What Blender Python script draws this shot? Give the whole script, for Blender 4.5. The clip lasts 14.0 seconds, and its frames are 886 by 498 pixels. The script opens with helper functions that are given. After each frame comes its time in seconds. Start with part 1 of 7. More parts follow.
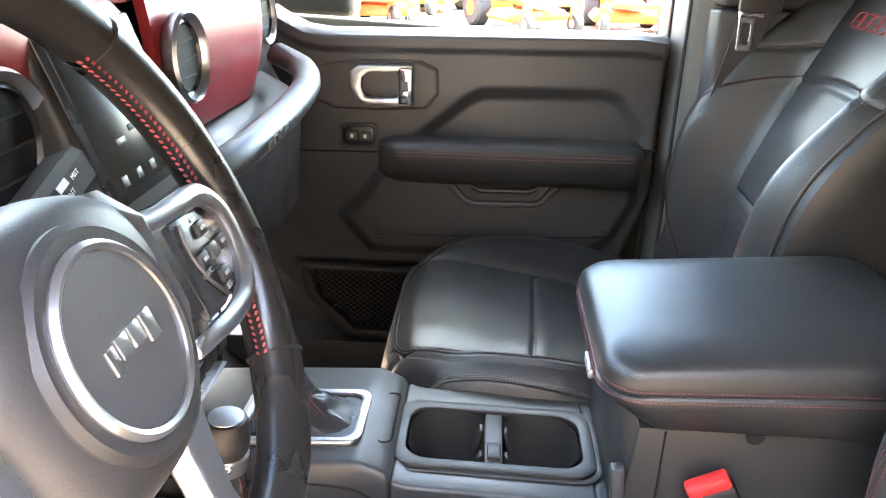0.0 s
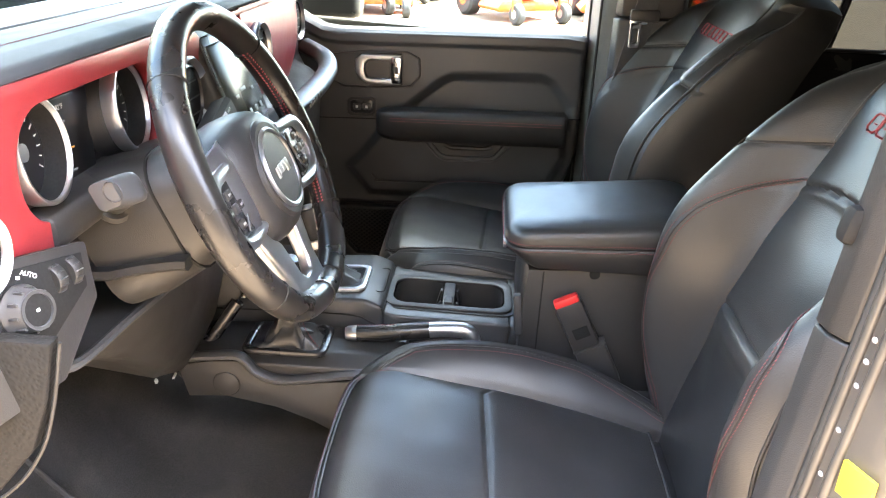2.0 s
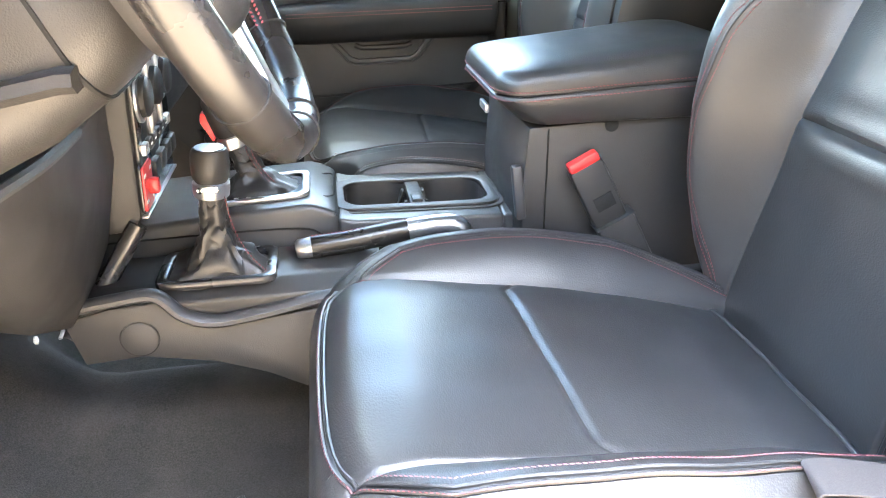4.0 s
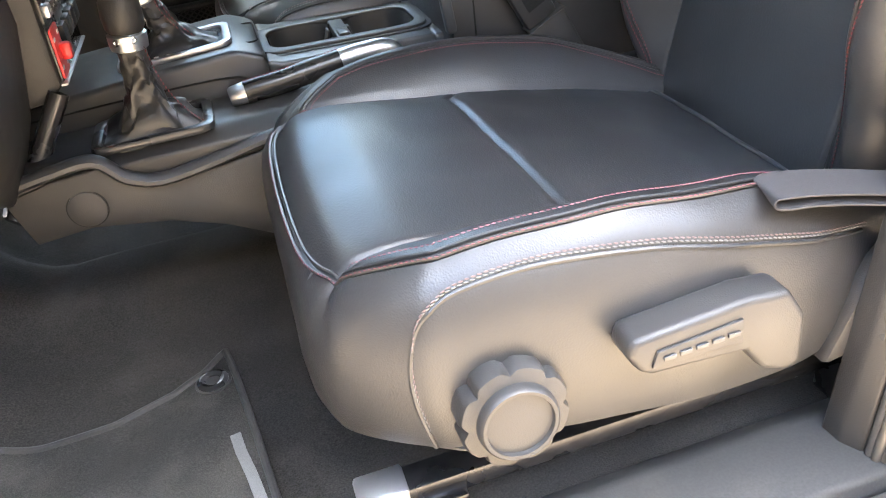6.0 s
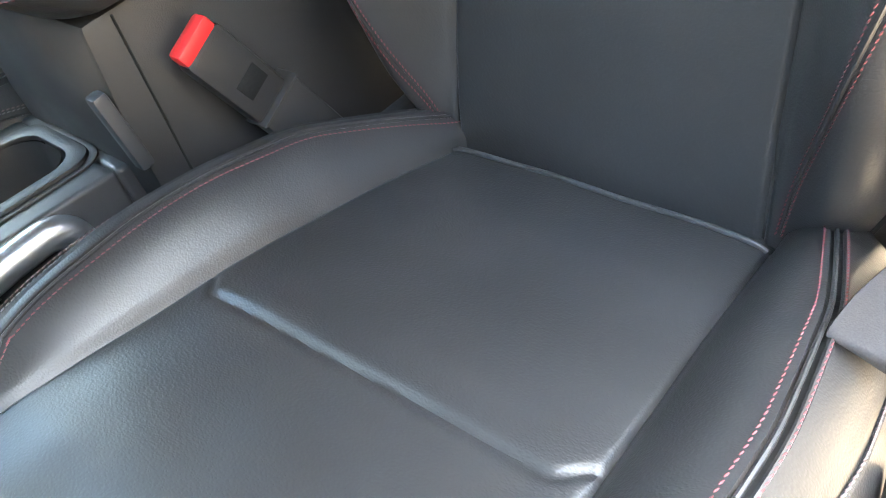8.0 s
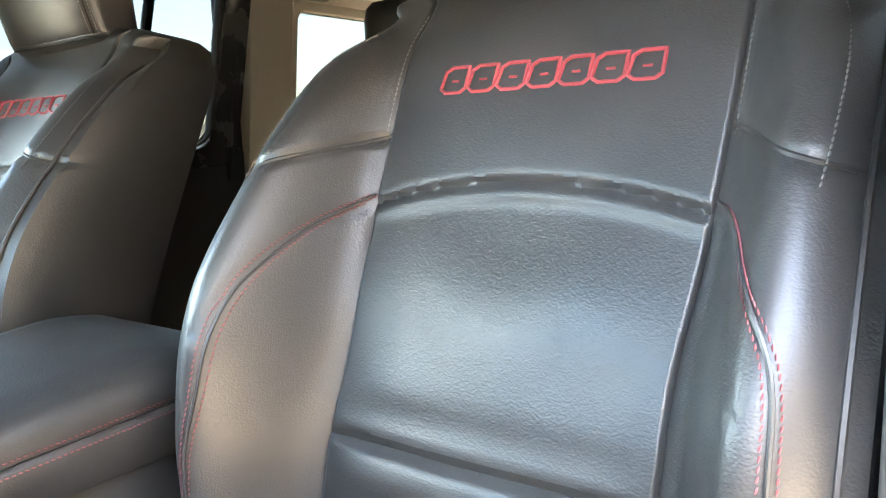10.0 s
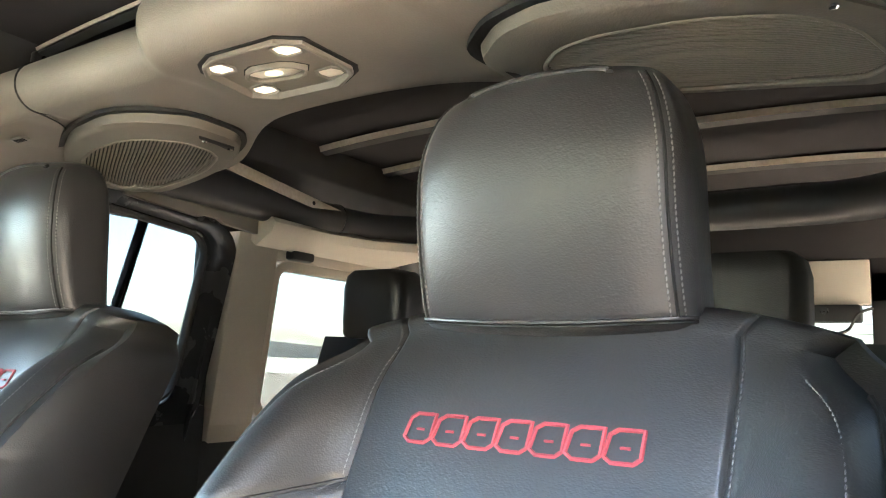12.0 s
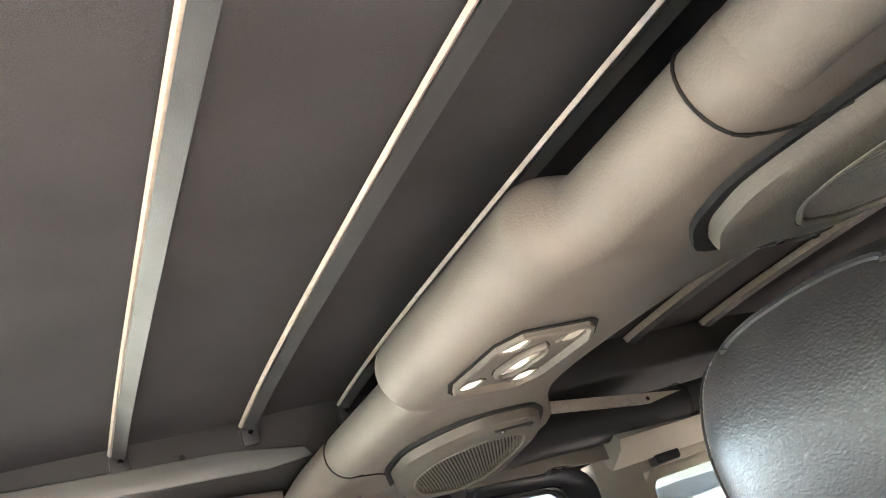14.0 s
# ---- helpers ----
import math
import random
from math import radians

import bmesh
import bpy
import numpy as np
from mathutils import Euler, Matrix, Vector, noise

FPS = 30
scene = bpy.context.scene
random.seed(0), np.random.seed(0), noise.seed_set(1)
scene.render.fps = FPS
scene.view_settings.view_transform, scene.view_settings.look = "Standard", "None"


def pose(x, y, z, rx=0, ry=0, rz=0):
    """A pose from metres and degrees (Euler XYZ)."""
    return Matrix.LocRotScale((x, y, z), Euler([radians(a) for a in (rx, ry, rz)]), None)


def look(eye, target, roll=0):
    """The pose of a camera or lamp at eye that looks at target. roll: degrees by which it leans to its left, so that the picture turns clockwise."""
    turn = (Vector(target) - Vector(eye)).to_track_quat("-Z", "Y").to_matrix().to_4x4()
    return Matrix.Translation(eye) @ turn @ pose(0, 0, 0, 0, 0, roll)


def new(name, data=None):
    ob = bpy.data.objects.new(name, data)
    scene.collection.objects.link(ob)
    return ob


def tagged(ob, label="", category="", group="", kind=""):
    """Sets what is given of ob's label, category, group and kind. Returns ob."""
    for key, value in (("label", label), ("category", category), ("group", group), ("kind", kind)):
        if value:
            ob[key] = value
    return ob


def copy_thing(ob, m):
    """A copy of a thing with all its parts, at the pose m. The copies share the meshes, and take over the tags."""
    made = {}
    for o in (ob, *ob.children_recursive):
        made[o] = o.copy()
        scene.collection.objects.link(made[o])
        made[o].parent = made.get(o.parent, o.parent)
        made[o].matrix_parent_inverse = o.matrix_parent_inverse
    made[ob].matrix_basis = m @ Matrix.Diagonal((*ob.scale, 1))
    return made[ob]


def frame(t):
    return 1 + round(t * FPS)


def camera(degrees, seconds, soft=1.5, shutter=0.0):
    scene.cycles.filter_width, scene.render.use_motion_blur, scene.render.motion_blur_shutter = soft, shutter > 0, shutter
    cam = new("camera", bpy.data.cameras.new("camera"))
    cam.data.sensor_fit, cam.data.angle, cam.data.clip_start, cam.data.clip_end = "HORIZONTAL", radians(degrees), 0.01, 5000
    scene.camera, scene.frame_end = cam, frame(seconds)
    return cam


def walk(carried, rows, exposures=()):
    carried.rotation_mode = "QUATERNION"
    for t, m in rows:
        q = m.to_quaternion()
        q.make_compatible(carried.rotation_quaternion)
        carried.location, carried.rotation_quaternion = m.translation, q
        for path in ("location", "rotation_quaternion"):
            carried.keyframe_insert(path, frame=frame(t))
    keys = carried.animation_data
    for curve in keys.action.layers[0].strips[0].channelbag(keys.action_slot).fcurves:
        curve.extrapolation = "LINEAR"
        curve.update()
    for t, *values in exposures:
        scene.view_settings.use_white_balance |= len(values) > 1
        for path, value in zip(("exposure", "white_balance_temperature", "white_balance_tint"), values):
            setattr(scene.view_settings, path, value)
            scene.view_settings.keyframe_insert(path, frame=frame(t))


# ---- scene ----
PATH = [
    (0, (-0.361, -0.72, 0.966), (-0.462, 1.126, 0.202), 1.6),
    (0.5, (-0.337, -0.904, 1.01), (-0.417, 0.948, 0.258), 1.9),
    (1, (-0.301, -1.11, 1.045), (-0.384, 0.735, 0.278), 2.1),
    (1.5, (-0.288, -1.231, 1.06), (-0.372, 0.608, 0.276), 2.2),
    (2, (-0.294, -1.25, 1.06), (-0.375, 0.584, 0.267), 2.4),
    (2.5, (-0.298, -1.254, 1.063), (-0.361, 0.579, 0.265), 2.4),
    (3, (-0.308, -1.225, 1.051), (-0.309, 0.612, 0.261), 1.5),
    (3.5, (-0.393, -1.073, 0.948), (-0.261, 0.754, 0.146), 0.2),
    (4, (-0.451, -1.017, 0.793), (-0.186, 0.789, -0.023), -1.1),
    (4.2, (-0.453, -1.022, 0.74), (-0.156, 0.773, -0.09), -1.6),
    (6.3, (-0.492, -1.054, 0.72), (-0.08, 0.505, -0.463), -11.5),
    (6.5, (-0.529, -0.98, 0.754), (-0.08, 0.501, -0.513), -13.9),
    (7, (-0.52, -0.785, 0.789), (-0.024, 0.511, -0.652), -20.5),
    (7.5, (-0.439, -0.699, 0.745), (0.21, 0.565, -0.662), -23.0),
    (8, (-0.399, -0.673, 0.734), (0.542, 0.493, -0.59), -16.2),
    (8.5, (-0.381, -0.675, 0.723), (0.835, 0.46, -0.387), -10.6),
    (9, (-0.356, -0.675, 0.762), (1.007, 0.458, -0.164), -5.2),
    (9.2, (-0.357, -0.682, 0.76), (1.077, 0.472, -0.023), -4.3),
    (11.3, (-0.329, -0.66, 0.908), (1.313, 0.47, 1.06), 1.0),
    (11.5, (-0.321, -0.66, 0.907), (1.317, 0.468, 1.118), 1.5),
    (12, (-0.315, -0.658, 0.902), (1.317, 0.461, 1.19), 2.0),
    (12.5, (-0.309, -0.653, 0.903), (1.298, 0.489, 1.238), -3.3),
    (13, (-0.269, -0.613, 0.987), (1.239, 0.63, 1.412), -14.1),
    (13.5, (-0.216, -0.625, 1.055), (1.078, 0.788, 1.63), -21.6),
    (14, (-0.18, -0.667, 1.051), (0.812, 0.893, 1.814), -20.8),
]
cam = camera(59.9, 14.0, 1.1)
walk(cam, [(t, look(eye, target, roll)) for t, eye, target, roll in PATH], [
    (0, 6.15, 6700, 13), (1, 5.75, 6950, 15), (2, 5.55, 6800, 11), (3, 5.6, 6550, 8), (3.5, 5.85, 6300, 7), (4.2, 6.7, 6400, 7), (6.3, 5.55, 6600, 8), (7.5, 5.95, 6500, 0),
    (8, 6.05, 6650, 2), (8.5, 6.6, 7000, 6), (9.2, 6.75, 7000, 6), (10.2, 6.6, 6600, 7), (11.3, 6.9, 5950, 7), (12.5, 6.85, 5900, 6), (13, 6.5, 5950, 8), (13.5, 6.5, 5950, 10), (14, 6.9, 5500, 10)])

# ---- world, sun, exposure ----
SUN_ELEV, SUN_AZ = 62.0, 12.0   # the sun stands high behind the car
world = bpy.data.worlds.new("sky")
scene.world = world
world.use_nodes = True
wn, wl = world.node_tree.nodes, world.node_tree.links
sky = wn.new("ShaderNodeTexSky")
sky.sky_type = "NISHITA"
sky.sun_disc = False
sky.sun_elevation = radians(SUN_ELEV)
sky.sun_rotation = radians(90 - SUN_AZ)
sky.dust_density, sky.air_density, sky.ozone_density = 2.0, 1.0, 0.2
clouds = wn.new("ShaderNodeTexNoise")
clouds.inputs["Scale"].default_value = 2.6
clouds.inputs["Detail"].default_value = 9
clouds.inputs["Roughness"].default_value = 0.58
wtc = wn.new("ShaderNodeTexCoord")
wmap = wn.new("ShaderNodeMapping")
wmap.inputs["Scale"].default_value = (1, 1, 2.6)
wl.new(wtc.outputs["Generated"], wmap.inputs["Vector"])
wl.new(wmap.outputs["Vector"], clouds.inputs["Vector"])
cramp = wn.new("ShaderNodeMapRange")
cramp.inputs["From Min"].default_value, cramp.inputs["From Max"].default_value = 0.50, 0.60
cramp.inputs["To Max"].default_value = 0.85
wl.new(clouds.outputs["Fac"], cramp.inputs["Value"])
cmix = wn.new("ShaderNodeMix")
cmix.data_type = "RGBA"
cmix.inputs["B"].default_value = (8.2, 8.0, 7.8, 1)
wl.new(cramp.outputs["Result"], cmix.inputs["Factor"])
wl.new(sky.outputs["Color"], cmix.inputs["A"])
bg = wn["Background"]
bg.inputs["Strength"].default_value = 0.15
wl.new(cmix.outputs["Result"], bg.inputs["Color"])

sun = new("sun", bpy.data.lights.new("sun", "SUN"))
sun.data.energy = 3.8
sun.data.angle = radians(0.5)
sun.data.color = (1.0, 0.95, 0.86)
sd = Vector((math.cos(radians(SUN_ELEV)) * math.cos(radians(SUN_AZ)), math.cos(radians(SUN_ELEV)) * math.sin(radians(SUN_AZ)), math.sin(radians(SUN_ELEV))))
sun.matrix_world = look(sd * 20, (0, 0, 0))


# ---- helpers of this scene ----
from mathutils.bvhtree import BVHTree

OFF = {}


def thing(name, label, category, at=(0, 0, 0), group="", kind=""):
    ob = new(name)
    ob.empty_display_size = 0.05
    ob.location = at
    OFF[ob] = Vector(at)
    return tagged(ob, label, category, group, kind)


def finish(bm, name, mat, smooth=True, sharp=38):
    bmesh.ops.recalc_face_normals(bm, faces=bm.faces)
    me = bpy.data.meshes.new(name)
    bm.to_mesh(me)
    bm.free()
    me.materials.append(mat)
    if smooth:
        me.polygons.foreach_set("use_smooth", [True] * len(me.polygons))
        me.set_sharp_from_angle(angle=radians(sharp))
    return me


def part(name, bm, mat, parent, label="", smooth=True, sharp=38):
    """One mesh under a thing or under a part; the bmesh is in world metres."""
    off = OFF[parent]
    bmesh.ops.translate(bm, verts=bm.verts, vec=-off)
    ob = new(name, finish(bm, name, mat, smooth, sharp))
    ob.parent = parent
    OFF[ob] = off
    if label:
        ob["label"] = label
    return ob


def piece(name, bm, mat, label, category, kind="", group="", smooth=True, sharp=38):
    """A top-level thing of one mesh."""
    ob = new(name, finish(bm, name, mat, smooth, sharp))
    OFF[ob] = Vector((0, 0, 0))
    return tagged(ob, label, category, group, kind)


def merge(*bms):
    out = bmesh.new()
    for b in bms:
        me = bpy.data.meshes.new("tmp")
        b.to_mesh(me)
        b.free()
        out.from_mesh(me)
        bpy.data.meshes.remove(me)
    return out


def moved(bm, m):
    bmesh.ops.transform(bm, matrix=m, verts=bm.verts)
    return bm


def box(c, s, bev=0.004, m=None, seg=2):
    bm = bmesh.new()
    bmesh.ops.create_cube(bm, size=1)
    bmesh.ops.scale(bm, vec=s, verts=bm.verts)
    if bev:
        bmesh.ops.bevel(bm, geom=bm.edges[:], offset=min(bev, 0.49 * min(s)), segments=seg, affect="EDGES", profile=0.5)
    if m is not None:
        moved(bm, m)
    bmesh.ops.translate(bm, vec=c, verts=bm.verts)
    return bm


def prism(poly, lo, hi, axis="y", bev=0.004, seg=2, rim_only=True):
    """A polygon in the two other axes, drawn out from lo to hi along axis."""
    def at(p, h):
        return {"x": (h, p[0], p[1]), "y": (p[0], h, p[1]), "z": (p[0], p[1], h)}[axis]
    bm = bmesh.new()
    a = [bm.verts.new(at(p, lo)) for p in poly]
    b = [bm.verts.new(at(p, hi)) for p in poly]
    bm.faces.new(a)
    bm.faces.new(b)
    for i in range(len(poly)):
        j = (i + 1) % len(poly)
        bm.faces.new((a[i], a[j], b[j], b[i]))
    bmesh.ops.recalc_face_normals(bm, faces=bm.faces)
    if bev:
        bmesh.ops.bevel(bm, geom=bm.edges[:], offset=bev, segments=seg, affect="EDGES", profile=0.5)
    return bm


def spline(pts, n=8, closed=False):
    """Catmull-Rom through the points, n steps a span."""
    p = [Vector(q) for q in pts]
    out = []
    m = len(p)
    for i in range(m if closed else m - 1):
        a, b, c, d = (p[(i - 1) % m], p[i], p[(i + 1) % m], p[(i + 2) % m]) if closed else (p[max(i - 1, 0)], p[i], p[i + 1], p[min(i + 2, m - 1)])
        for k in range(n):
            t = k / n
            out.append(0.5 * (2 * b + (c - a) * t + (2 * a - 5 * b + 4 * c - d) * t * t + (3 * b - a - 3 * c + d) * t ** 3))
    if not closed:
        out.append(p[-1])
    return out


def loft(rings, close=True, caps=True):
    bm = bmesh.new()
    vs = [[bm.verts.new(q) for q in r] for r in rings]
    n = len(rings[0])
    for a, b in zip(vs, vs[1:]):
        for i in range(n if close else n - 1):
            j = (i + 1) % n
            bm.faces.new((a[i], a[j], b[j], b[i]))
    if caps and close:
        bm.faces.new(vs[0])
        bm.faces.new(vs[-1])
    return bm


def tube(pts, r, n=8, closed=False, flat=1.0, up=(0, 0, 1)):
    """A round (or flattened) bar along the points; r may be a list."""
    p = [Vector(q) for q in pts]
    m = len(p)
    rings = []
    side = None
    for i in range(m):
        d = (p[(i + 1) % m] - p[i - 1] if closed else p[min(i + 1, m - 1)] - p[max(i - 1, 0)]).normalized()
        ref = Vector(up) if side is None else side
        if side is None:
            if abs(d.dot(ref)) > 0.95:
                ref = Vector((1, 0, 0)) if abs(d.x) < 0.9 else Vector((0, 1, 0))
            s = (ref - d * ref.dot(d)).normalized()
        else:
            s = (side - d * side.dot(d)).normalized()
        side = s
        q = d.cross(s)
        rr = r[i] if isinstance(r, (list, tuple)) else r
        rings.append([p[i] + rr * (math.cos(2 * math.pi * k / n) * s * flat + math.sin(2 * math.pi * k / n) * q) for k in range(n)])
    if closed:
        rings.append(rings[0])
    bm = loft(rings, caps=not closed)
    if closed:
        bmesh.ops.remove_doubles(bm, verts=bm.verts, dist=1e-6)
    return bm


def ribbon(pts, width, thick, across):
    """A flat strap along the points; across: its width's direction at each point, or one for all."""
    rings = []
    p = [Vector(q) for q in pts]
    for i in range(len(p)):
        d = (p[min(i + 1, len(p) - 1)] - p[max(i - 1, 0)]).normalized()
        a = Vector(across[i] if isinstance(across, list) else across)
        a = (a - d * a.dot(d)).normalized()
        q = d.cross(a)
        w, t = width / 2, thick / 2
        rings.append([p[i] + a * w * 0.97 + q * t, p[i] + a * w, p[i] + a * w * 0.97 - q * t, p[i] - a * w * 0.97 - q * t, p[i] - a * w, p[i] - a * w * 0.97 + q * t])
    return loft(rings)


def lathe(profile, m, n=32, caps=True):
    """A profile of (radius, height) turned round local z, put in place by m."""
    rings = [[Vector((r * math.cos(2 * math.pi * k / n), r * math.sin(2 * math.pi * k / n), h)) for k in range(n)] for r, h in profile]
    return moved(loft(rings, caps=caps), m)


def turn_to(at, z, up=(0, 0, 1)):
    """A pose whose local z points along z and local y roughly along up."""
    z = Vector(z).normalized()
    x = Vector(up).cross(z).normalized()
    y = z.cross(x)
    return Matrix.Translation(at) @ Matrix((x, y, z)).transposed().to_4x4()


def grid(fn, nu, nv):
    bm = bmesh.new()
    vs = [[bm.verts.new(fn(u / nu, v / nv)) for v in range(nv + 1)] for u in range(nu + 1)]
    for a, b in zip(vs, vs[1:]):
        for j in range(nv):
            bm.faces.new((a[j], a[j + 1], b[j + 1], b[j]))
    return bm


def interp(x, xs, ys):
    return float(np.interp(x, xs, ys))


def smooth(t):
    t = min(max(t, 0.0), 1.0)
    return t * t * (3 - 2 * t)


def stitches(pts, step, size, normals=None, lean=0.0):
    """A row of short threads laid along the points, in one mesh."""
    p = [Vector(q) for q in pts]
    bm = bmesh.new()
    dist, nxt = 0.0, 0.0
    for i in range(len(p) - 1):
        d = p[i + 1] - p[i]
        length = d.length
        if length < 1e-7:
            continue
        d.normalize()
        nrm = Vector(normals[i]) if normals else Vector((0, 0, 1))
        s = d.cross(nrm).normalized()
        while nxt <= dist + length:
            c = p[i] + d * (nxt - dist)
            e = (d + s * lean).normalized()
            w = e.cross(nrm).normalized()
            a, b = c - e * step * 0.36, c + e * step * 0.36
            ring = []
            for q, k in ((a, 0.5), (c, 1.0), (b, 0.5)):
                ring.append([bm.verts.new(q + w * size * k), bm.verts.new(q + nrm * size * k), bm.verts.new(q - w * size * k), bm.verts.new(q - nrm * size * k)])
            for r1, r2 in zip(ring, ring[1:]):
                for k in range(4):
                    bm.faces.new((r1[k], r1[(k + 1) % 4], r2[(k + 1) % 4], r2[k]))
            nxt += step
        dist += length
    return bm


def rounded(w, h, r, n=5):
    """Points of a rounded rectangle round the origin."""
    out = []
    for cx, cy, a in ((w / 2 - r, h / 2 - r, 0), (-w / 2 + r, h / 2 - r, 90), (-w / 2 + r, -h / 2 + r, 180), (w / 2 - r, -h / 2 + r, 270)):
        for k in range(n + 1):
            t = radians(a + 90 * k / n)
            out.append((cx + r * math.cos(t), cy + r * math.sin(t)))
    return out


def plate(poly, m, thick, bev=0.002, seg=2):
    """A plate of local outline poly, from local z 0 to thick, put in place by m."""
    return moved(prism(poly, 0, thick, "z", bev, seg), m)


def frame_plate(outer, inner, m, thick, bev=0.0):
    """A ring between two outlines with as many points each."""
    n = len(outer)
    rings = [[(x, y, 0) for x, y in outer], [(x, y, thick) for x, y in outer], [(x, y, thick) for x, y in inner], [(x, y, 0) for x, y in inner]]
    rings.append(rings[0])
    bm = loft([[Vector(q) for q in r] for r in rings], caps=False)
    bmesh.ops.remove_doubles(bm, verts=bm.verts, dist=1e-7)
    if bev:
        bmesh.ops.recalc_face_normals(bm, faces=bm.faces)
        edges = [e for e in bm.edges if len(e.link_faces) == 2 and e.calc_face_angle(0) > 0.9]
        bmesh.ops.bevel(bm, geom=edges, offset=bev, segments=2, affect="EDGES", profile=0.5)
    return moved(bm, m)


def words(text, size, m):
    """Printed letters, centred on the pose m, in the built-in font."""
    cu = bpy.data.curves.new("print", "FONT")
    cu.body, cu.size, cu.align_x, cu.align_y, cu.extrude = text, size, "CENTER", "CENTER", 0.0002
    cu.resolution_u = 2
    ob = bpy.data.objects.new("print", cu)
    scene.collection.objects.link(ob)
    bpy.context.view_layer.update()
    me = bpy.data.meshes.new_from_object(ob.evaluated_get(bpy.context.evaluated_depsgraph_get()))
    bm = bmesh.new()
    bm.from_mesh(me)
    bpy.data.objects.remove(ob)
    bpy.data.curves.remove(cu)
    bpy.data.meshes.remove(me)
    return moved(bm, m)


# ---- materials ----
def material(name, color, rough=0.5, metal=0.0, spec=0.5, grain=0.0, grain_scale=400.0, bump=0.0, bump_scale=600.0, kind="noise", blotch=0.0, blotch_scale=6.0, rough_var=0.0, bump2=0.0, bump2_scale=25.0, coat=0.0, dust=0.0, stretch=None):
    """A plain surface with fine relief, grain and slow stains at real size."""
    mat = bpy.data.materials.new(name)
    mat.use_nodes = True
    nt = mat.node_tree
    nd, lk = nt.nodes, nt.links
    b = nd["Principled BSDF"]
    b.inputs["Base Color"].default_value = (*color, 1)
    b.inputs["Roughness"].default_value = rough
    b.inputs["Metallic"].default_value = metal
    b.inputs["Specular IOR Level"].default_value = spec
    b.inputs["Coat Weight"].default_value = coat
    tc = nd.new("ShaderNodeTexCoord")
    src = tc.outputs["Object"]
    if stretch:
        mp = nd.new("ShaderNodeMapping")
        mp.inputs["Scale"].default_value = stretch
        lk.new(src, mp.inputs["Vector"])
        src = mp.outputs["Vector"]

    def noise_tex(scale, detail=4.0):
        t = nd.new("ShaderNodeTexNoise")
        t.inputs["Scale"].default_value = scale
        t.inputs["Detail"].default_value = detail
        lk.new(src, t.inputs["Vector"])
        return t.outputs["Fac"]

    def ramp(fac, lo, hi, a=0.3, c=0.7):
        m = nd.new("ShaderNodeMapRange")
        m.inputs["From Min"].default_value, m.inputs["From Max"].default_value = a, c
        m.inputs["To Min"].default_value, m.inputs["To Max"].default_value = lo, hi
        lk.new(fac, m.inputs["Value"])
        return m.outputs["Result"]

    col = None
    for amount, scale in ((grain, grain_scale), (blotch, blotch_scale)):
        if amount:
            mul = nd.new("ShaderNodeMix")
            mul.data_type, mul.blend_type = "RGBA", "MULTIPLY"
            mul.inputs["Factor"].default_value = 1.0
            if col is None:
                mul.inputs["A"].default_value = (*color, 1)
            else:
                lk.new(col, mul.inputs["A"])
            lk.new(ramp(noise_tex(scale), 1 - amount, 1 + amount), mul.inputs["B"])
            col = mul.outputs["Result"]
    if dust:
        mx = nd.new("ShaderNodeMix")
        mx.data_type = "RGBA"
        lk.new(ramp(noise_tex(9.0, 8.0), 0.0, dust, 0.5, 0.75), mx.inputs["Factor"])
        if col is None:
            mx.inputs["A"].default_value = (*color, 1)
        else:
            lk.new(col, mx.inputs["A"])
        mx.inputs["B"].default_value = (0.30, 0.26, 0.21, 1)
        col = mx.outputs["Result"]
    if col is not None:
        lk.new(col, b.inputs["Base Color"])
    if rough_var:
        lk.new(ramp(noise_tex(14.0, 5.0), max(rough - rough_var, 0.02), rough + rough_var), b.inputs["Roughness"])
    last = None
    for amount, scale, k in ((bump, bump_scale, kind), (bump2, bump2_scale, "noise")):
        if amount:
            bp = nd.new("ShaderNodeBump")
            bp.inputs["Strength"].default_value = amount
            bp.inputs["Distance"].default_value = 0.35 / scale
            if k == "leather":
                v = nd.new("ShaderNodeTexVoronoi")
                v.feature = "SMOOTH_F1"
                v.inputs["Scale"].default_value = scale
                warp = nd.new("ShaderNodeTexNoise")
                warp.inputs["Scale"].default_value = scale * 0.35
                lk.new(src, warp.inputs["Vector"])
                mixv = nd.new("ShaderNodeMix")
                mixv.data_type, mixv.blend_type = "RGBA", "ADD"
                mixv.inputs["Factor"].default_value = 0.0016
                lk.new(src, mixv.inputs["A"])
                lk.new(warp.outputs["Color"], mixv.inputs["B"])
                lk.new(mixv.outputs["Result"], v.inputs["Vector"])
                h = v.outputs["Distance"]
            else:
                h = noise_tex(scale, 3.0)
            lk.new(h, bp.inputs["Height"])
            if last is not None:
                lk.new(last, bp.inputs["Normal"])
            last = bp.outputs["Normal"]
    if last is not None:
        lk.new(last, b.inputs["Normal"])
    return mat


def emitter(name, color, strength):
    mat = bpy.data.materials.new(name)
    mat.use_nodes = True
    nd = mat.node_tree.nodes
    b = nd["Principled BSDF"]
    b.inputs["Base Color"].default_value = (*color, 1)
    b.inputs["Emission Color"].default_value = (*color, 1)
    b.inputs["Emission Strength"].default_value = strength
    return mat


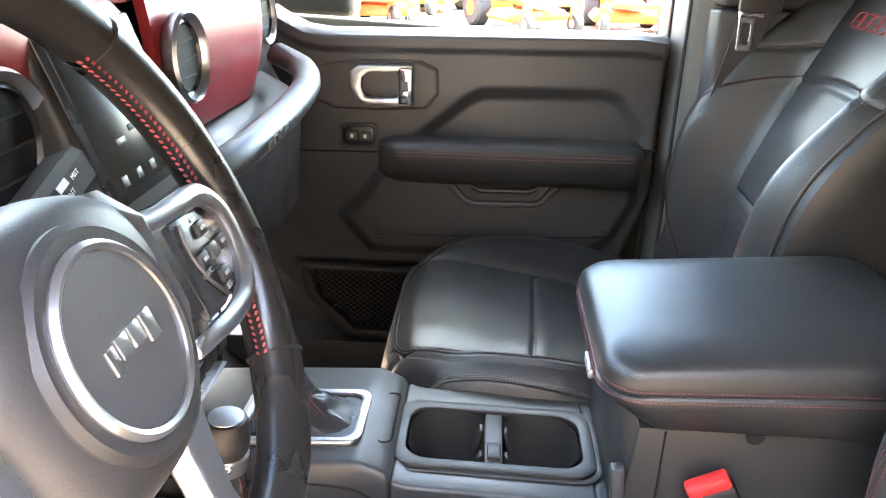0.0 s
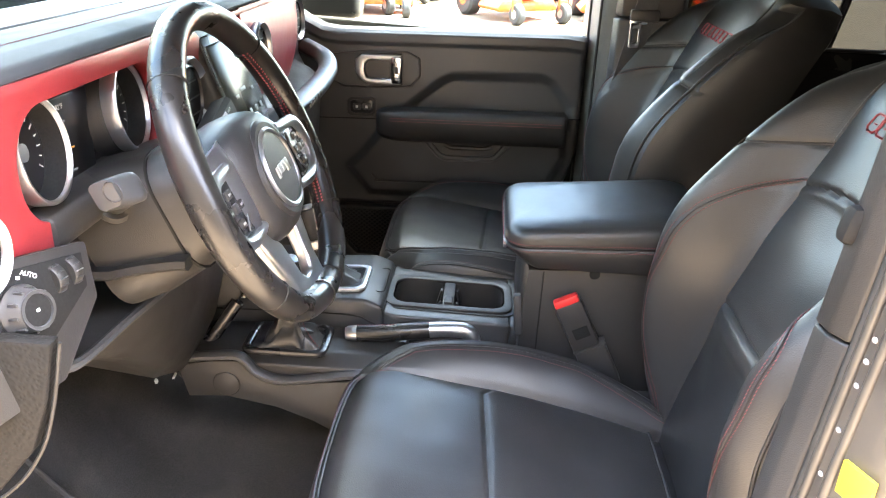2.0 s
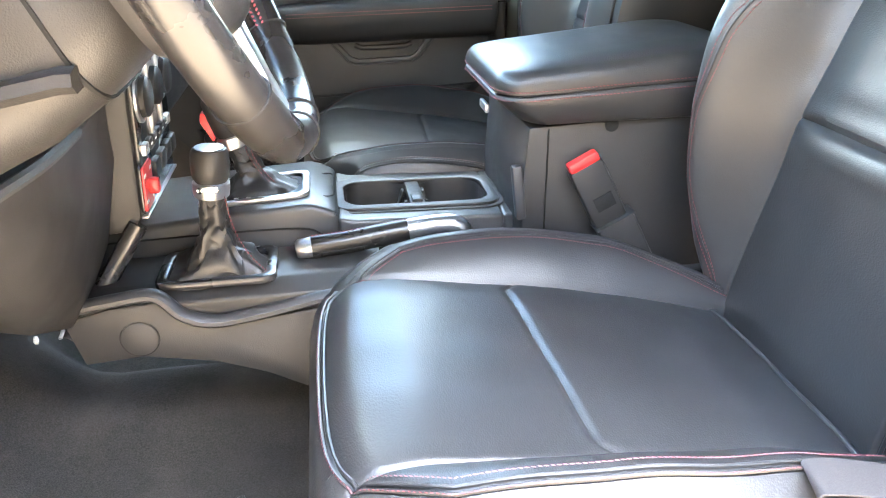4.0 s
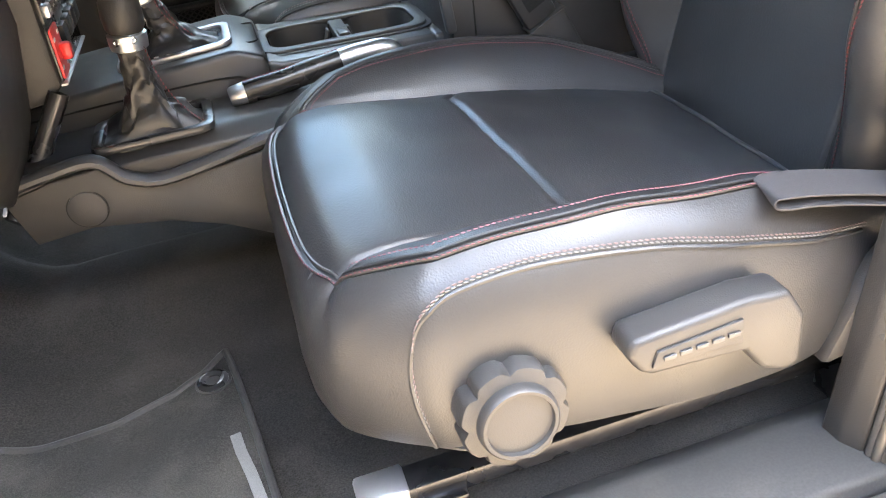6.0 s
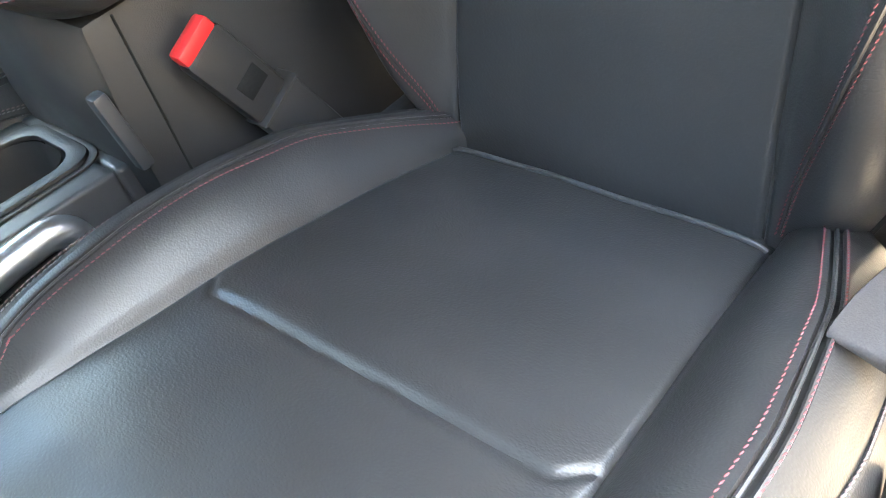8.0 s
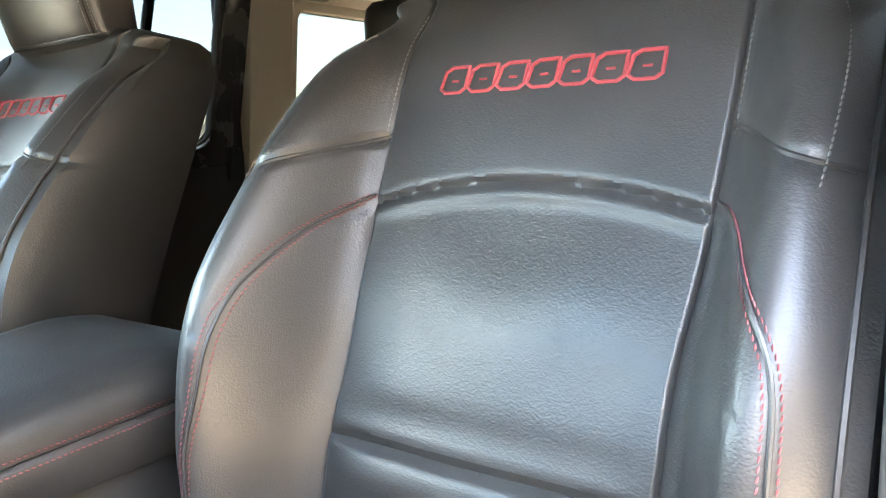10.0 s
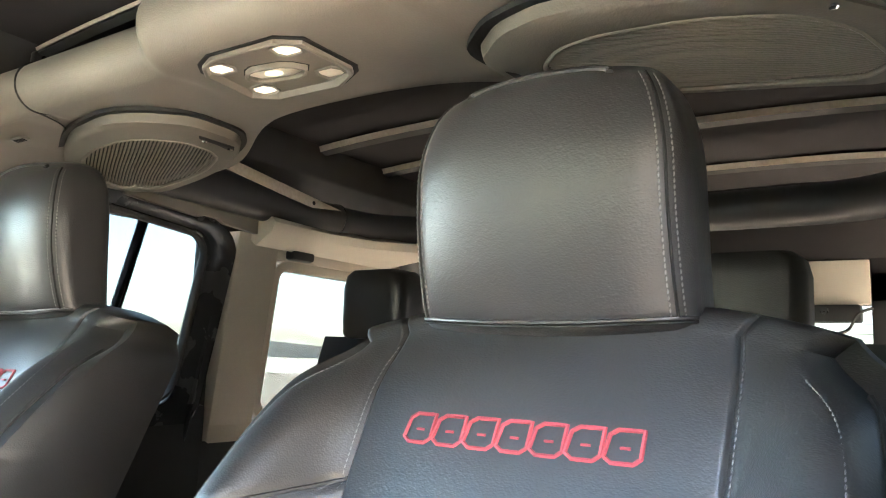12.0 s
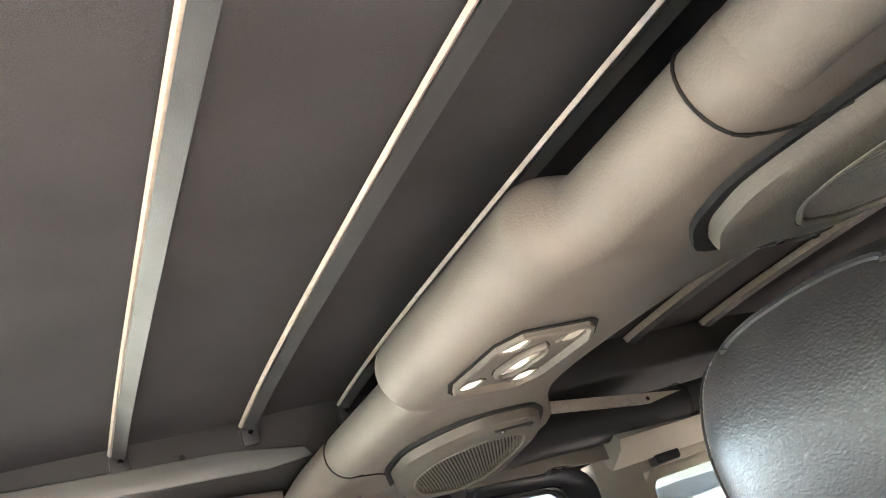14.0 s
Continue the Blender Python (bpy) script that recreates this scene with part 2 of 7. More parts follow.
def pane_glass(name, tint=(0.9, 0.95, 0.95)):
    """A thin pane: tinted see-through, with a gloss that grows towards its edge."""
    mat = bpy.data.materials.new(name)
    mat.use_nodes = True
    nt = mat.node_tree
    nd, lk = nt.nodes, nt.links
    nd.remove(nd["Principled BSDF"])
    tr, gl, mx, fr, mr = (nd.new(k) for k in ("ShaderNodeBsdfTransparent", "ShaderNodeBsdfGlossy", "ShaderNodeMixShader", "ShaderNodeLayerWeight", "ShaderNodeMath"))
    tr.inputs["Color"].default_value = (*tint, 1)
    gl.inputs["Roughness"].default_value = 0.02
    mr.operation = "POWER"
    mr.inputs[1].default_value = 4.0
    lk.new(fr.outputs["Facing"], mr.inputs[0])
    lk.new(mr.outputs[0], mx.inputs[0])
    lk.new(tr.outputs[0], mx.inputs[1])
    lk.new(gl.outputs[0], mx.inputs[2])
    lk.new(mx.outputs[0], nd["Material Output"].inputs["Surface"])
    return mat


LEATHER = material("black_leather", (0.0225, 0.0222, 0.0223), 0.38, spec=0.43, bump=0.46, bump_scale=860, kind="leather", bump2=0.014, bump2_scale=60, rough_var=0.05, blotch=0.2, blotch_scale=9, stretch=(0.85, 0.55, 0.85))
PIPING = material("pale_piping", (0.030, 0.030, 0.030), 0.55, grain=0.3, grain_scale=200)
LEATHER_RIM = material("worn_rim_leather", (0.014, 0.013, 0.0125), 0.29, spec=0.42, bump=0.06, bump_scale=700, kind="leather", rough_var=0.08)
VINYL = material("padded_vinyl", (0.022, 0.0215, 0.0220), 0.48, spec=0.34, bump=0.20, bump_scale=600, kind="leather", rough_var=0.05)
DASH_PAD = material("soft_dash_pad", (0.030, 0.031, 0.033), 0.62, spec=0.24, bump=0.20, bump_scale=600, kind="leather", rough_var=0.05, blotch=0.15)
PLASTIC = material("grained_black_plastic", (0.0225, 0.0217, 0.0213), 0.46, spec=0.36, bump=0.40, bump_scale=900, kind="leather", rough_var=0.07, blotch=0.2)
PLASTIC_GREY = material("dark_grey_plastic", (0.036, 0.0365, 0.038), 0.42, spec=0.45, bump=0.2, bump_scale=900, kind="leather", rough_var=0.06, blotch=0.15)
PLASTIC_GLOSS = material("satin_black_plastic", (0.022, 0.022, 0.024), 0.25, spec=0.5, rough_var=0.08)
GRILLE = material("mesh_grille", (0.011, 0.0105, 0.010), 0.65, spec=0.15, bump=0.8, bump_scale=260, kind="leather")
BLACK_HOLE = material("matt_black", (0.01, 0.01, 0.01), 0.7, spec=0.2, grain=0.2)
TRIM_TAN = material("roof_bar_cover", (0.128, 0.115, 0.096), 0.55, spec=0.35, bump=0.3, bump_scale=480, kind="leather", blotch=0.12)
RED_PANEL = material("red_dash_panel", (0.25, 0.026, 0.031), 0.36, metal=0.15, spec=0.5, grain=0.1, grain_scale=900, bump=0.04, bump_scale=1200, rough_var=0.05)
CHROME = material("chrome", (0.75, 0.76, 0.78), 0.12, metal=1.0, rough_var=0.04)
SATIN = material("satin_silver", (0.50, 0.51, 0.53), 0.34, metal=0.95, bump=0.05, bump_scale=1500, rough_var=0.05)
DARK_METAL = material("dark_steel", (0.055, 0.055, 0.058), 0.26, metal=0.9, grain=0.2, grain_scale=60, rough_var=0.1)
RED_THREAD = material("red_thread", (0.15, 0.036, 0.042), 0.7, grain=0.3, grain_scale=1500)
RED_LACE = material("red_lacing", (0.25, 0.030, 0.038), 0.7, grain=0.3, grain_scale=1500)
MAUVE_THREAD = material("dark_mauve_thread", (0.115, 0.08, 0.08), 0.7, grain=0.3, grain_scale=1500)
BOW_EDGE = material("pale_bow_edge", (0.36, 0.31, 0.25), 0.45, grain=0.12, grain_scale=120)
GREY_THREAD = material("grey_thread", (0.12, 0.118, 0.115), 0.7, grain=0.3, grain_scale=1500)
RED_PLASTIC = material("red_plastic", (0.62, 0.025, 0.025), 0.38, grain=0.08)
WHITE_MARK = material("white_print", (0.75, 0.75, 0.73), 0.5, grain=0.05)
AMBER_MARK = material("amber_print", (0.7, 0.35, 0.08), 0.5, grain=0.05)
CARPET = material("black_carpet", (0.027, 0.025, 0.023), 0.95, spec=0.15, grain=0.5, grain_scale=500, bump=0.9, bump_scale=550, blotch=0.25, blotch_scale=7, dust=0.07)
MAT_PILE = material("floor_mat_pile", (0.026, 0.025, 0.0235), 0.95, spec=0.15, grain=0.5, grain_scale=700, bump=0.9, bump_scale=700, blotch=0.25, blotch_scale=9, dust=0.06)
RUBBER = material("black_rubber", (0.026, 0.0255, 0.025), 0.65, spec=0.28, grain=0.15, bump=0.15, bump_scale=400, dust=0.06)
WEBBING = material("belt_webbing", (0.05, 0.05, 0.052), 0.6, grain=0.25, grain_scale=900, bump=0.5, bump_scale=900, stretch=(1, 1, 0.2))
WEBBING_GREY = material("grey_belt_loop", (0.036, 0.033, 0.033), 0.75, spec=0.25, grain=0.2, grain_scale=900, bump=0.5, bump_scale=900)
SPEAKER_TAN = material("roof_speaker_surround", (0.090, 0.081, 0.067), 0.55, spec=0.3, bump=0.3, bump_scale=480, kind="leather", blotch=0.1)
GRILLE_TAN = material("roof_speaker_grille", (0.150, 0.136, 0.112), 0.55, spec=0.3, grain=0.1)
CANVAS = material("soft_top_canvas", (0.031, 0.0295, 0.0300), 0.95, spec=0.04, grain=0.3, grain_scale=1200, bump=0.5, bump_scale=1100, blotch=0.15, blotch_scale=5)
PAINT = material("grey_body_paint", (0.050, 0.046, 0.041), 0.42, metal=0.2, spec=0.5, coat=0.2, grain=0.05, grain_scale=1500, dust=0.15)
PAINT_IN = material("pillar_liner", (0.085, 0.086, 0.082), 0.5, grain=0.06, bump=0.2, bump_scale=600)
LINER = material("cream_quarter_liner", (0.34, 0.305, 0.25), 0.6, grain=0.06, bump=0.2, bump_scale=600)
SCREEN = material("display_glass", (0.035, 0.036, 0.034), 0.20, spec=0.18, grain=0.1, grain_scale=30)
DIAL = material("dial_face", (0.010, 0.010, 0.011), 0.35, grain=0.1)
GLASS = pane_glass("window_glass", (0.72, 0.77, 0.76))
GLASS_CLEAR = pane_glass("windscreen_glass", (0.70, 0.77, 0.76))
PLASTER = material("tan_render", (0.13, 0.106, 0.076), 0.9, grain=0.1, grain_scale=40, bump=0.3, bump_scale=90, blotch=0.1, blotch_scale=0.6)
PRINT_GREY = material("grey_print", (0.30, 0.30, 0.30), 0.5, grain=0.05)
GLASS_DARK = pane_glass("tinted_glass", (0.120, 0.127, 0.125))
LAMP_GLOW = emitter("lamp_lens", (1.0, 0.78, 0.48), 0.018)
LAMP_DIM = material("lamp_lens_dim", (0.6, 0.55, 0.45), 0.3, grain=0.05)
ORANGE = material("orange_paint", (0.75, 0.11, 0.015), 0.4, grain=0.06, coat=0.3)
YELLOW = material("yellow_paint", (0.80, 0.42, 0.03), 0.4, grain=0.06, coat=0.3)
TYRE = material("tyre_rubber", (0.03, 0.03, 0.03), 0.8, grain=0.2, bump=0.3, bump_scale=60)
LABEL_YELLOW = material("yellow_label", (0.85, 0.62, 0.03), 0.5, grain=0.05)
CONCRETE = material("pale_concrete", (0.185, 0.141, 0.096), 0.85, grain=0.10, grain_scale=30, bump=0.3, bump_scale=80, blotch=0.12, blotch_scale=0.5)
LINE_PAINT = material("yellow_line_paint", (0.62, 0.45, 0.12), 0.8, grain=0.2, grain_scale=60)
FIELD = material("dry_field", (0.44, 0.39, 0.30), 0.95, grain=0.3, grain_scale=2, blotch=0.3, blotch_scale=0.1)
HILL = material("far_hill", (0.46, 0.42, 0.36), 1.0, blotch=0.25, blotch_scale=0.02)


# ---- ground, far country ----
bm = bmesh.new()
bmesh.ops.create_grid(bm, x_segments=40, y_segments=40, size=600)
for v in bm.verts:
    v.co.z = -0.5
piece("ground", bm, CONCRETE, "pale sunlit concrete yard", "ground", "structure")
bm = bmesh.new()
for i in range(60):
    a0, a1 = 2 * math.pi * i / 60, 2 * math.pi * (i + 1) / 60
    vs = []
    for a in (a0, a1):
        vs.append((570 * math.cos(a), 570 * math.sin(a)))
    h0 = 10 + 9 * noise.noise(Vector((math.cos(a0) * 3, math.sin(a0) * 3, 0)))
    h1 = 10 + 9 * noise.noise(Vector((math.cos(a1) * 3, math.sin(a1) * 3, 0)))
    bm.faces.new([bm.verts.new(q) for q in ((*vs[0], -0.6), (*vs[1], -0.6), (*vs[1], h1), (*vs[0], h0))])
bmesh.ops.remove_doubles(bm, verts=bm.verts, dist=0.01)
piece("backdrop", bm, HILL, "low hazy hills on the horizon", "hills", "structure")
bm = bmesh.new()
for r0, r1, z in ((60, 420, -0.44),):
    for i in range(72):
        a0, a1 = 2 * math.pi * i / 72, 2 * math.pi * (i + 1) / 72
        bm.faces.new([bm.verts.new((r * math.cos(a), r * math.sin(a), z)) for r, a in ((r0, a0), (r0, a1), (r1, a1), (r1, a0))])
bmesh.ops.remove_doubles(bm, verts=bm.verts, dist=0.01)
piece("field", bm, FIELD, "pale dry field beyond the yard", "field", "structure")
bm = merge(*[box((x, 9.5, -0.496), (0.12, 5.0, 0.004), 0) for x in (4.0, 6.6, 9.2, 11.8)])
piece("parking_line", bm, LINE_PAINT, "faded yellow parking lines on the yard", "road marking", "structure")

# unseen plain wall, added to limit the sky light on the driver's side
piece("unseen_wall_side", box((0, -6.2, 2.3), (50, 0.3, 5.8), 0.0), PLASTER, "plain tan wall, unseen, that limits light from the driver's side", "wall", "structure")

# another unseen wall, added to dim the bright horizon before the windscreen
piece("unseen_wall_ahead", box((-8.5, 1.0, 1.7), (0.3, 17.0, 4.4), 0.0), PLASTER, "plain tan wall, unseen, that dims the horizon ahead of the car", "wall", "structure")

# ---- the car's shell ----
# floor with tunnel and front toe board
bm = grid(lambda u, v: Vector((-1.25 + 2.9 * u, -0.64 + 1.30 * v, 0.10 + 0.42 * smooth((-0.80 - (-1.25 + 2.9 * u)) / 0.42) + 0.010 * noise.noise(Vector((u * 12, v * 6, 0))) + 0.05 * smooth((0.12 - abs(-0.64 + 1.30 * v - 0.0)) / 0.08))), 90, 50)
piece("floor", bm, CARPET, "dusty black carpet over the car floor", "car floor", "structure")
bm = box((0.2, 0, 0.06), (2.9, 1.36, 0.03), 0)
piece("floor_pan", bm, BLACK_HOLE, "dark steel floor pan", "floor pan", "structure")
# driver's sill
sill = prism([(-0.585, 0.085), (-0.60, 0.125), (-0.625, 0.142), (-0.705, 0.138), (-0.715, 0.09), (-0.715, -0.05), (-0.585, -0.05)], -0.95, 0.02, "x", 0.006, 3)
piece("sill_trim", sill, RUBBER, "black plastic door sill cover", "door sill", "structure")
piece("sill_joint", tube(spline([(-0.335, -0.600, 0.130), (-0.342, -0.64, 0.1435), (-0.347, -0.70, 0.140)], 6), 0.0022, 6), BLACK_HOLE, "joint in the sill cover", "joint", "structure")
body = prism([(-0.716, 0.134), (-0.735, 0.130), (-0.765, 0.09), (-0.775, -0.10), (-0.75, -0.16), (-0.716, -0.16)], -1.0, 0.12, "x", 0.008, 3)
piece("sill_panel", body, PAINT, "grey painted body sill", "car body", "structure")
# driver's B pillar
bp = prism([(0.030, -0.645), (0.030, -0.690), (0.048, -0.735), (0.085, -0.772), (0.16, -0.775), (0.16, -0.645)], 0.10, 1.28, "z", 0.008, 3)
def lean(bm):
    """The pillar leans back towards the roof."""
    for v in bm.verts:
        v.co.x -= 0.09 * (0.82 - v.co.z)
    return bm


piece("door_pillar_driver", lean(bp), PAINT, "grey painted door pillar", "door pillar", "structure")
cut = [(0.012, -0.640), (0.014, -0.662), (0.024, -0.679), (0.034, -0.679), (0.034, -0.640)]
piece("pillar_trim", lean(prism(cut, 0.10, 0.748, "z", 0.003, 3)), PLASTIC, "dark grey lower pillar cover by the driver's door", "pillar trim", "structure")
piece("pillar_trim", lean(prism([(x - 0.001, y - 0.0015) for x, y in cut], 0.7505, 1.24, "z", 0.003, 3)), PLASTIC, "black upper pillar cover by the driver's door", "pillar trim", "structure")
for y, xf in ((-0.690, 0.030), (-0.707, 0.0368)):
    piece("pillar_rib", lean(tube([(xf, y, 0.12), (xf, y, 0.6), (xf, y, 1.22)], 0.0045, 10)), PAINT, "rounded rib pressed along the painted door pillar", "pillar rib", "structure")
for z in (0.765, 0.745, 0.722, 0.678, 0.632):
    piece("pillar_plug", lathe([(0.0028, 0), (0.0025, 0.0008), (0.0001, 0.0012)], turn_to((0.0325 - 0.09 * (0.82 - z), -0.6985, z), (-0.93, -0.37, 0)), 10), PRINT_GREY, "small pale plug in the painted pillar", "plug", "structure")
piece("door_seal", lean(tube(spline([(0.029, -0.683, 0.13), (0.029, -0.683, 0.5), (0.029, -0.683, 0.9), (0.029, -0.683, 1.24)], 8), 0.0045, 10)), RUBBER, "black rubber door seal on the pillar", "door seal", "structure")
piece("pillar_label", box((0.0288, -0.7300, 0.645), (0.032, 0.004, 0.032), 0.0003, pose(0, 0, 0, 0, 0, -68)), LABEL_YELLOW, "yellow sticker on the painted door pillar", "sticker")
# closed rear half, driver's side
piece("side_wall_driver", merge(box((0.93, -0.74, 0.45), (1.72, 0.04, 0.70), 0.004), box((0.48, -0.74, 1.22), (0.68, 0.04, 0.10), 0.004), box((0.80, -0.74, 1.0), (0.12, 0.04, 0.5), 0.004), box((1.25, -0.74, 1.22), (0.9, 0.04, 0.10), 0.004)), PLASTIC, "dark rear side of the cabin by the driver", "wall", "structure")
for x0, x1 in ((0.14, 0.74), (0.86, 1.56)):
    piece("window_pane", box(((x0 + x1) / 2, -0.742, 0.985), (x1 - x0, 0.004, 0.38), 0), GLASS_DARK, "tinted side window glass", "window", "structure")
# rear wall with the back window opening
piece("rear_wall", merge(box((1.80, 0, 0.47), (0.05, 1.6, 0.86), 0.004), box((1.80, 0.635, 1.0), (0.05, 0.33, 0.30), 0.004), box((1.80, -0.635, 1.0), (0.05, 0.33, 0.30), 0.004)), PLASTIC, "rear wall of the cabin round the back window", "wall", "structure")
piece("rear_header", box((1.795, 0, 1.125), (0.05, 0.94, 0.11), 0.004), LINER, "pale header above the back window", "wall", "structure")
piece("rear_upper", merge(box((1.80, 0, 1.30), (0.05, 1.6, 0.24), 0.004), box((1.80, 0.64, 1.13), (0.05, 0.34, 0.11), 0.004), box((1.80, -0.64, 1.13), (0.05, 0.34, 0.11), 0.004)), CANVAS, "dark canvas above the back window", "wall", "structure")
back_win = thing("rear_window", "tinted back window with heating lines and a black hinge box", "window", (1.80, 0, 0.98), kind="structure")
part("back_pane", box((1.80, 0, 0.98), (0.006, 0.96, 0.20), 0), GLASS_DARK, back_win)
for i in range(7):
    part("heating_line", box((1.795, 0, 0.905 + i * 0.024), (0.001, 0.95, 0.0015), 0), GREY_THREAD, back_win)
for s in (-1, 1):
    part("hinge_box", box((1.77, s * 0.385, 1.048), (0.05, 0.13, 0.042), 0.006), PLASTIC, back_win, "black hinge box")
    part("hinge_screw", lathe([(0.009, 0), (0.009, 0.004), (0.0001, 0.005)], turn_to((1.744, s * 0.372, 1.055), (-1, 0, 0)), 12), DARK_METAL, back_win)
    part("heater_cable", tube(spline([(1.75, s * 0.40, 1.0), (1.735, s * 0.425, 1.01), (1.735, s * 0.445, 1.045), (1.75, s * 0.475, 1.06)], 6), 0.004, 6), RUBBER, back_win)

# passenger side: pillars, upper frame and rear quarter
piece("door_pillar_passenger", merge(prism([(-0.050, 0.752), (-0.030, 0.690), (-0.020, 0.665), (0.01, 0.650), (0.06, 0.640), (0.14, 0.640), (0.14, 0.80), (-0.050, 0.80)], 0.10, 1.26, "z", 0.008, 3)), PAINT_IN, "grey painted centre door pillar", "door pillar", "structure")
piece("pillar_trim", prism([(0.000, 0.636), (0.008, 0.612), (0.135, 0.606), (0.150, 0.63), (0.150, 0.652), (0.000, 0.652)], 0.10, 0.86, "z", 0.006, 3), PLASTIC_GREY, "dark grey pillar cover behind the belt", "pillar trim", "structure")
piece("pillar_trim", prism([(0.004, 0.636), (0.014, 0.606), (0.150, 0.600), (0.165, 0.63), (0.165, 0.652), (0.004, 0.652)], 0.864, 1.24, "z", 0.006, 3), PLASTIC, "black upper pillar cover behind the belt", "pillar trim", "structure")
for xx, yy in ((-0.044, 0.735), (-0.026, 0.680)):
    piece("pillar_seam", tube([(xx, yy - 0.004, 0.16), (xx, yy - 0.004, 0.7), (xx, yy - 0.004, 1.24)], 0.0035, 8), RUBBER, "black rubber seal along the centre pillar", "door seal", "structure")
piece("window_header", box((-0.30, 0.715, 1.215), (0.80, 0.05, 0.07), 0.006), PLASTIC, "black frame above the side windows", "window frame", "structure")
# rear door: lower panel, window with a divider and rounded dark frame
def tumble(bm, slope=0.0, lean_in=0.0):
    """The side of the cabin leans inwards towards the roof; slope and lean_in follow the door's edges."""
    for v in bm.verts:
        x, y, z = v.co
        v.co = (x - lean_in * (1.13 - z), y + 0.13 * (1.165 - z), z - slope * (x - 0.22) * (z - 0.80) / 0.4)
    return bm


piece("rear_door_panel", box((0.48, 0.765, 0.44), (0.68, 0.06, 0.70), 0.010), PLASTIC, "black rear door panel", "door panel", "structure")


def window_ring(name, label, hole, edge, radius, y, mat, slope=0.0, lean_in=0.0, t=0.04, pane=True):
    """A frame between two rounded outlines, given as x0, x1, z0, z1, with its pane."""
    m = Matrix(((1, 0, 0, 0), (0, 0, -1, y), (0, 1, 0, 0), (0, 0, 0, 1)))

    def outline(b, r):
        return [(px + (b[0] + b[1]) / 2, pz + (b[2] + b[3]) / 2) for px, pz in rounded(b[1] - b[0], b[3] - b[2], r, 6)]

    piece(name, tumble(frame_plate(outline(edge, radius + 0.03), outline(hole, radius), m @ pose(0, 0, -t / 2), t, 0.005), slope, lean_in), mat, label, "window frame", "structure")
    if pane:
        piece("window_pane", tumble(plate(outline([hole[0] - 0.01, hole[1] + 0.01, hole[2] - 0.01, hole[3] + 0.01], radius), m, 0.003, 0), slope, lean_in), GLASS_DARK, "tinted side window glass", "window", "structure")


window_ring("rear_door_frame", "glossy black frame of the rear door window", (0.200, 0.752, 0.79, 1.205), (0.135, 0.822, 0.72, 1.242), 0.045, 0.700, PLASTIC_GLOSS, 0.10, 0.07)
window_ring("rear_door_seal", "thin black rubber lip inside the rear door window", (0.212, 0.740, 0.80, 1.193), (0.200, 0.752, 0.79, 1.205), 0.040, 0.690, RUBBER, 0.10, 0.07, 0.02, False)
piece("window_divider", tube([(0.606, 0.705, 1.175), (0.575, 0.730, 0.98), (0.545, 0.750, 0.79)], 0.011, 8), PLASTIC_GLOSS, "black divider bar of the rear door window", "window frame", "structure")
piece("door_edge", tumble(tube([(0.795, 0.682, 1.12), (0.796, 0.682, 0.9), (0.796, 0.682, 0.70)], 0.006, 8), 0.0, 0.07), PLASTIC_GLOSS, "glossy black rear door edge", "window frame", "structure")
window_ring("quarter_frame", "pale frame of the rear quarter window", (0.972, 1.62, 0.775, 1.103), (0.945, 1.65, 0.745, 1.130), 0.025, 0.700, LINER)
for bm in (box((0.888, 0.700, 0.94), (0.125, 0.05, 0.47), 0.006), box((1.30, 0.700, 0.725), (0.95, 0.05, 0.05), 0.006), box((1.30, 0.700, 1.150), (0.95, 0.048, 0.05), 0.006), box((1.72, 0.700, 0.94), (0.14, 0.05, 0.45), 0.006)):
    piece("quarter_panel", tumble(bm), LINER, "pale painted rear quarter panel", "car body", "structure")
piece("quarter_gusset", loft([[Vector((x, y, z)) for y, z in ((0.685, 1.165), (0.66, 1.205), (0.62, 1.215), (0.60 - w, 1.195), (0.61 - w, 1.175), (0.66, 1.145))] for x, w in ((0.86, 0.0), (1.05, 0.0), (1.17, 0.03), (1.26, 0.10), (1.33, 0.16))]), LINER, "pale moulded corner under the rear roll bar", "car body", "structure", True, 60)
piece("side_backing", merge(box((0.82, 0.745, 1.235), (1.95, 0.03, 0.13), 0.004), box((0.85, 0.765, 0.95), (0.12, 0.03, 0.60), 0.004)), PLASTIC, "black body side behind the trim", "car body", "structure")
piece("rear_side_lower", box((1.3, 0.765, 0.40), (0.98, 0.06, 0.62), 0.004), PLASTIC, "black lower side of the load space", "wall", "structure")

# windscreen, cowl and bonnet
ws = thing("windscreen", "clear windscreen in a black frame", "windscreen", (-1.05, 0, 0.95), kind="structure")
part("screen_glass", loft([[Vector((-0.905, -0.70, 0.918)), Vector((-0.905, 0.68, 0.918)), Vector((-0.911, 0.68, 0.920)), Vector((-0.911, -0.70, 0.920))], [Vector((-0.66, -0.64, 1.34)), Vector((-0.66, 0.63, 1.34)), Vector((-0.666, 0.63, 1.342)), Vector((-0.666, -0.64, 1.342))]]), GLASS_CLEAR, ws)
for s in (-1, 1):
    part("screen_pillar", tube([(-0.93, s * 0.715, 0.86), (-0.66, s * 0.665, 1.34)], 0.026, 10), PLASTIC, ws)
part("front_pillar_trim", box((-0.87, 0.71, 0.62), (0.14, 0.06, 0.62), 0.01), PLASTIC, ws)
piece("cowl", merge(box((-0.985, 0, 0.895), (0.15, 1.40, 0.03), 0.006), box((-1.05, 0, 0.55), (0.03, 1.40, 0.66), 0.0)), PLASTIC_GREY, "grey cowl below the windscreen", "cowl", "structure")
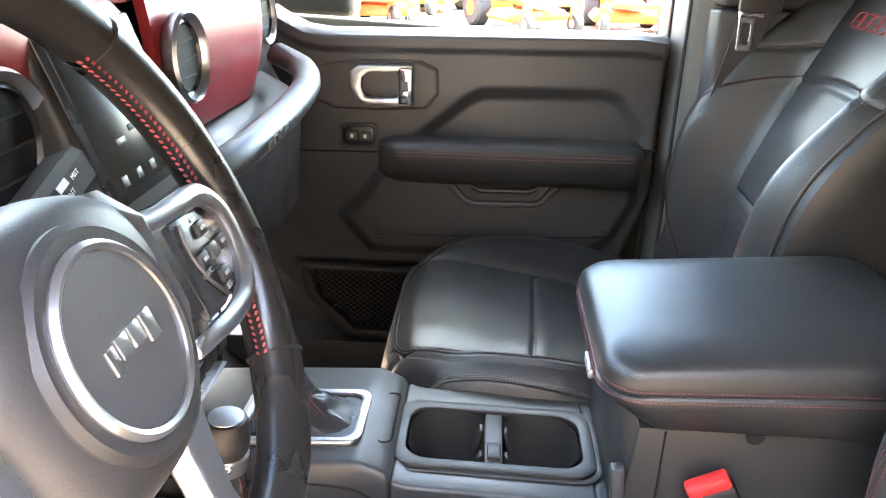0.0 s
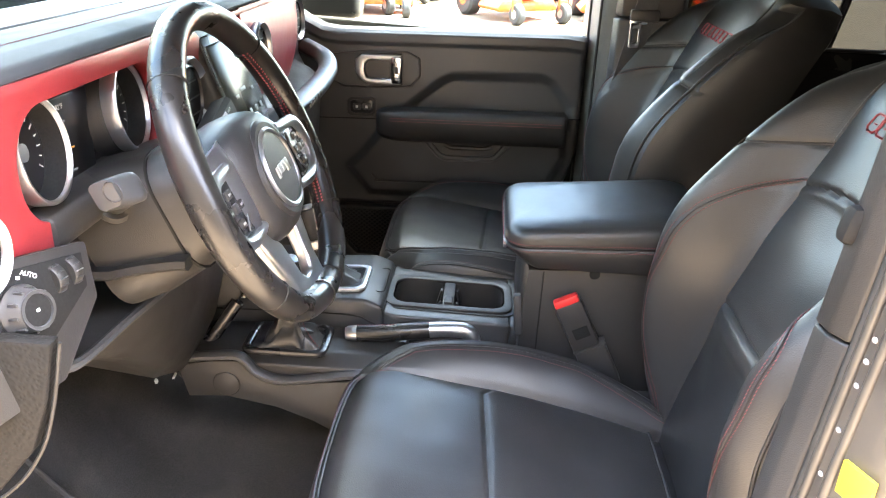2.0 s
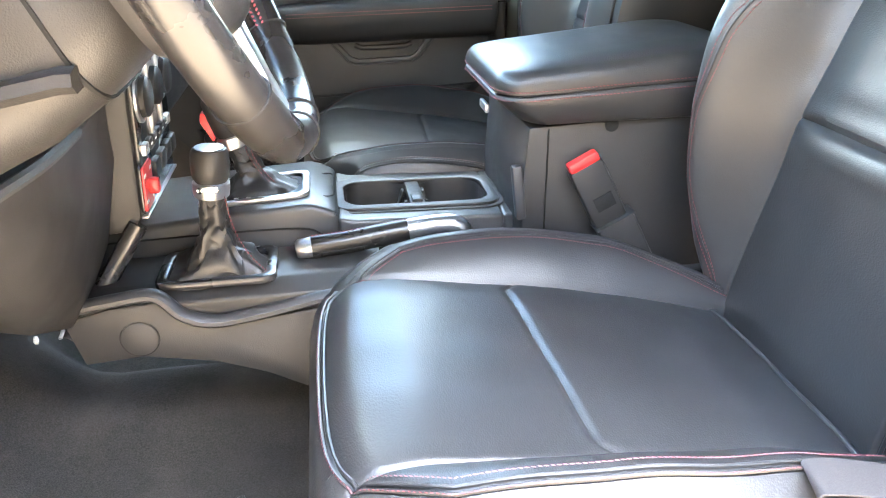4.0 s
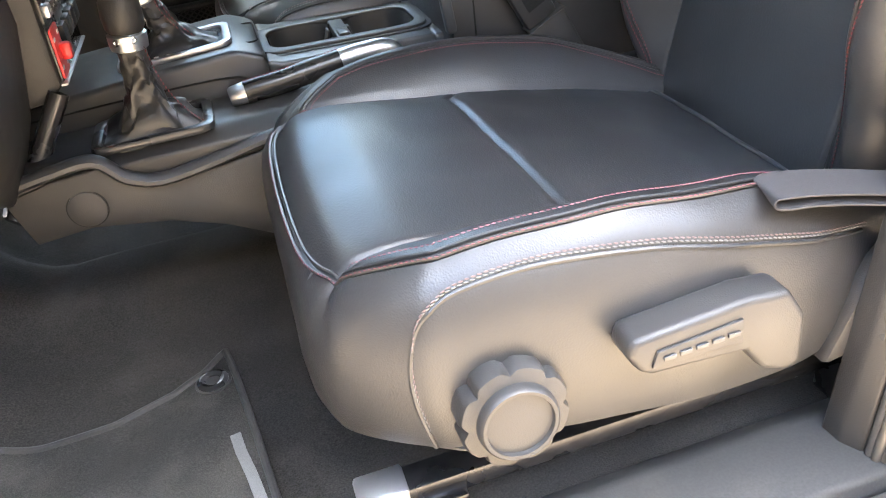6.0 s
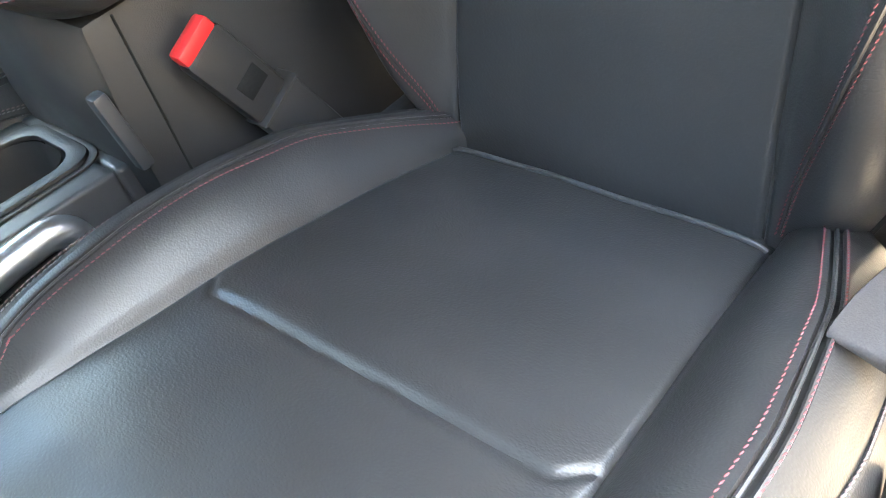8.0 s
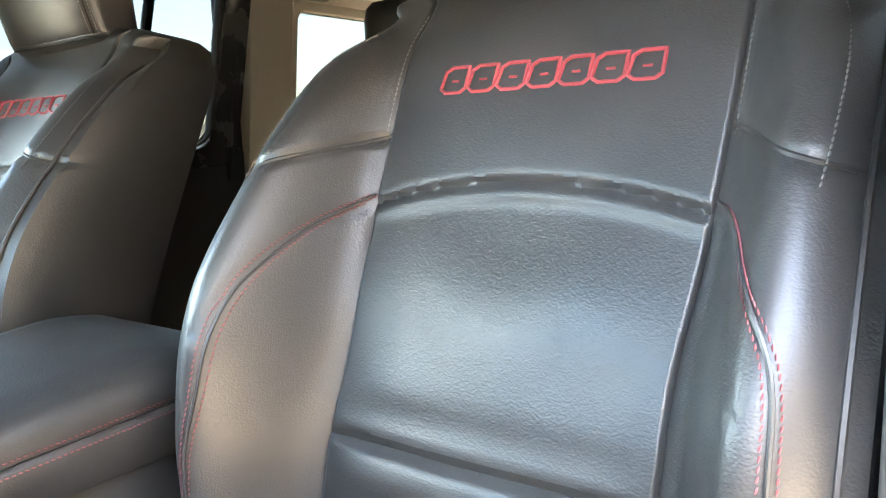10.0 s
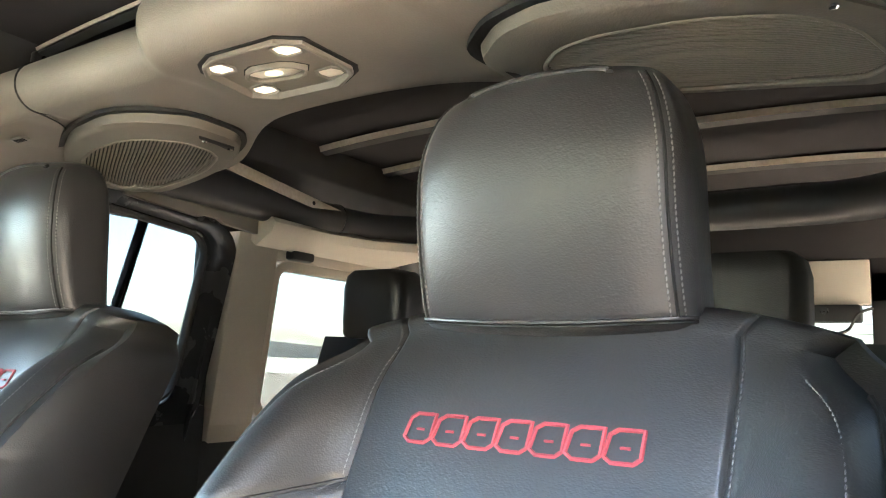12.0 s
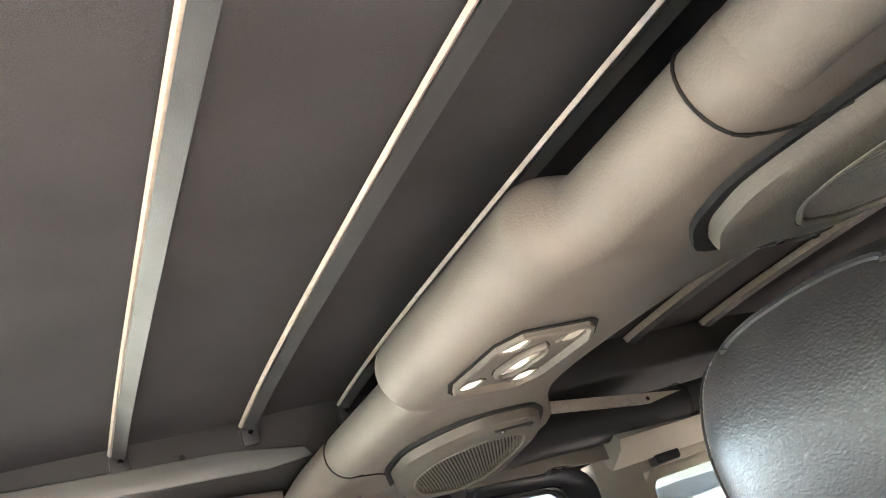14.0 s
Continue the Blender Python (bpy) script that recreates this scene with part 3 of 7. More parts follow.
piece("bonnet", box((-1.65, 0, 0.80), (1.15, 1.10, 0.08), 0.03), PAINT, "grey painted bonnet", "bonnet", "structure")
wp = thing("wiper", "black wiper arm on the cowl", "wiper", (-0.95, -0.40, 0.92))
part("wiper_arm", tube(spline([(-0.97, -0.50, 0.925), (-0.955, -0.44, 0.942), (-0.945, -0.28, 0.944), (-0.935, -0.08, 0.942)], 6), 0.009, 8), PLASTIC_GREY, wp)
part("wiper_knuckle", box((-0.97, -0.50, 0.922), (0.05, 0.06, 0.03), 0.008), PLASTIC_GREY, wp)
part("wiper_blade", box((-0.930, -0.18, 0.935), (0.012, 0.46, 0.016), 0.004), RUBBER, wp)

piece("windscreen_header", box((-0.70, 0, 1.315), (0.10, 1.30, 0.10), 0.012), PLASTIC, "black header above the windscreen", "windscreen frame", "structure")
piece("sill_passenger", box((-0.35, 0.715, 0.06), (1.5, 0.11, 0.24), 0.01), PLASTIC, "black sill under the passenger door", "door sill", "structure")

# ---- front seats ----
SEAT_D, SEAT_P = -0.385, 0.400      # centre lines
ZC = ([-0.48, -0.44, -0.40, -0.27, -0.25, -0.23, -0.10, 0.0, 0.03], [0.396, 0.408, 0.410, 0.391, 0.389, 0.386, 0.362, 0.335, 0.328])
ZS = ([-0.48, -0.44, -0.35, -0.25, -0.12, 0.0, 0.03], [0.398, 0.412, 0.428, 0.430, 0.410, 0.362, 0.345])
WS = ([-0.47, -0.42, -0.36, -0.28, -0.20, -0.10, 0.0, 0.03], [0.196, 0.207, 0.216, 0.223, 0.224, 0.212, 0.182, 0.172])


def span(t, vi, w):
    """Across from -1 to 1, with the insert's edge always at 3/4."""
    a = abs(t)
    return math.copysign(vi * a / 0.75 if a < 0.75 else vi + (w - vi) * (a - 0.75) / 0.25, t)


def unspan(v, vi, w):
    a = abs(v)
    return math.copysign(0.75 * a / vi if a < vi else 0.75 + 0.25 * (a - vi) / (w - vi), v)


def cushion_at(s, t):
    """Top of the cushion: s from front to back, t across from -1 to 1."""
    q = abs(span(t, 0.166, 0.207)) / 0.207
    xf = -0.472 + 0.075 * q ** 7 + 0.012 * q * q
    x = xf + (0.03 - xf) * s
    w = interp(x, *WS)
    vi = interp(x, [-0.45, -0.25, 0.02], [0.166, 0.162, 0.145])
    v = span(t, vi, w)
    zc, zs = interp(x, *ZC), interp(x, *ZS)
    a = abs(v)
    crown = -0.006 * (a / vi) ** 4 if a < vi else -0.006
    z = zc + crown
    if a > vi:
        k = (a - vi) / max(w - vi, 1e-4)
        z = zc - 0.006 + (zs - zc + 0.006) * (1 - (1 - k) ** 1.8)
    groove = math.exp(-((a - vi) / 0.0030) ** 2) * 0.004
    if a < vi + 0.002:
        bow = x + 0.2604 + 0.045 * v - 0.016 * smooth((a / vi - 0.84) / 0.16)
        full = 1 - min(a / vi, 1) ** 10
        groove = max(groove, math.exp(-(bow / 0.0042) ** 2) * 0.0036 * (0.35 + 0.65 * full))
        z += 0.0010 * math.exp(-((bow - 0.016) / 0.012) ** 2) * full
        groove += 0.010 * smooth((x + 0.004) / 0.006)
    edge = min(s / 0.05, 1)
    z -= 0.012 * (1 - edge) ** 2 * (1 - q ** 3)
    z += 0.0022 * noise.noise(Vector((x * 14, v * 14, 3.1))) * min(1, edge)
    return Vector((x, v, z - groove))


def rim_of(fn, nu, nv):
    """The free edge of a top surface: down one side, along the front, and back."""
    pts = [fn(1 - i / nu, -1) for i in range(nu + 1)]
    pts += [fn(0, -1 + 2 * j / nv) for j in range(1, nv + 1)]
    pts += [fn(i / nu, 1) for i in range(1, nu + 1)]
    return pts


def cushion_mesh():
    nu, nv = 230, 150
    top = grid(lambda u, v: cushion_at(u, 2 * v - 1), nu, nv)
    rim = rim_of(cushion_at, nu, nv)
    m = len(rim)
    outs = []
    for i in range(m):
        d = rim[min(i + 1, m - 1)] - rim[max(i - 1, 0)]
        outs.append(Vector((-d.y, d.x, 0)).normalized() * -1)
    for i in range(m):
        if outs[i].dot(Vector((rim[i].x + 0.2, rim[i].y, 0))) < 0:
            outs[i] = -outs[i]
    rings = [rim]
    # offset outwards on the sides and at the front, and drop towards the lower edge
    for side, front, drop in ((0.004, 0.003, 0.03), (0.010, 0.006, 0.02), (0.022, 0.012, 0.07), (0.033, 0.017, 0.18), (0.041, 0.021, 0.36), (0.044, 0.023, 0.60), (0.043, 0.022, 0.82), (0.040, 0.018, 0.95), (0.030, 0.008, 1.0)):
        ring = []
        for p, o in zip(rim, outs):
            k = front * abs(o.x) + side * abs(o.y)
            low = 0.256 - 0.036 * smooth((p.x + 0.40) / 0.35)
            sag = 0.004 * math.exp(-((p.x + 0.2) / 0.12) ** 2) * (1 - abs(2 * drop - 1))
            q = p + o * (k + sag)
            ring.append(Vector((q.x, q.y, p.z + (low - p.z) * drop)))
        rings.append(ring)
    skirt = loft(rings, close=False)
    bm = merge(top, skirt)
    bmesh.ops.remove_doubles(bm, verts=bm.verts, dist=1e-5)
    return bm, rim, outs


# the backrest: lines over height
BZ = [0.30, 0.34, 0.40, 0.48, 0.575, 0.65, 0.70, 0.77, 0.81, 0.86, 0.905, 0.935]
BI = [0.012, 0.018, 0.032, 0.050, 0.066, 0.094, 0.116, 0.150, 0.168, 0.193, 0.218, 0.245]     # the insert's face
BB = [0.030, 0.010, -0.010, -0.026, -0.030, -0.020, 0.002, 0.055, 0.090, 0.142, 0.200, 0.245]   # the side bolster's crest
BW = [0.185, 0.200, 0.220, 0.232, 0.238, 0.240, 0.240, 0.238, 0.237, 0.236, 0.226, 0.190]       # half width
BV = [0.144, 0.144, 0.143, 0.140, 0.136, 0.135, 0.140, 0.145, 0.146, 0.147, 0.147, 0.142]       # half width of the insert


def even(xs, ys, wide=0.022):
    """The same line with its corners rounded off."""
    fine = np.linspace(xs[0] - 0.1, xs[-1] + 0.1, 400)
    vals = np.interp(fine, xs, ys)
    step = fine[1] - fine[0]
    k = np.exp(-(np.arange(-40, 41) * step / wide) ** 2)
    pad = np.concatenate([np.full(40, vals[0]), vals, np.full(40, vals[-1])])
    return list(fine), list(np.convolve(pad, k / k.sum(), "valid"))


BZI, BI = even(BZ, BI)
BB = even(BZ, BB)[1]
BW = even(BZ, BW)[1]
BV = even(BZ, BV)[1]
BZ = BZI
ZC, ZS, WS = even(*ZC, 0.012), even(*ZS, 0.02), even(*WS, 0.02)


def back_at(s, t):
    z = 0.30 + (0.935 - 0.30) * s
    w, vi = interp(z, BZ, BW), interp(z, BZ, BV)
    xi, xb = interp(z, BZ, BI), interp(z, BZ, BB)
    v = span(t, vi, w)
    a = abs(v)
    shift = interp(z, [0.30, 0.40, 0.48, 0.60, 0.70, 0.82, 0.90], [0.028, 0.028, 0.022, 0.006, 0.002, 0.0, 0.0]) * (1 - t * t)
    zz = z - 0.022 * abs(t) ** 3 * smooth((z - 0.86) / 0.075)
    if a <= vi:
        x = xi - 0.004 * (1 - (a / vi) ** 2)
    else:
        k = (a - vi) / (w - vi)
        x = xi + (xb - xi) * min(1.0, smooth(k / 0.62)) if k < 0.62 else xb + (0.030 * ((k - 0.62) / 0.38) ** 2)
    groove = 0.006 * math.exp(-((a - vi) / 0.0021) ** 2)
    if a < vi:
        full = 1 - (a / vi) ** 6
        groove = max(groove, 0.0055 * math.exp(-((z - 0.572) / 0.0045) ** 2) * full + 0.0035 * math.exp(-((z - 0.570) / 0.0024) ** 2))
        x -= (0.0045 * math.exp(-((z - 0.548) / 0.016) ** 2) - 0.002 * math.exp(-((z - 0.594) / 0.014) ** 2)) * full
        arc = 0.768 - 0.020 * (a / vi) ** 2
        groove = max(groove, 0.005 * math.exp(-((z - arc) / 0.004) ** 2))
        x += 0.005 * smooth((arc - z) / 0.02) * smooth((z - 0.66) / 0.1) if z < arc else 0.0
    else:
        k = (a - vi) / (w - vi)
        groove = max(groove, 0.006 * math.exp(-((z - (0.806 - 0.028 * k)) / 0.004) ** 2))
        groove = max(groove, 0.003 * math.exp(-((z - interp(k, [0, 0.3, 0.62], [0.750, 0.735, 0.66])) / 0.004) ** 2) * (k < 0.6))
    x += 0.0022 * noise.noise(Vector((v * 13, z * 13, 7.7)))
    return Vector((x + groove, v + shift, zz))


def back_on(s, t, lift):
    """A point lifted off the backrest's face along its normal."""
    p = back_at(s, t)
    n = (back_at(min(s + 0.004, 1), t) - back_at(s - 0.004, t)).cross(back_at(s, min(t + 0.004, 1)) - back_at(s, max(t - 0.004, -1))).normalized()
    if n.x > 0:
        n = -n
    return p + n * lift


def back_rim(nu, nv):
    pts = [back_at(i / nu, -1) for i in range(nu + 1)]
    pts += [back_at(1, -1 + 2 * j / nv) for j in range(1, nv + 1)]
    pts += [back_at(1 - i / nu, 1) for i in range(1, nu + 1)]
    return pts


def backrest_mesh():
    nu, nv = 160, 220
    front = grid(lambda u, v: back_at(u, 2 * v - 1), nu, nv)
    rim = back_rim(nu, nv)
    c = Vector((0.1, 0, 0.6))
    rings = [rim]
    for out, dep in ((0.010, 0.010), (0.018, 0.030), (0.020, 0.060), (0.014, 0.095), (0.0, 0.118), (-0.04, 0.128)):
        ring = []
        for p in rim:
            d = Vector((0, p.y, max(p.z - 0.80, 0) * 1.6))
            d = d.normalized() if d.length > 1e-4 else Vector((0, 0, 1))
            xi = interp(p.z, BZ, BI)
            ring.append(Vector((p.x + (xi + dep - p.x) * smooth(dep / 0.118) + dep * 0.35 * (1 - smooth(dep / 0.118)), p.y + d.y * out, p.z + d.z * out)))
        rings.append(ring)
    side = loft(rings, close=False)
    last = rings[-1]
    m = len(last)
    rear = bmesh.new()
    half = m // 2
    left, right = last[:half], last[::-1][:half]
    vl, vr = [rear.verts.new(p) for p in left], [rear.verts.new(p) for p in right]
    for i in range(half - 1):
        rear.faces.new((vl[i], vr[i], vr[i + 1], vl[i + 1]))
    bm = merge(front, side, rear)
    bmesh.ops.remove_doubles(bm, verts=bm.verts, dist=1e-5)
    return bm, rim


def head_ring(h):
    """Half width, front and back of the headrest at a height from 0 to 1; its face swells most above the middle."""
    e = min(h / 0.09, (1 - h) / 0.16, 1.0)
    r = math.sqrt(max(1 - (1 - e) ** 2, 0.0))
    hw = (0.121 - 0.003 * h) * ((0.96 + 0.04 * r) if h < 0.5 else (0.90 + 0.10 * r))
    if h > 0.55:
        hw -= 0.028 * ((h - 0.55) / 0.45) ** 2.4
    swell = 0.030 * ((0.62 - h) / 0.62) ** 2 if h < 0.62 else 0.024 * ((h - 0.62) / 0.38) ** 2
    return hw, 0.170 + swell + 0.026 * (1 - r), 0.272 - 0.01 * h - 0.02 * (1 - r)


def head_at(h, py, side):
    """A point of the skin; py runs from -1 to 1 across, side is 1 in front and -1 behind."""
    hw, front, back = head_ring(h)
    px = side * (1 - (abs(py) ** (1 / 0.52)) ** 2) ** 0.21
    x = (front + back) / 2 - px * (back - front) / 2 - 0.008 * (1 - py * py) * (px > 0)
    return Vector((x, py * hw, 0.913 + 0.211 * h + 0.012 * (1 - py * py) * (h - 0.5)))


def headrest_mesh():
    """A rounded block, wider than deep."""
    rings = []
    for h in np.linspace(0, 1, 36):
        ring = []
        for k in range(64):
            a = 2 * math.pi * k / 64
            sa = math.sin(a)
            ring.append(head_at(h, max(-1.0, min(1.0, math.copysign(abs(sa) ** 0.52, sa))), 1 if math.cos(a) >= 0 else -1))
        rings.append(ring)
    return loft(rings)


def seat(name, label, centre, outboard):
    """outboard: -1 where the door is on the -y side, 1 on the +y side."""
    ob = thing(name, label, "car seat", (0, centre, 0.10), group="front seats")
    c = Matrix.Translation((0, centre, 0) if outboard < 0 else (-0.012, centre, 0.012)) @ Matrix.Diagonal((1, -outboard, 1, 1))
    hand = -outboard
    outboard = -1      # built as the driver's and mirrored for the other side

    def put(nm, bm, mat, parent=ob, lab=""):
        return part(nm, moved(bm, c), mat, parent, lab)

    bm, rim, outs = cushion_mesh()
    top_tree = BVHTree.FromBMesh(bm)
    cushion = put("seat_cushion", bm, LEATHER)
    up = [Vector((0, 0, 1))] * len(rim)
    lift = lambda pts, k, dz=0.0: [p + o * k + Vector((0, 0, dz)) for p, o in zip(pts, outs)]

    def inward(pts, k):
        """Shifts a seam in over the inner bolster and lays it on the leather."""
        res = []
        for p, o in zip(pts, outs):
            f = smooth((o.y - 0.3) / 0.5)
            q = p - o * (k * f)
            hit, n, _, _ = top_tree.ray_cast(q + Vector((0, 0, 0.06)), Vector((0, 0, -1)))
            if hit and n.z < 0:
                n = -n
            if f > 0.02 and hit and abs(hit.z - q.z) < 0.03:
                q = q.lerp(hit + n * 0.0010, f)
            res.append(q)
        return res

    put("piping", tube(inward(lift(rim, 0.0035, 0.0005), 0.016), 0.0016, 6), LEATHER, cushion)
    put("piping", tube(inward(lift(rim, 0.0090, -0.0012), 0.018), 0.0017, 6), LEATHER, cushion)
    put("stitching", stitches(inward(lift(rim, -0.004, 0.0025), 0.014), 0.0046, 0.0007, up, 0.25), RED_THREAD, cushion, "dark red stitching")
    put("stitching", stitches(inward(lift(rim, 0.010, -0.0002), 0.018), 0.0046, 0.0007, up, 0.25), RED_THREAD, cushion, "dark red stitching")
    # curved seam on both flanks
    arc = [(-0.410, 0.262), (-0.420, 0.318), (-0.417, 0.360), (-0.402, 0.390), (-0.370, 0.404), (-0.309, 0.409), (-0.229, 0.400), (-0.150, 0.379), (-0.080, 0.357), (-0.02, 0.338)]
    for sgn in (-1, 1):
        line, nrm = [], []
        for p in spline([(x, 0, z) for x, z in arc], 10):
            hit, n, _, _ = top_tree.ray_cast(Vector((p.x - 0.02, sgn * 0.42, p.z)), Vector((0.02, -sgn * 0.20, 0)).normalized())
            if hit:
                n = n if n.y * sgn > 0 else -n
                line.append(hit + n * 0.0004)
                nrm.append(n)
        put("flank_seam", tube(line, 0.0021, 6), LEATHER, cushion)
        for d in (0.0052, 0.0080):
            put("stitching", stitches([p + n * 0.0008 + Vector((0.35, 0, 1.0)).normalized() * d for p, n in zip(line, nrm)], 0.0048, 0.0008, nrm, 0.2), GREY_THREAD if d < 0.006 else MAUVE_THREAD, cushion)
    for sgn in (-1, 1):
        cs = spline([(-0.470, sgn * 0.145, 0.388), (-0.479, sgn * 0.149, 0.376), (-0.4845, sgn * 0.151, 0.362), (-0.4875, sgn * 0.152, 0.335), (-0.489, sgn * 0.153, 0.30), (-0.4885, sgn * 0.153, 0.262)], 5)
        put("corner_seam", tube(cs, 0.0013, 6), LEATHER, cushion)
    # piping where the insert meets the backrest; its sheen is put into a paler grey
    pip = [cushion_at((-0.006 + 0.47) / 0.50, -0.74 + 1.48 * i / 40) + Vector((0, 0, 0.002)) for i in range(41)]
    put("rear_piping", tube(pip, 0.0022, 8), PIPING, cushion, "grey piping, paler for its sheen")
    # lower front binding
    low = [Vector((p.x + o.x * 0.0215, p.y + o.y * 0.0425, 0.259)) for p, o in zip(rim, outs) if p.x < -0.37]
    put("edge_binding", tube(low, 0.0022, 6), PIPING, cushion, "pale edge binding")
    bb, brim = backrest_mesh()
    back = put("backrest", bb, LEATHER)
    # double seam down each bolster
    for sgn in (-1, 1):
        line, line2, line3, nr = [], [], [], []
        run = [(0.20, 0.33, 0), (0.29, 0.386, 0), (0.47, 0.46, 0), (0.63, 0.535, 0), (0.73, 0.60, 0), (0.75, 0.65, 0), (0.68, 0.70, 0), (0.36, 0.742, 0), (0.02, 0.757, 0)]
        if sgn > 0:
            run = [(0.22, 0.322, 0), (0.36, 0.361, 0), (0.55, 0.439, 0), (0.63, 0.505, 0), (0.60, 0.564, 0), (0.54, 0.618, 0), (0.50, 0.666, 0), (0.42, 0.705, 0), (0.26, 0.738, 0), (0.02, 0.757, 0)]
        for k, z in ((a.x, a.y) for a in spline(run, 10)):
            w, vi = interp(z, BZ, BW), interp(z, BZ, BV)
            for lst, dk in ((line, 0.0), (line2, -0.036), (line3, 0.036)):
                t = sgn * (0.75 + 0.25 * min(max(k + dk, 0.0), 1.0))
                lst.append(back_on((z - 0.30) / 0.635, t, 0.0010))
            nr.append((back_on((z - 0.30) / 0.635, sgn * (0.75 + 0.25 * k), 1.0) - back_on((z - 0.30) / 0.635, sgn * (0.75 + 0.25 * k), 0.0)).normalized())
        put("bolster_seam", tube(line, 0.0015, 6), LEATHER, back)
        put("stitching", stitches(line2, 0.0046, 0.0007, nr, 0.25), RED_THREAD, back, "dark red stitching")
        put("stitching", stitches(line3, 0.0046, 0.0007, nr, 0.25), RED_THREAD, back, "dark red stitching")
        welt = [back_on((0.806 - 0.028 * k - 0.30) / 0.635, sgn * (0.75 + 0.25 * k), 0.0004) for k in np.linspace(0.0, 0.95, 24)]
        put("shoulder_welt", tube(welt, 0.0019, 6), VINYL, back)
        edge = [back_on((z - 0.30) / 0.635, sgn * 0.995, 0.001) for z in np.linspace(0.33, 0.90, 60)]
        put("side_piping", tube(edge, 0.0022, 6), VINYL, back)
        # shoulder seam above
        sh = []
        for k, z in ((0.78, 0.775), (0.80, 0.80), (0.80, 0.84), (0.74, 0.88), (0.6, 0.91)):
            w, vi = interp(z, BZ, BW), interp(z, BZ, BV)
            sh.append(back_at((z - 0.30) / 0.635, sgn * (0.75 + 0.25 * k)) + Vector((-0.001, 0, 0)))
        sh = spline(sh, 10)
        put("stitching", stitches(sh, 0.005, 0.0008, [Vector((-1, 0, 0.3))] * len(sh), 0.1), GREY_THREAD, back)
    # embroidered mark of seven hollow red blocks
    for i in range(7):
        wd = 0.0235
        y0 = hand * (0.096 - i * 0.0277)
        wd *= hand
        zc = 0.8500
        cut_, slant = 0.0035, 0.002
        ctr = [(y0 - wd * 0.24 + slant, zc - 0.0105), (y0 - wd * 0.80, zc - 0.0105), (y0 - wd, zc - 0.0105 + cut_), (y0 - wd, zc + 0.0105), (y0 - wd * 0.24, zc + 0.0105), (y0, zc + 0.0105 - cut_), (y0 + slant * hand, zc - 0.0105 + cut_)]
        ring = []
        for (ya, za), (yb, zb) in zip(ctr, ctr[1:] + ctr[:1]):
            for k in range(6):
                y, z = ya + (yb - ya) * k / 6, za + (zb - za) * k / 6
                p = back_at((z - 0.30) / 0.635, unspan(y, interp(z, BZ, BV), interp(z, BZ, BW)))
                ring.append(p + Vector((-0.0006, 0, 0)))
        put("embroidery", tube(ring, 0.0016, 5, closed=True), RED_LACE, back, "red embroidered block")
        bar = []
        for k in range(5):
            y, z = y0 - wd * (0.36 + 0.30 * k / 4), zc - 0.001
            bar.append(back_at((z - 0.30) / 0.635, unspan(y, interp(z, BZ, BV), interp(z, BZ, BW))) + Vector((-0.0006, 0, 0)))
        put("embroidery", tube(bar, 0.0011, 5), RED_LACE, back, "red embroidered bar")
    # pale topstitch down both edges of the insert, above the yoke
    for sgn in (-1, 1):
        for dt in (0.0,):
            ln = [back_at((z - 0.30) / 0.635, sgn * (0.758 + dt)) + Vector((-0.0008, 0, 0)) for z in np.linspace(0.80, 0.925, 40)]
            put("stitching", stitches(ln, 0.005, 0.0007, [Vector((-1, 0, 0.3))] * 40, 0.1), GREY_THREAD, back)
    head_up = Matrix.Translation((0.028 if outboard < 0 else 0.056, 0.004, 0.012))
    head = put("headrest", moved(headrest_mesh(), head_up), LEATHER)
    skin = headrest_mesh()
    tree = BVHTree.FromBMesh(skin)
    for lower, nm in ((0.0, "top_welt"), (0.007, "stitching"), (-0.007, "stitching")):
        line, nr = [], []
        for k in range(41):
            a = math.pi * k / 40
            goal = Vector((0.20, (0.062 + lower) * math.cos(a), 1.096 + (0.016 + lower) * math.sin(a) ** 0.6))
            hit, n, _, _ = tree.ray_cast(goal + Vector((-0.3, 0, 0.3)), Vector((0.3, 0, -0.3)).normalized())
            if hit:
                n = n if n.dot(Vector((-0.3, 0, 0.2))) > 0 else -n
                line.append(hit + n * 0.0008)
                nr.append(n)
        if nm == "top_welt":
            put(nm, moved(tube(line, 0.0032, 8), head_up), LEATHER, head)
        else:
            put(nm, moved(stitches(line, 0.005, 0.0008, nr, 0.2), head_up), MAUVE_THREAD, head)
    skin.free()
    for sgn in (-1, 1):
        for dy in (0.0, 0.0045, 0.009):
            ln = [head_at(h, sgn * (head_ring(h)[0] * 0.935 - dy) / head_ring(h)[0], 1) + Vector((-0.0006, 0, 0)) for h in np.linspace(0.07, 0.93, 30)]
            if dy == 0.0045:
                put("side_seam", moved(tube(ln, 0.0012, 6), head_up), BLACK_HOLE, head)
                continue
            put("stitching", moved(stitches(ln, 0.0046, 0.0008, [Vector((-1, 0, 0))] * len(ln), 0.1), head_up), GREY_THREAD, head)
    ln = [head_at(0.065, py, 1) + Vector((-0.001, 0, 0)) for py in np.linspace(-0.985, 0.985, 40)]
    put("lower_welt", moved(tube(ln, 0.0016, 6), head_up), LEATHER, head)
    put("welt_gap", moved(tube([p + Vector((0.0008, 0, -0.003)) for p in ln], 0.0012, 6), head_up), BLACK_HOLE, head)
    put("headrest_base", moved(box((0.220, 0, 0.926), (0.050, 0.150, 0.010), 0.004), head_up), PLASTIC, head)
    for y in (-0.055, 0.063):
        put("headrest_post", tube([(0.268, y, 0.88), (0.272, y, 0.965)], 0.006, 12), DARK_METAL)
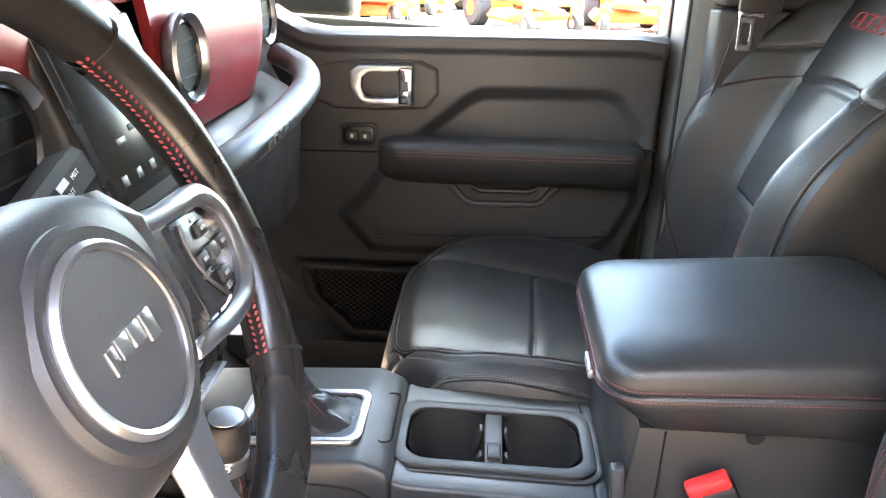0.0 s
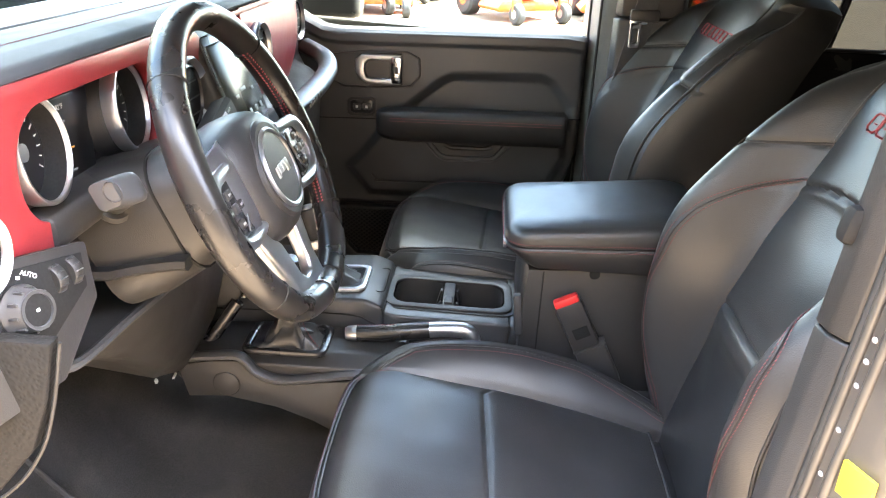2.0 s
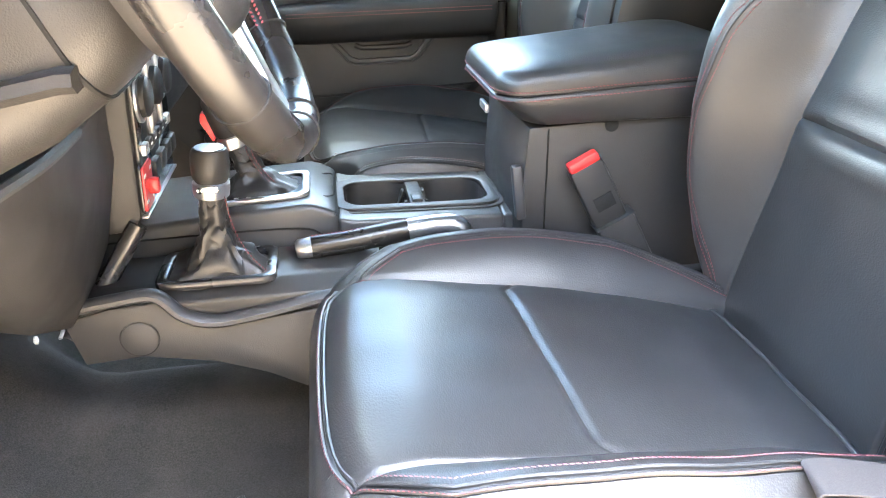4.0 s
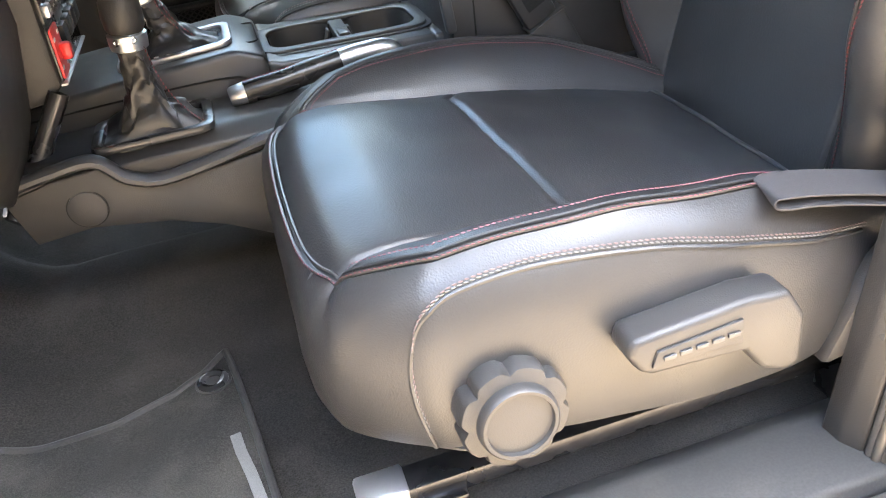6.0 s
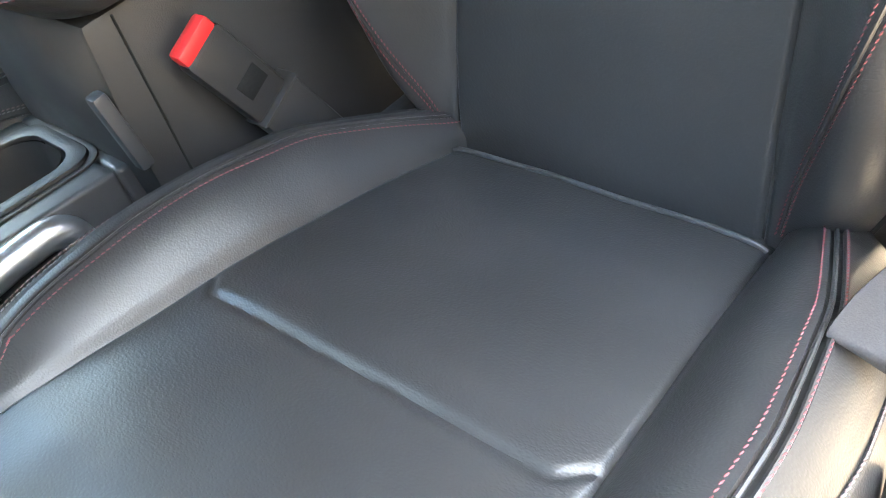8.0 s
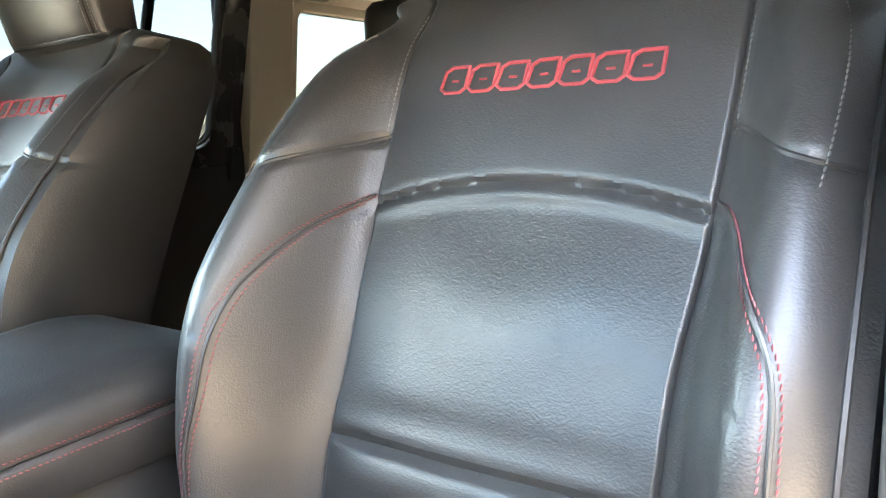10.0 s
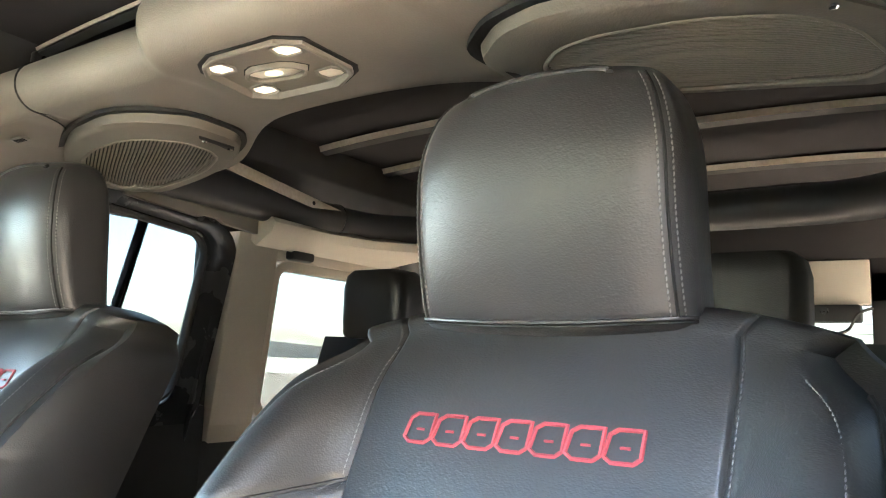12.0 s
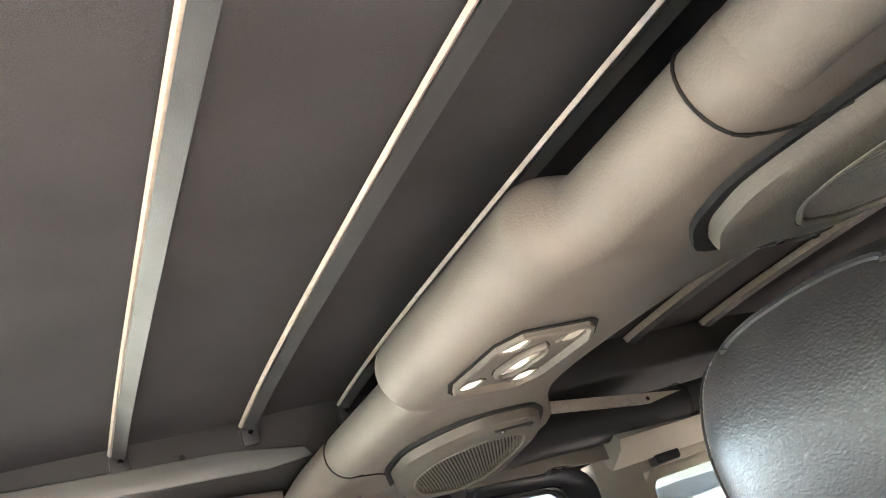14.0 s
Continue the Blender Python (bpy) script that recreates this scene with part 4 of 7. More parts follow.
    # base frame and rails
    put("seat_frame", box((-0.20, 0, 0.235), (0.40, 0.40, 0.06), 0.01), BLACK_HOLE)
    for y in (-0.19, 0.19):
        put("seat_rail", box((-0.20, y + outboard * 0.02, 0.190), (0.50, 0.030, 0.022), 0.003), DARK_METAL, ob, "bare steel seat rail")
        put("rail_foot", box((-0.42, y + outboard * 0.02, 0.150), (0.06, 0.05, 0.07), 0.004), DARK_METAL)
        put("rail_foot", box((0.03, y + outboard * 0.02, 0.150), (0.06, 0.05, 0.07), 0.004), DARK_METAL)
    put("hinge_cover", prism([(-0.06, 0.22), (0.06, 0.24), (0.10, 0.36), (0.07, 0.42), (0.02, 0.36), (-0.03, 0.30)], outboard * 0.245 - 0.012, outboard * 0.245 + 0.012, "y", 0.006), PLASTIC)
    return ob, put



driver_seat, put_d = seat("bucket_seat", "black leather bucket seat with red stitching, by the open door", SEAT_D, -1)
passenger_seat, put_p = seat("bucket_seat", "black leather bucket seat with red stitching beside the armrest box", SEAT_P, 1)

# height dial on the driver's flank
dial_m = turn_to((-0.357, SEAT_D - 0.258, 0.304), (0, -1, 0.12))
dial_rim = []
for k in range(96):
    a = 2 * math.pi * k / 96
    dial_rim.append((0.044 - 0.005 * (0.5 + 0.5 * math.cos(8 * a)) ** 6, a))
rings = []
for sc, hh in ((0.80, 0.0), (1.0, 0.004), (1.0, 0.020), (0.95, 0.025), (0.72, 0.027), (0.70, 0.034), (0.66, 0.036), (0.60, 0.0355), (0.58, 0.032), (0.02, 0.033)):
    rings.append([Vector((r * sc * math.cos(a), r * sc * math.sin(a), hh)) if sc > 0.75 else Vector((0.044 * sc * math.cos(a), 0.044 * sc * math.sin(a), hh)) for r, a in dial_rim])
part("adjuster_dial", moved(loft(rings), dial_m), PLASTIC, driver_seat, "ribbed black round adjuster dial")
# recline and height lever
lev = [(-0.276, 0.345), (-0.272, 0.359), (-0.180, 0.366), (-0.145, 0.362), (-0.128, 0.335), (-0.126, 0.288), (-0.140, 0.282), (-0.162, 0.292), (-0.178, 0.316), (-0.256, 0.322), (-0.266, 0.328)]
lever = part("height_lever", prism(lev, SEAT_D - 0.300, SEAT_D - 0.268, "y", 0.006, 3), PLASTIC, driver_seat, "long grey pull lever")
part("lever_recess", prism([(-0.258, 0.332), (-0.254, 0.346), (-0.185, 0.352), (-0.184, 0.330)], SEAT_D - 0.3025, SEAT_D - 0.2995, "y", 0.001), PLASTIC, lever)
for i in range(5):
    part("embossed_bar", box((-0.245 + i * 0.013, SEAT_D - 0.3035, 0.3395 + i * 0.0005), (0.010, 0.002, 0.004), 0.0008), PLASTIC_GREY, lever)
# rail end catch
part("rail_end", box((-0.462, SEAT_D - 0.21, 0.190), (0.045, 0.034, 0.028), 0.004), SATIN, driver_seat, "bright rail end cap")

# lap belt loop beside the driver's seat
belt = thing("lap_belt", "grey webbing lap belt folded over beside the seat", "seat belt", (-0.05, -0.60, 0.37))
up_run = [(-0.122, -0.624, 0.4125), (-0.090, -0.627, 0.4085), (-0.040, -0.636, 0.399), (0.01, -0.648, 0.385), (0.06, -0.664, 0.350)]
low_run = [(x + 0.004, y, z - 0.010) for x, y, z in up_run]
loop = spline(up_run[::-1] + [(-0.1275, -0.6235, 0.4075)] + low_run, 8)
part("webbing", ribbon(loop, 0.036, 0.0018, (0.22, 0.96, 0.10)), WEBBING_GREY, belt)
part("anchor_guide", merge(prism([(-0.035, 0.26), (0.03, 0.24), (0.075, 0.44), (0.04, 0.46), (-0.01, 0.36)], -0.672, -0.652, "y", 0.006)), PLASTIC_GREY, belt, "grey plastic belt guide")


# ---- centre console ----
con = thing("centre_console", "dark grey plastic centre console with two cup holders", "console", (-0.40, 0.02, 0.10))
# the long body: side walls, sloping flank and deck
flank = [(-0.76, 0.30), (-0.695, 0.305), (-0.61, 0.289), (-0.55, 0.266), (-0.50, 0.238), (-0.44, 0.20), (-0.30, 0.14), (0.10, 0.12), (0.10, 0.36), (-0.20, 0.36), (-0.47, 0.362), (-0.48, 0.350), (-0.60, 0.338), (-0.635, 0.346), (-0.665, 0.376), (-0.72, 0.372), (-0.775, 0.36)]
part("side_panel", prism(flank, -0.182, -0.165, "y", 0.003), PLASTIC, con, "black grained side panel")
part("side_panel", prism(flank, 0.165, 0.182, "y", 0.003), PLASTIC, con)
part("access_cap", lathe([(0.0215, 0), (0.0215, 0.0022), (0.0200, 0.003), (0.0001, 0.003)], turn_to((-0.693, -0.1825, 0.331), (0, -1, 0.05)), 32), PLASTIC, con, "round plug in the side panel")
part("cap_gap", lathe([(0.0232, 0), (0.0232, 0.0007), (0.0215, 0.0007), (0.0215, 0.0)], turn_to((-0.693, -0.1822, 0.331), (0, -1, 0.05)), 32), BLACK_HOLE, con)
# band along the flank's upper edge
band = spline([(-0.77, -0.176, 0.372), (-0.715, -0.180, 0.382), (-0.668, -0.182, 0.385), (-0.640, -0.183, 0.358), (-0.605, -0.183, 0.346), (-0.55, -0.183, 0.352), (-0.48, -0.180, 0.364), (-0.40, -0.175, 0.372)], 8)
part("trim_band", tube(band, 0.010, 10, flat=0.8), PLASTIC_GREY, con, "raised grey band")
# shoulder between flank and deck
part("shoulder", prism([(-0.180, 0.372), (-0.150, 0.384), (-0.065, 0.386), (-0.055, 0.34), (-0.175, 0.34)], -0.77, -0.40, "x", 0.004), PLASTIC, con)
part("handbrake_tray", prism([(-0.176, 0.36), (-0.165, 0.368), (-0.062, 0.352), (-0.055, 0.32), (-0.17, 0.32)], -0.40, -0.20, "x", 0.004), BLACK_HOLE, con)
# raised spine that carries the shifter and the cup holders
part("spine", prism([(-0.78, 0.30), (-0.78, 0.415), (-0.62, 0.428), (-0.485, 0.436), (-0.455, 0.424), (-0.448, 0.416), (-0.448, 0.30)], -0.052, 0.150, "y", 0.008, 3), PLASTIC_GREY, con, "dark grey raised deck")
part("spine", prism([(-0.224, 0.30), (-0.224, 0.4025), (-0.205, 0.400), (-0.185, 0.392), (-0.185, 0.30)], -0.052, 0.150, "y", 0.006, 3), PLASTIC_GREY, con)
for y0, y1 in ((-0.052, -0.008), (0.100, 0.150)):
    part("spine", prism([(-0.449, 0.30), (-0.449, 0.414), (-0.43, 0.408), (-0.223, 0.4025), (-0.223, 0.30)], y0, y1, "y", 0.005, 3), PLASTIC_GREY, con)
part("spine_seam", tube(spline([(-0.75, -0.0535, 0.402), (-0.52, -0.0535, 0.405), (-0.47, -0.0535, 0.392), (-0.43, -0.0535, 0.375), (-0.36, -0.0535, 0.372)], 6), 0.0014, 6), BLACK_HOLE, con)
# cup holder insert
cm = pose(-0.336, 0.046, 0.405, 0, 1.2, 0)
outer, inner = rounded(0.236, 0.130, 0.028), rounded(0.206, 0.100, 0.026)
part("cup_rim", frame_plate(outer, inner, cm, 0.0065, 0.002), PLASTIC, con, "black cup holder rim")
part("cup_rim_step", frame_plate(rounded(0.250, 0.142, 0.030), outer, cm, 0.0025, 0.0008), PLASTIC, con)
for x in (-0.054, 0.054):
    well = [[cm @ Vector((x + px * k, py * k, h)) for px, py in rounded(0.094, 0.098, 0.034, 6)] for k, h in ((1.0, 0.003), (0.97, -0.004), (0.92, -0.05), (0.86, -0.068), (0.05, -0.070))]
    part("cup_well", loft(well, caps=False), PLASTIC, con, "deep black cup well", True, 60)
    for s_ in (-1, 1):
        part("cup_tab", box((0, 0, 0), (0.005, 0.016, 0.030), 0.002, cm @ pose(x + (0.036 if x < 0 else -0.036), s_ * 0.026, -0.016, 0, 14 if x < 0 else -14, 0)), PLASTIC, con)
part("cup_divider", box((0, 0, 0), (0.022, 0.098, 0.012), 0.003, cm @ pose(0, 0, -0.002)), PLASTIC, con)
part("cup_divider_clip", box((0, 0, 0), (0.016, 0.030, 0.008), 0.003, cm @ pose(0, -0.028, 0.004)), PLASTIC, con)
part("tray_gap", tube([Vector((-0.462 + x, 0.048 + y, 0.4285)) for x, y in rounded(0.018, 0.10, 0.008)], 0.0012, 6, closed=True), BLACK_HOLE, con)
# armrest box
part("box_body", prism([(-0.205, 0.13), (-0.212, 0.44), (-0.204, 0.535), (0.10, 0.548), (0.10, 0.13)], -0.098, 0.142, "y", 0.006), PLASTIC, con, "black armrest box")
part("box_joint", tube([(-0.178, -0.0985, 0.532), (-0.180, -0.0985, 0.33)], 0.0012, 6), BLACK_HOLE, con)
part("latch_notch", lathe([(0.009, 0), (0.009, 0.0015), (0.0001, 0.0015)], turn_to((-0.095, -0.0978, 0.533), (0, -1, 0)), 20), BLACK_HOLE, con)
lid = []
for h, g in ((0.0, 0.010), (0.03, 0.003), (0.10, 0.0), (0.36, -0.004), (0.46, -0.004), (0.50, -0.003), (0.525, 0.0), (0.55, -0.0025), (0.66, -0.003), (0.78, 0.000), (0.88, 0.006), (0.95, 0.014), (0.985, 0.026), (1.0, 0.050)):
    z0 = 0.538 + 0.074 * h
    ring = []
    for x, y in rounded(0.335 - 2 * g, 0.262 - 2 * g, 0.040, 8):
        ring.append(Vector((x - 0.072 - 0.004 * h + 0.030 * max(0.0, 1 - h / 0.46) * smooth((-x - 0.08) / 0.09), y + 0.022, z0 + 0.022 * h * smooth((x + 0.17) / 0.3) - 0.004 * ((y / 0.13) ** 2) * (h > 0.9))))
    lid.append(ring)
armrest = part("armrest_lid", loft(lid), LEATHER, con, "padded black leather armrest lid")
for dz in (0.0055, -0.0055):
    ln = [Vector((x - 0.0745, y + 0.022, 0.5770 + dz + 0.0115 * smooth((x + 0.17) / 0.3))) for x, y in rounded(0.335 + 0.0088, 0.262 + 0.0088, 0.044, 12)]
    nr = [Vector((p.x + 0.0745, p.y - 0.022, 0.0)).normalized() for p in ln]
    part("stitching", stitches(ln + ln[:1], 0.0048, 0.0008, nr + nr[:1], 0.2), RED_THREAD, armrest, "dark red stitching")
part("release_tab", box((-0.241, 0.0, 0.543), (0.006, 0.04, 0.012), 0.002), SATIN, con, "bright lid release")
# grab strap bar by the box
part("side_catch", box((-0.214, -0.092, 0.448), (0.014, 0.016, 0.075), 0.004, pose(0, 0, 0, 0, -6, 0)), PLASTIC_GREY, con)

# driver's buckle in its sleeve, on the side of the box
buckle = thing("seat_belt_buckle", "black seat belt buckle with a red release button", "belt buckle", (-0.11, -0.12, 0.45))
bm_ = pose(-0.118, -0.124, 0.452, 0, -27, 0)
part("buckle_body", box((0, 0, 0), (0.046, 0.020, 0.088), 0.005, bm_), PLASTIC, buckle)
part("release_button", box((0, 0, 0), (0.042, 0.017, 0.016), 0.004, bm_ @ pose(0, 0, 0.047)), RED_PLASTIC, buckle, "red release button")
part("label_patch", box((0, 0, 0), (0.026, 0.001, 0.020), 0.0004, bm_ @ pose(0.002, -0.0103, -0.012)), BLACK_HOLE, buckle)
part("sleeve", box((0, 0, 0), (0.052, 0.026, 0.080), 0.004, bm_ @ pose(0.004, 0, -0.085)), PLASTIC, buckle)
part("sleeve_lip", box((0, 0, 0), (0.056, 0.030, 0.003), 0.0014, bm_ @ pose(0.004, 0, -0.045)), PLASTIC, buckle)

# handbrake
hb = thing("handbrake", "black leather handbrake lever with silver ends", "handbrake", (-0.40, -0.10, 0.38))
part("grip", tube(spline([(-0.486, -0.102, 0.397), (-0.44, -0.101, 0.400), (-0.40, -0.100, 0.405), (-0.362, -0.098, 0.409)], 6), 0.0150, 16), LEATHER_RIM, hb)
part("push_button", tube([(-0.506, -0.102, 0.395), (-0.502, -0.102, 0.3955), (-0.486, -0.102, 0.397)], [0.010, 0.0125, 0.0135], 16), SATIN, hb, "dull silver push button")
part("lever_neck", tube(spline([(-0.362, -0.098, 0.410), (-0.33, -0.097, 0.4125), (-0.302, -0.096, 0.411), (-0.288, -0.095, 0.395), (-0.284, -0.095, 0.345)], 6), 0.0135, 14), SATIN, hb, "silver lever neck")
ln = spline([(-0.484, -0.102, 0.4125), (-0.42, -0.1005, 0.4172), (-0.364, -0.098, 0.4240)], 10)
part("stitching", stitches(ln, 0.005, 0.0008, None, 0.2), RED_THREAD, hb, "dark red seam")

# transfer case shifter with its gaiter
def gaiter(cx, cy, z0, w, h, top, seed, folds):
    rings = []
    n = 48
    for i in range(26):
        t = i / 25
        c = Vector((cx, cy, z0)).lerp(Vector(top), t ** 0.85)
        ring = []
        for k in range(n):
            a = 2 * math.pi * k / n
            ca, sa = math.cos(a), math.sin(a)
            p = 0.55 + 0.45 * t
            rx = (w * ((1 - t) ** 5.0 * 0.75 + 0.25 * max(1 - 3.2 * t, 0)) + 0.0165) * math.copysign(abs(ca) ** p, ca)
            ry = (h * ((1 - t) ** 5.0 * 0.75 + 0.25 * max(1 - 3.2 * t, 0)) + 0.0155) * math.copysign(abs(sa) ** p, sa)
            f = 1 + folds * (0.5 + 0.5 * math.sin(math.pi * min(t * 1.3, 1))) * noise.noise(Vector((ca * 1.8 + seed, sa * 1.8, t * 9)))
            ring.append(c + Vector((rx * f, ry * f, 0.010 * folds * 3 * noise.noise(Vector((ca * 2, sa * 2 + seed, t * 6))))))
        rings.append(ring)
    return loft(rings)


ts = thing("transfer_shifter", "black knobbed shift lever with a wrinkled leather gaiter", "shift lever", (-0.60, -0.125, 0.38))
part("gaiter", gaiter(-0.600, -0.122, 0.384, 0.042, 0.030, (-0.594, -0.133, 0.492), 2.0, 0.42), LEATHER, ts, "wrinkled black leather gaiter")
part("gaiter_frame", frame_plate(rounded(0.142, 0.098, 0.016), rounded(0.116, 0.074, 0.012), pose(-0.600, -0.122, 0.383), 0.010, 0.003), PLASTIC_GLOSS, ts)
part("collar", lathe([(0.0165, -0.012), (0.0205, -0.010), (0.0215, -0.002), (0.0215, 0.006), (0.018, 0.009)], pose(-0.594, -0.133, 0.497, 0, 4, 0), 28), SATIN, ts, "ribbed silver collar")
for a in (-0.5, 0.35):
    part("collar_screw", lathe([(0.004, 0), (0.004, 0.0015), (0.0025, 0.002), (0.0025, 0.0008), (0.0001, 0.0008)], turn_to((-0.594 + 0.0212 * math.sin(a), -0.133 - 0.0212 * math.cos(a), 0.499), (math.sin(a), -math.cos(a), 0)), 12), CHROME, ts)
part("knob", lathe([(0.0185, 0.0), (0.0215, 0.006), (0.0225, 0.020), (0.0215, 0.034), (0.019, 0.0385), (0.0160, 0.0395)], pose(-0.593, -0.134, 0.505, 0, 4, 0), 32), PLASTIC, ts)
part("knob_badge", lathe([(0.0165, 0.0390), (0.0165, 0.0405), (0.0120, 0.0412), (0.0001, 0.0414)], pose(-0.593, -0.134, 0.505, 0, 4, 0), 32), SATIN, ts, "silver round badge on the knob")
seam = [Vector((-0.579 + 0.010 * t + 0.03 * t ** 3, -0.146 - 0.006 * t ** 2, 0.488 - 0.098 * t)) for t in np.linspace(0, 1, 20)]
part("stitching", stitches(seam, 0.005, 0.0009, [Vector((0.6, -0.8, 0.1))] * 20, 0.2), RED_THREAD, ts, "dark red seam")

# gear selector
gs = thing("gear_selector", "black leather gear selector in a silver surround", "shift lever", (-0.55, 0.035, 0.43))
part("surround", frame_plate(rounded(0.150, 0.108, 0.018), rounded(0.128, 0.088, 0.014), pose(-0.560, 0.030, 0.4315, 0, -3.3, 0), 0.007, 0.002), SATIN, gs, "satin silver surround")
part("surround_floor", plate(rounded(0.130, 0.090, 0.014), pose(-0.560, 0.030, 0.4315, 0, -3.3, 0), 0.003, 0), PLASTIC_GLOSS, gs)
part("gaiter", gaiter(-0.552, 0.034, 0.433, 0.040, 0.028, (-0.581, 0.030, 0.505), 9.0, 0.28), LEATHER, gs, "black leather gaiter")
part("collar", lathe([(0.016, -0.010), (0.0205, -0.008), (0.0205, 0.006), (0.017, 0.009)], pose(-0.583, 0.030, 0.507, 0, -14, 0), 28), SATIN, gs, "ribbed silver collar")
part("knob", lathe([(0.017, 0.0), (0.0215, 0.008), (0.0235, 0.030), (0.0225, 0.052), (0.019, 0.060), (0.0001, 0.062)], pose(-0.584, 0.030, 0.513, 0, -14, 0), 32), PLASTIC, gs)
part("thumb_button", prism([(-0.604, 0.512), (-0.610, 0.545), (-0.620, 0.548), (-0.622, 0.535), (-0.608, 0.508)], 0.020, 0.038, "y", 0.002), RED_PLASTIC, gs, "red thumb catch")
part("knob_badge", lathe([(0.014, 0.0605), (0.014, 0.0625), (0.0001, 0.064)], pose(-0.584, 0.030, 0.513, 0, -14, 0), 24), SATIN, gs)
for i in range(4):
    part("gate_mark", box((-0.600 + i * 0.016, -0.008, 0.4365), (0.006, 0.008, 0.0008), 0.0002), WHITE_MARK, gs)
seam = [Vector((-0.566 + 0.04 * t ** 1.6, 0.016 - 0.006 * t, 0.498 - 0.062 * t)) for t in np.linspace(0, 1, 16)]
for d in (0, 0.006):
    part("stitching", stitches([p + Vector((d, 0.002, 0)) for p in seam], 0.005, 0.0009, [Vector((0.7, -0.7, 0.3))] * 16, 0.2), RED_THREAD, gs, "dark red seam")


# ---- dashboard ----
dash = thing("dashboard", "black dashboard with a red painted panel and round vents", "dashboard", (-0.80, 0, 0.50))
# padded top
top_prof = [(-0.915, 0.905), (-0.86, 0.914), (-0.79, 0.924), (-0.745, 0.928), (-0.715, 0.924), (-0.702, 0.914), (-0.712, 0.906), (-0.915, 0.88)]
part("top_pad", prism(top_prof, -0.72, 0.64, "y", 0.004), DASH_PAD, dash, "padded black top")
ln = [Vector((-0.768, y, 0.9278)) for y in np.linspace(-0.70, 0.62, 60)]
part("stitching", stitches(ln, 0.006, 0.0008, None, 0.1), RED_THREAD, dash, "dark red seam")
# red panel: the surround of the cluster, a ring round each near vent, and the passenger's half
def bezel(cy, cz, ow, oh, orad, iw, ih, irad, x0, thick, name, mat, label="", tilt=0.0):
    m_ = turn_to((x0, cy, cz), (1, 0, tilt))
    return part(name, frame_plate(rounded(ow, oh, orad, 10), rounded(iw, ih, irad, 10), m_, thick, 0.003), mat, dash, label)


bezel(-0.460, 0.830, 0.404, 0.166, 0.014, 0.316, 0.114, 0.052, -0.722, 0.020, "red_panel", RED_PANEL, "red painted panel round the dials")
part("red_end", loft([[Vector((x, y, z)) for y, z in ((-0.735, 0.735), (-0.620, 0.748), (-0.622, 0.79), (-0.640, 0.835), (-0.650, 0.905), (-0.735, 0.905))] for x in (-0.735, -0.706, -0.703)]), RED_PANEL, dash, "red painted dash end")
bezel(-0.222, 0.818, 0.134, 0.170, 0.034, 0.106, 0.110, 0.053, -0.716, 0.020, "red_panel", RED_PANEL)
def red_at(u, v):
    y = 0.050 + 0.56 * u
    z = 0.908 - (0.908 - interp(y, [0.05, 0.60], [0.735, 0.725])) * v
    x = -0.706 + 0.014 * math.sin(v * math.pi) - 0.014 * v - 0.05 * smooth((y - 0.40) / 0.22)
    return Vector((x, y, z))


bm = grid(red_at, 60, 18)
geo = bmesh.ops.extrude_face_region(bm, geom=bm.faces[:])
bmesh.ops.translate(bm, verts=[v for v in geo["geom"] if isinstance(v, bmesh.types.BMVert)], vec=(-0.012, 0, 0))
part("red_panel", bm, RED_PANEL, dash, "red painted passenger panel")
part("top_red_lip", box((-0.712, -0.05, 0.902), (0.016, 1.28, 0.010), 0.003), RED_PANEL, dash)
# behind and below: the dark carcass
part("carcass", prism([(-0.93, 0.90), (-0.750, 0.90), (-0.755, 0.74), (-0.735, 0.70), (-0.77, 0.62), (-0.86, 0.55), (-0.93, 0.50)], -0.70, 0.66, "y", 0.004), PLASTIC, dash)
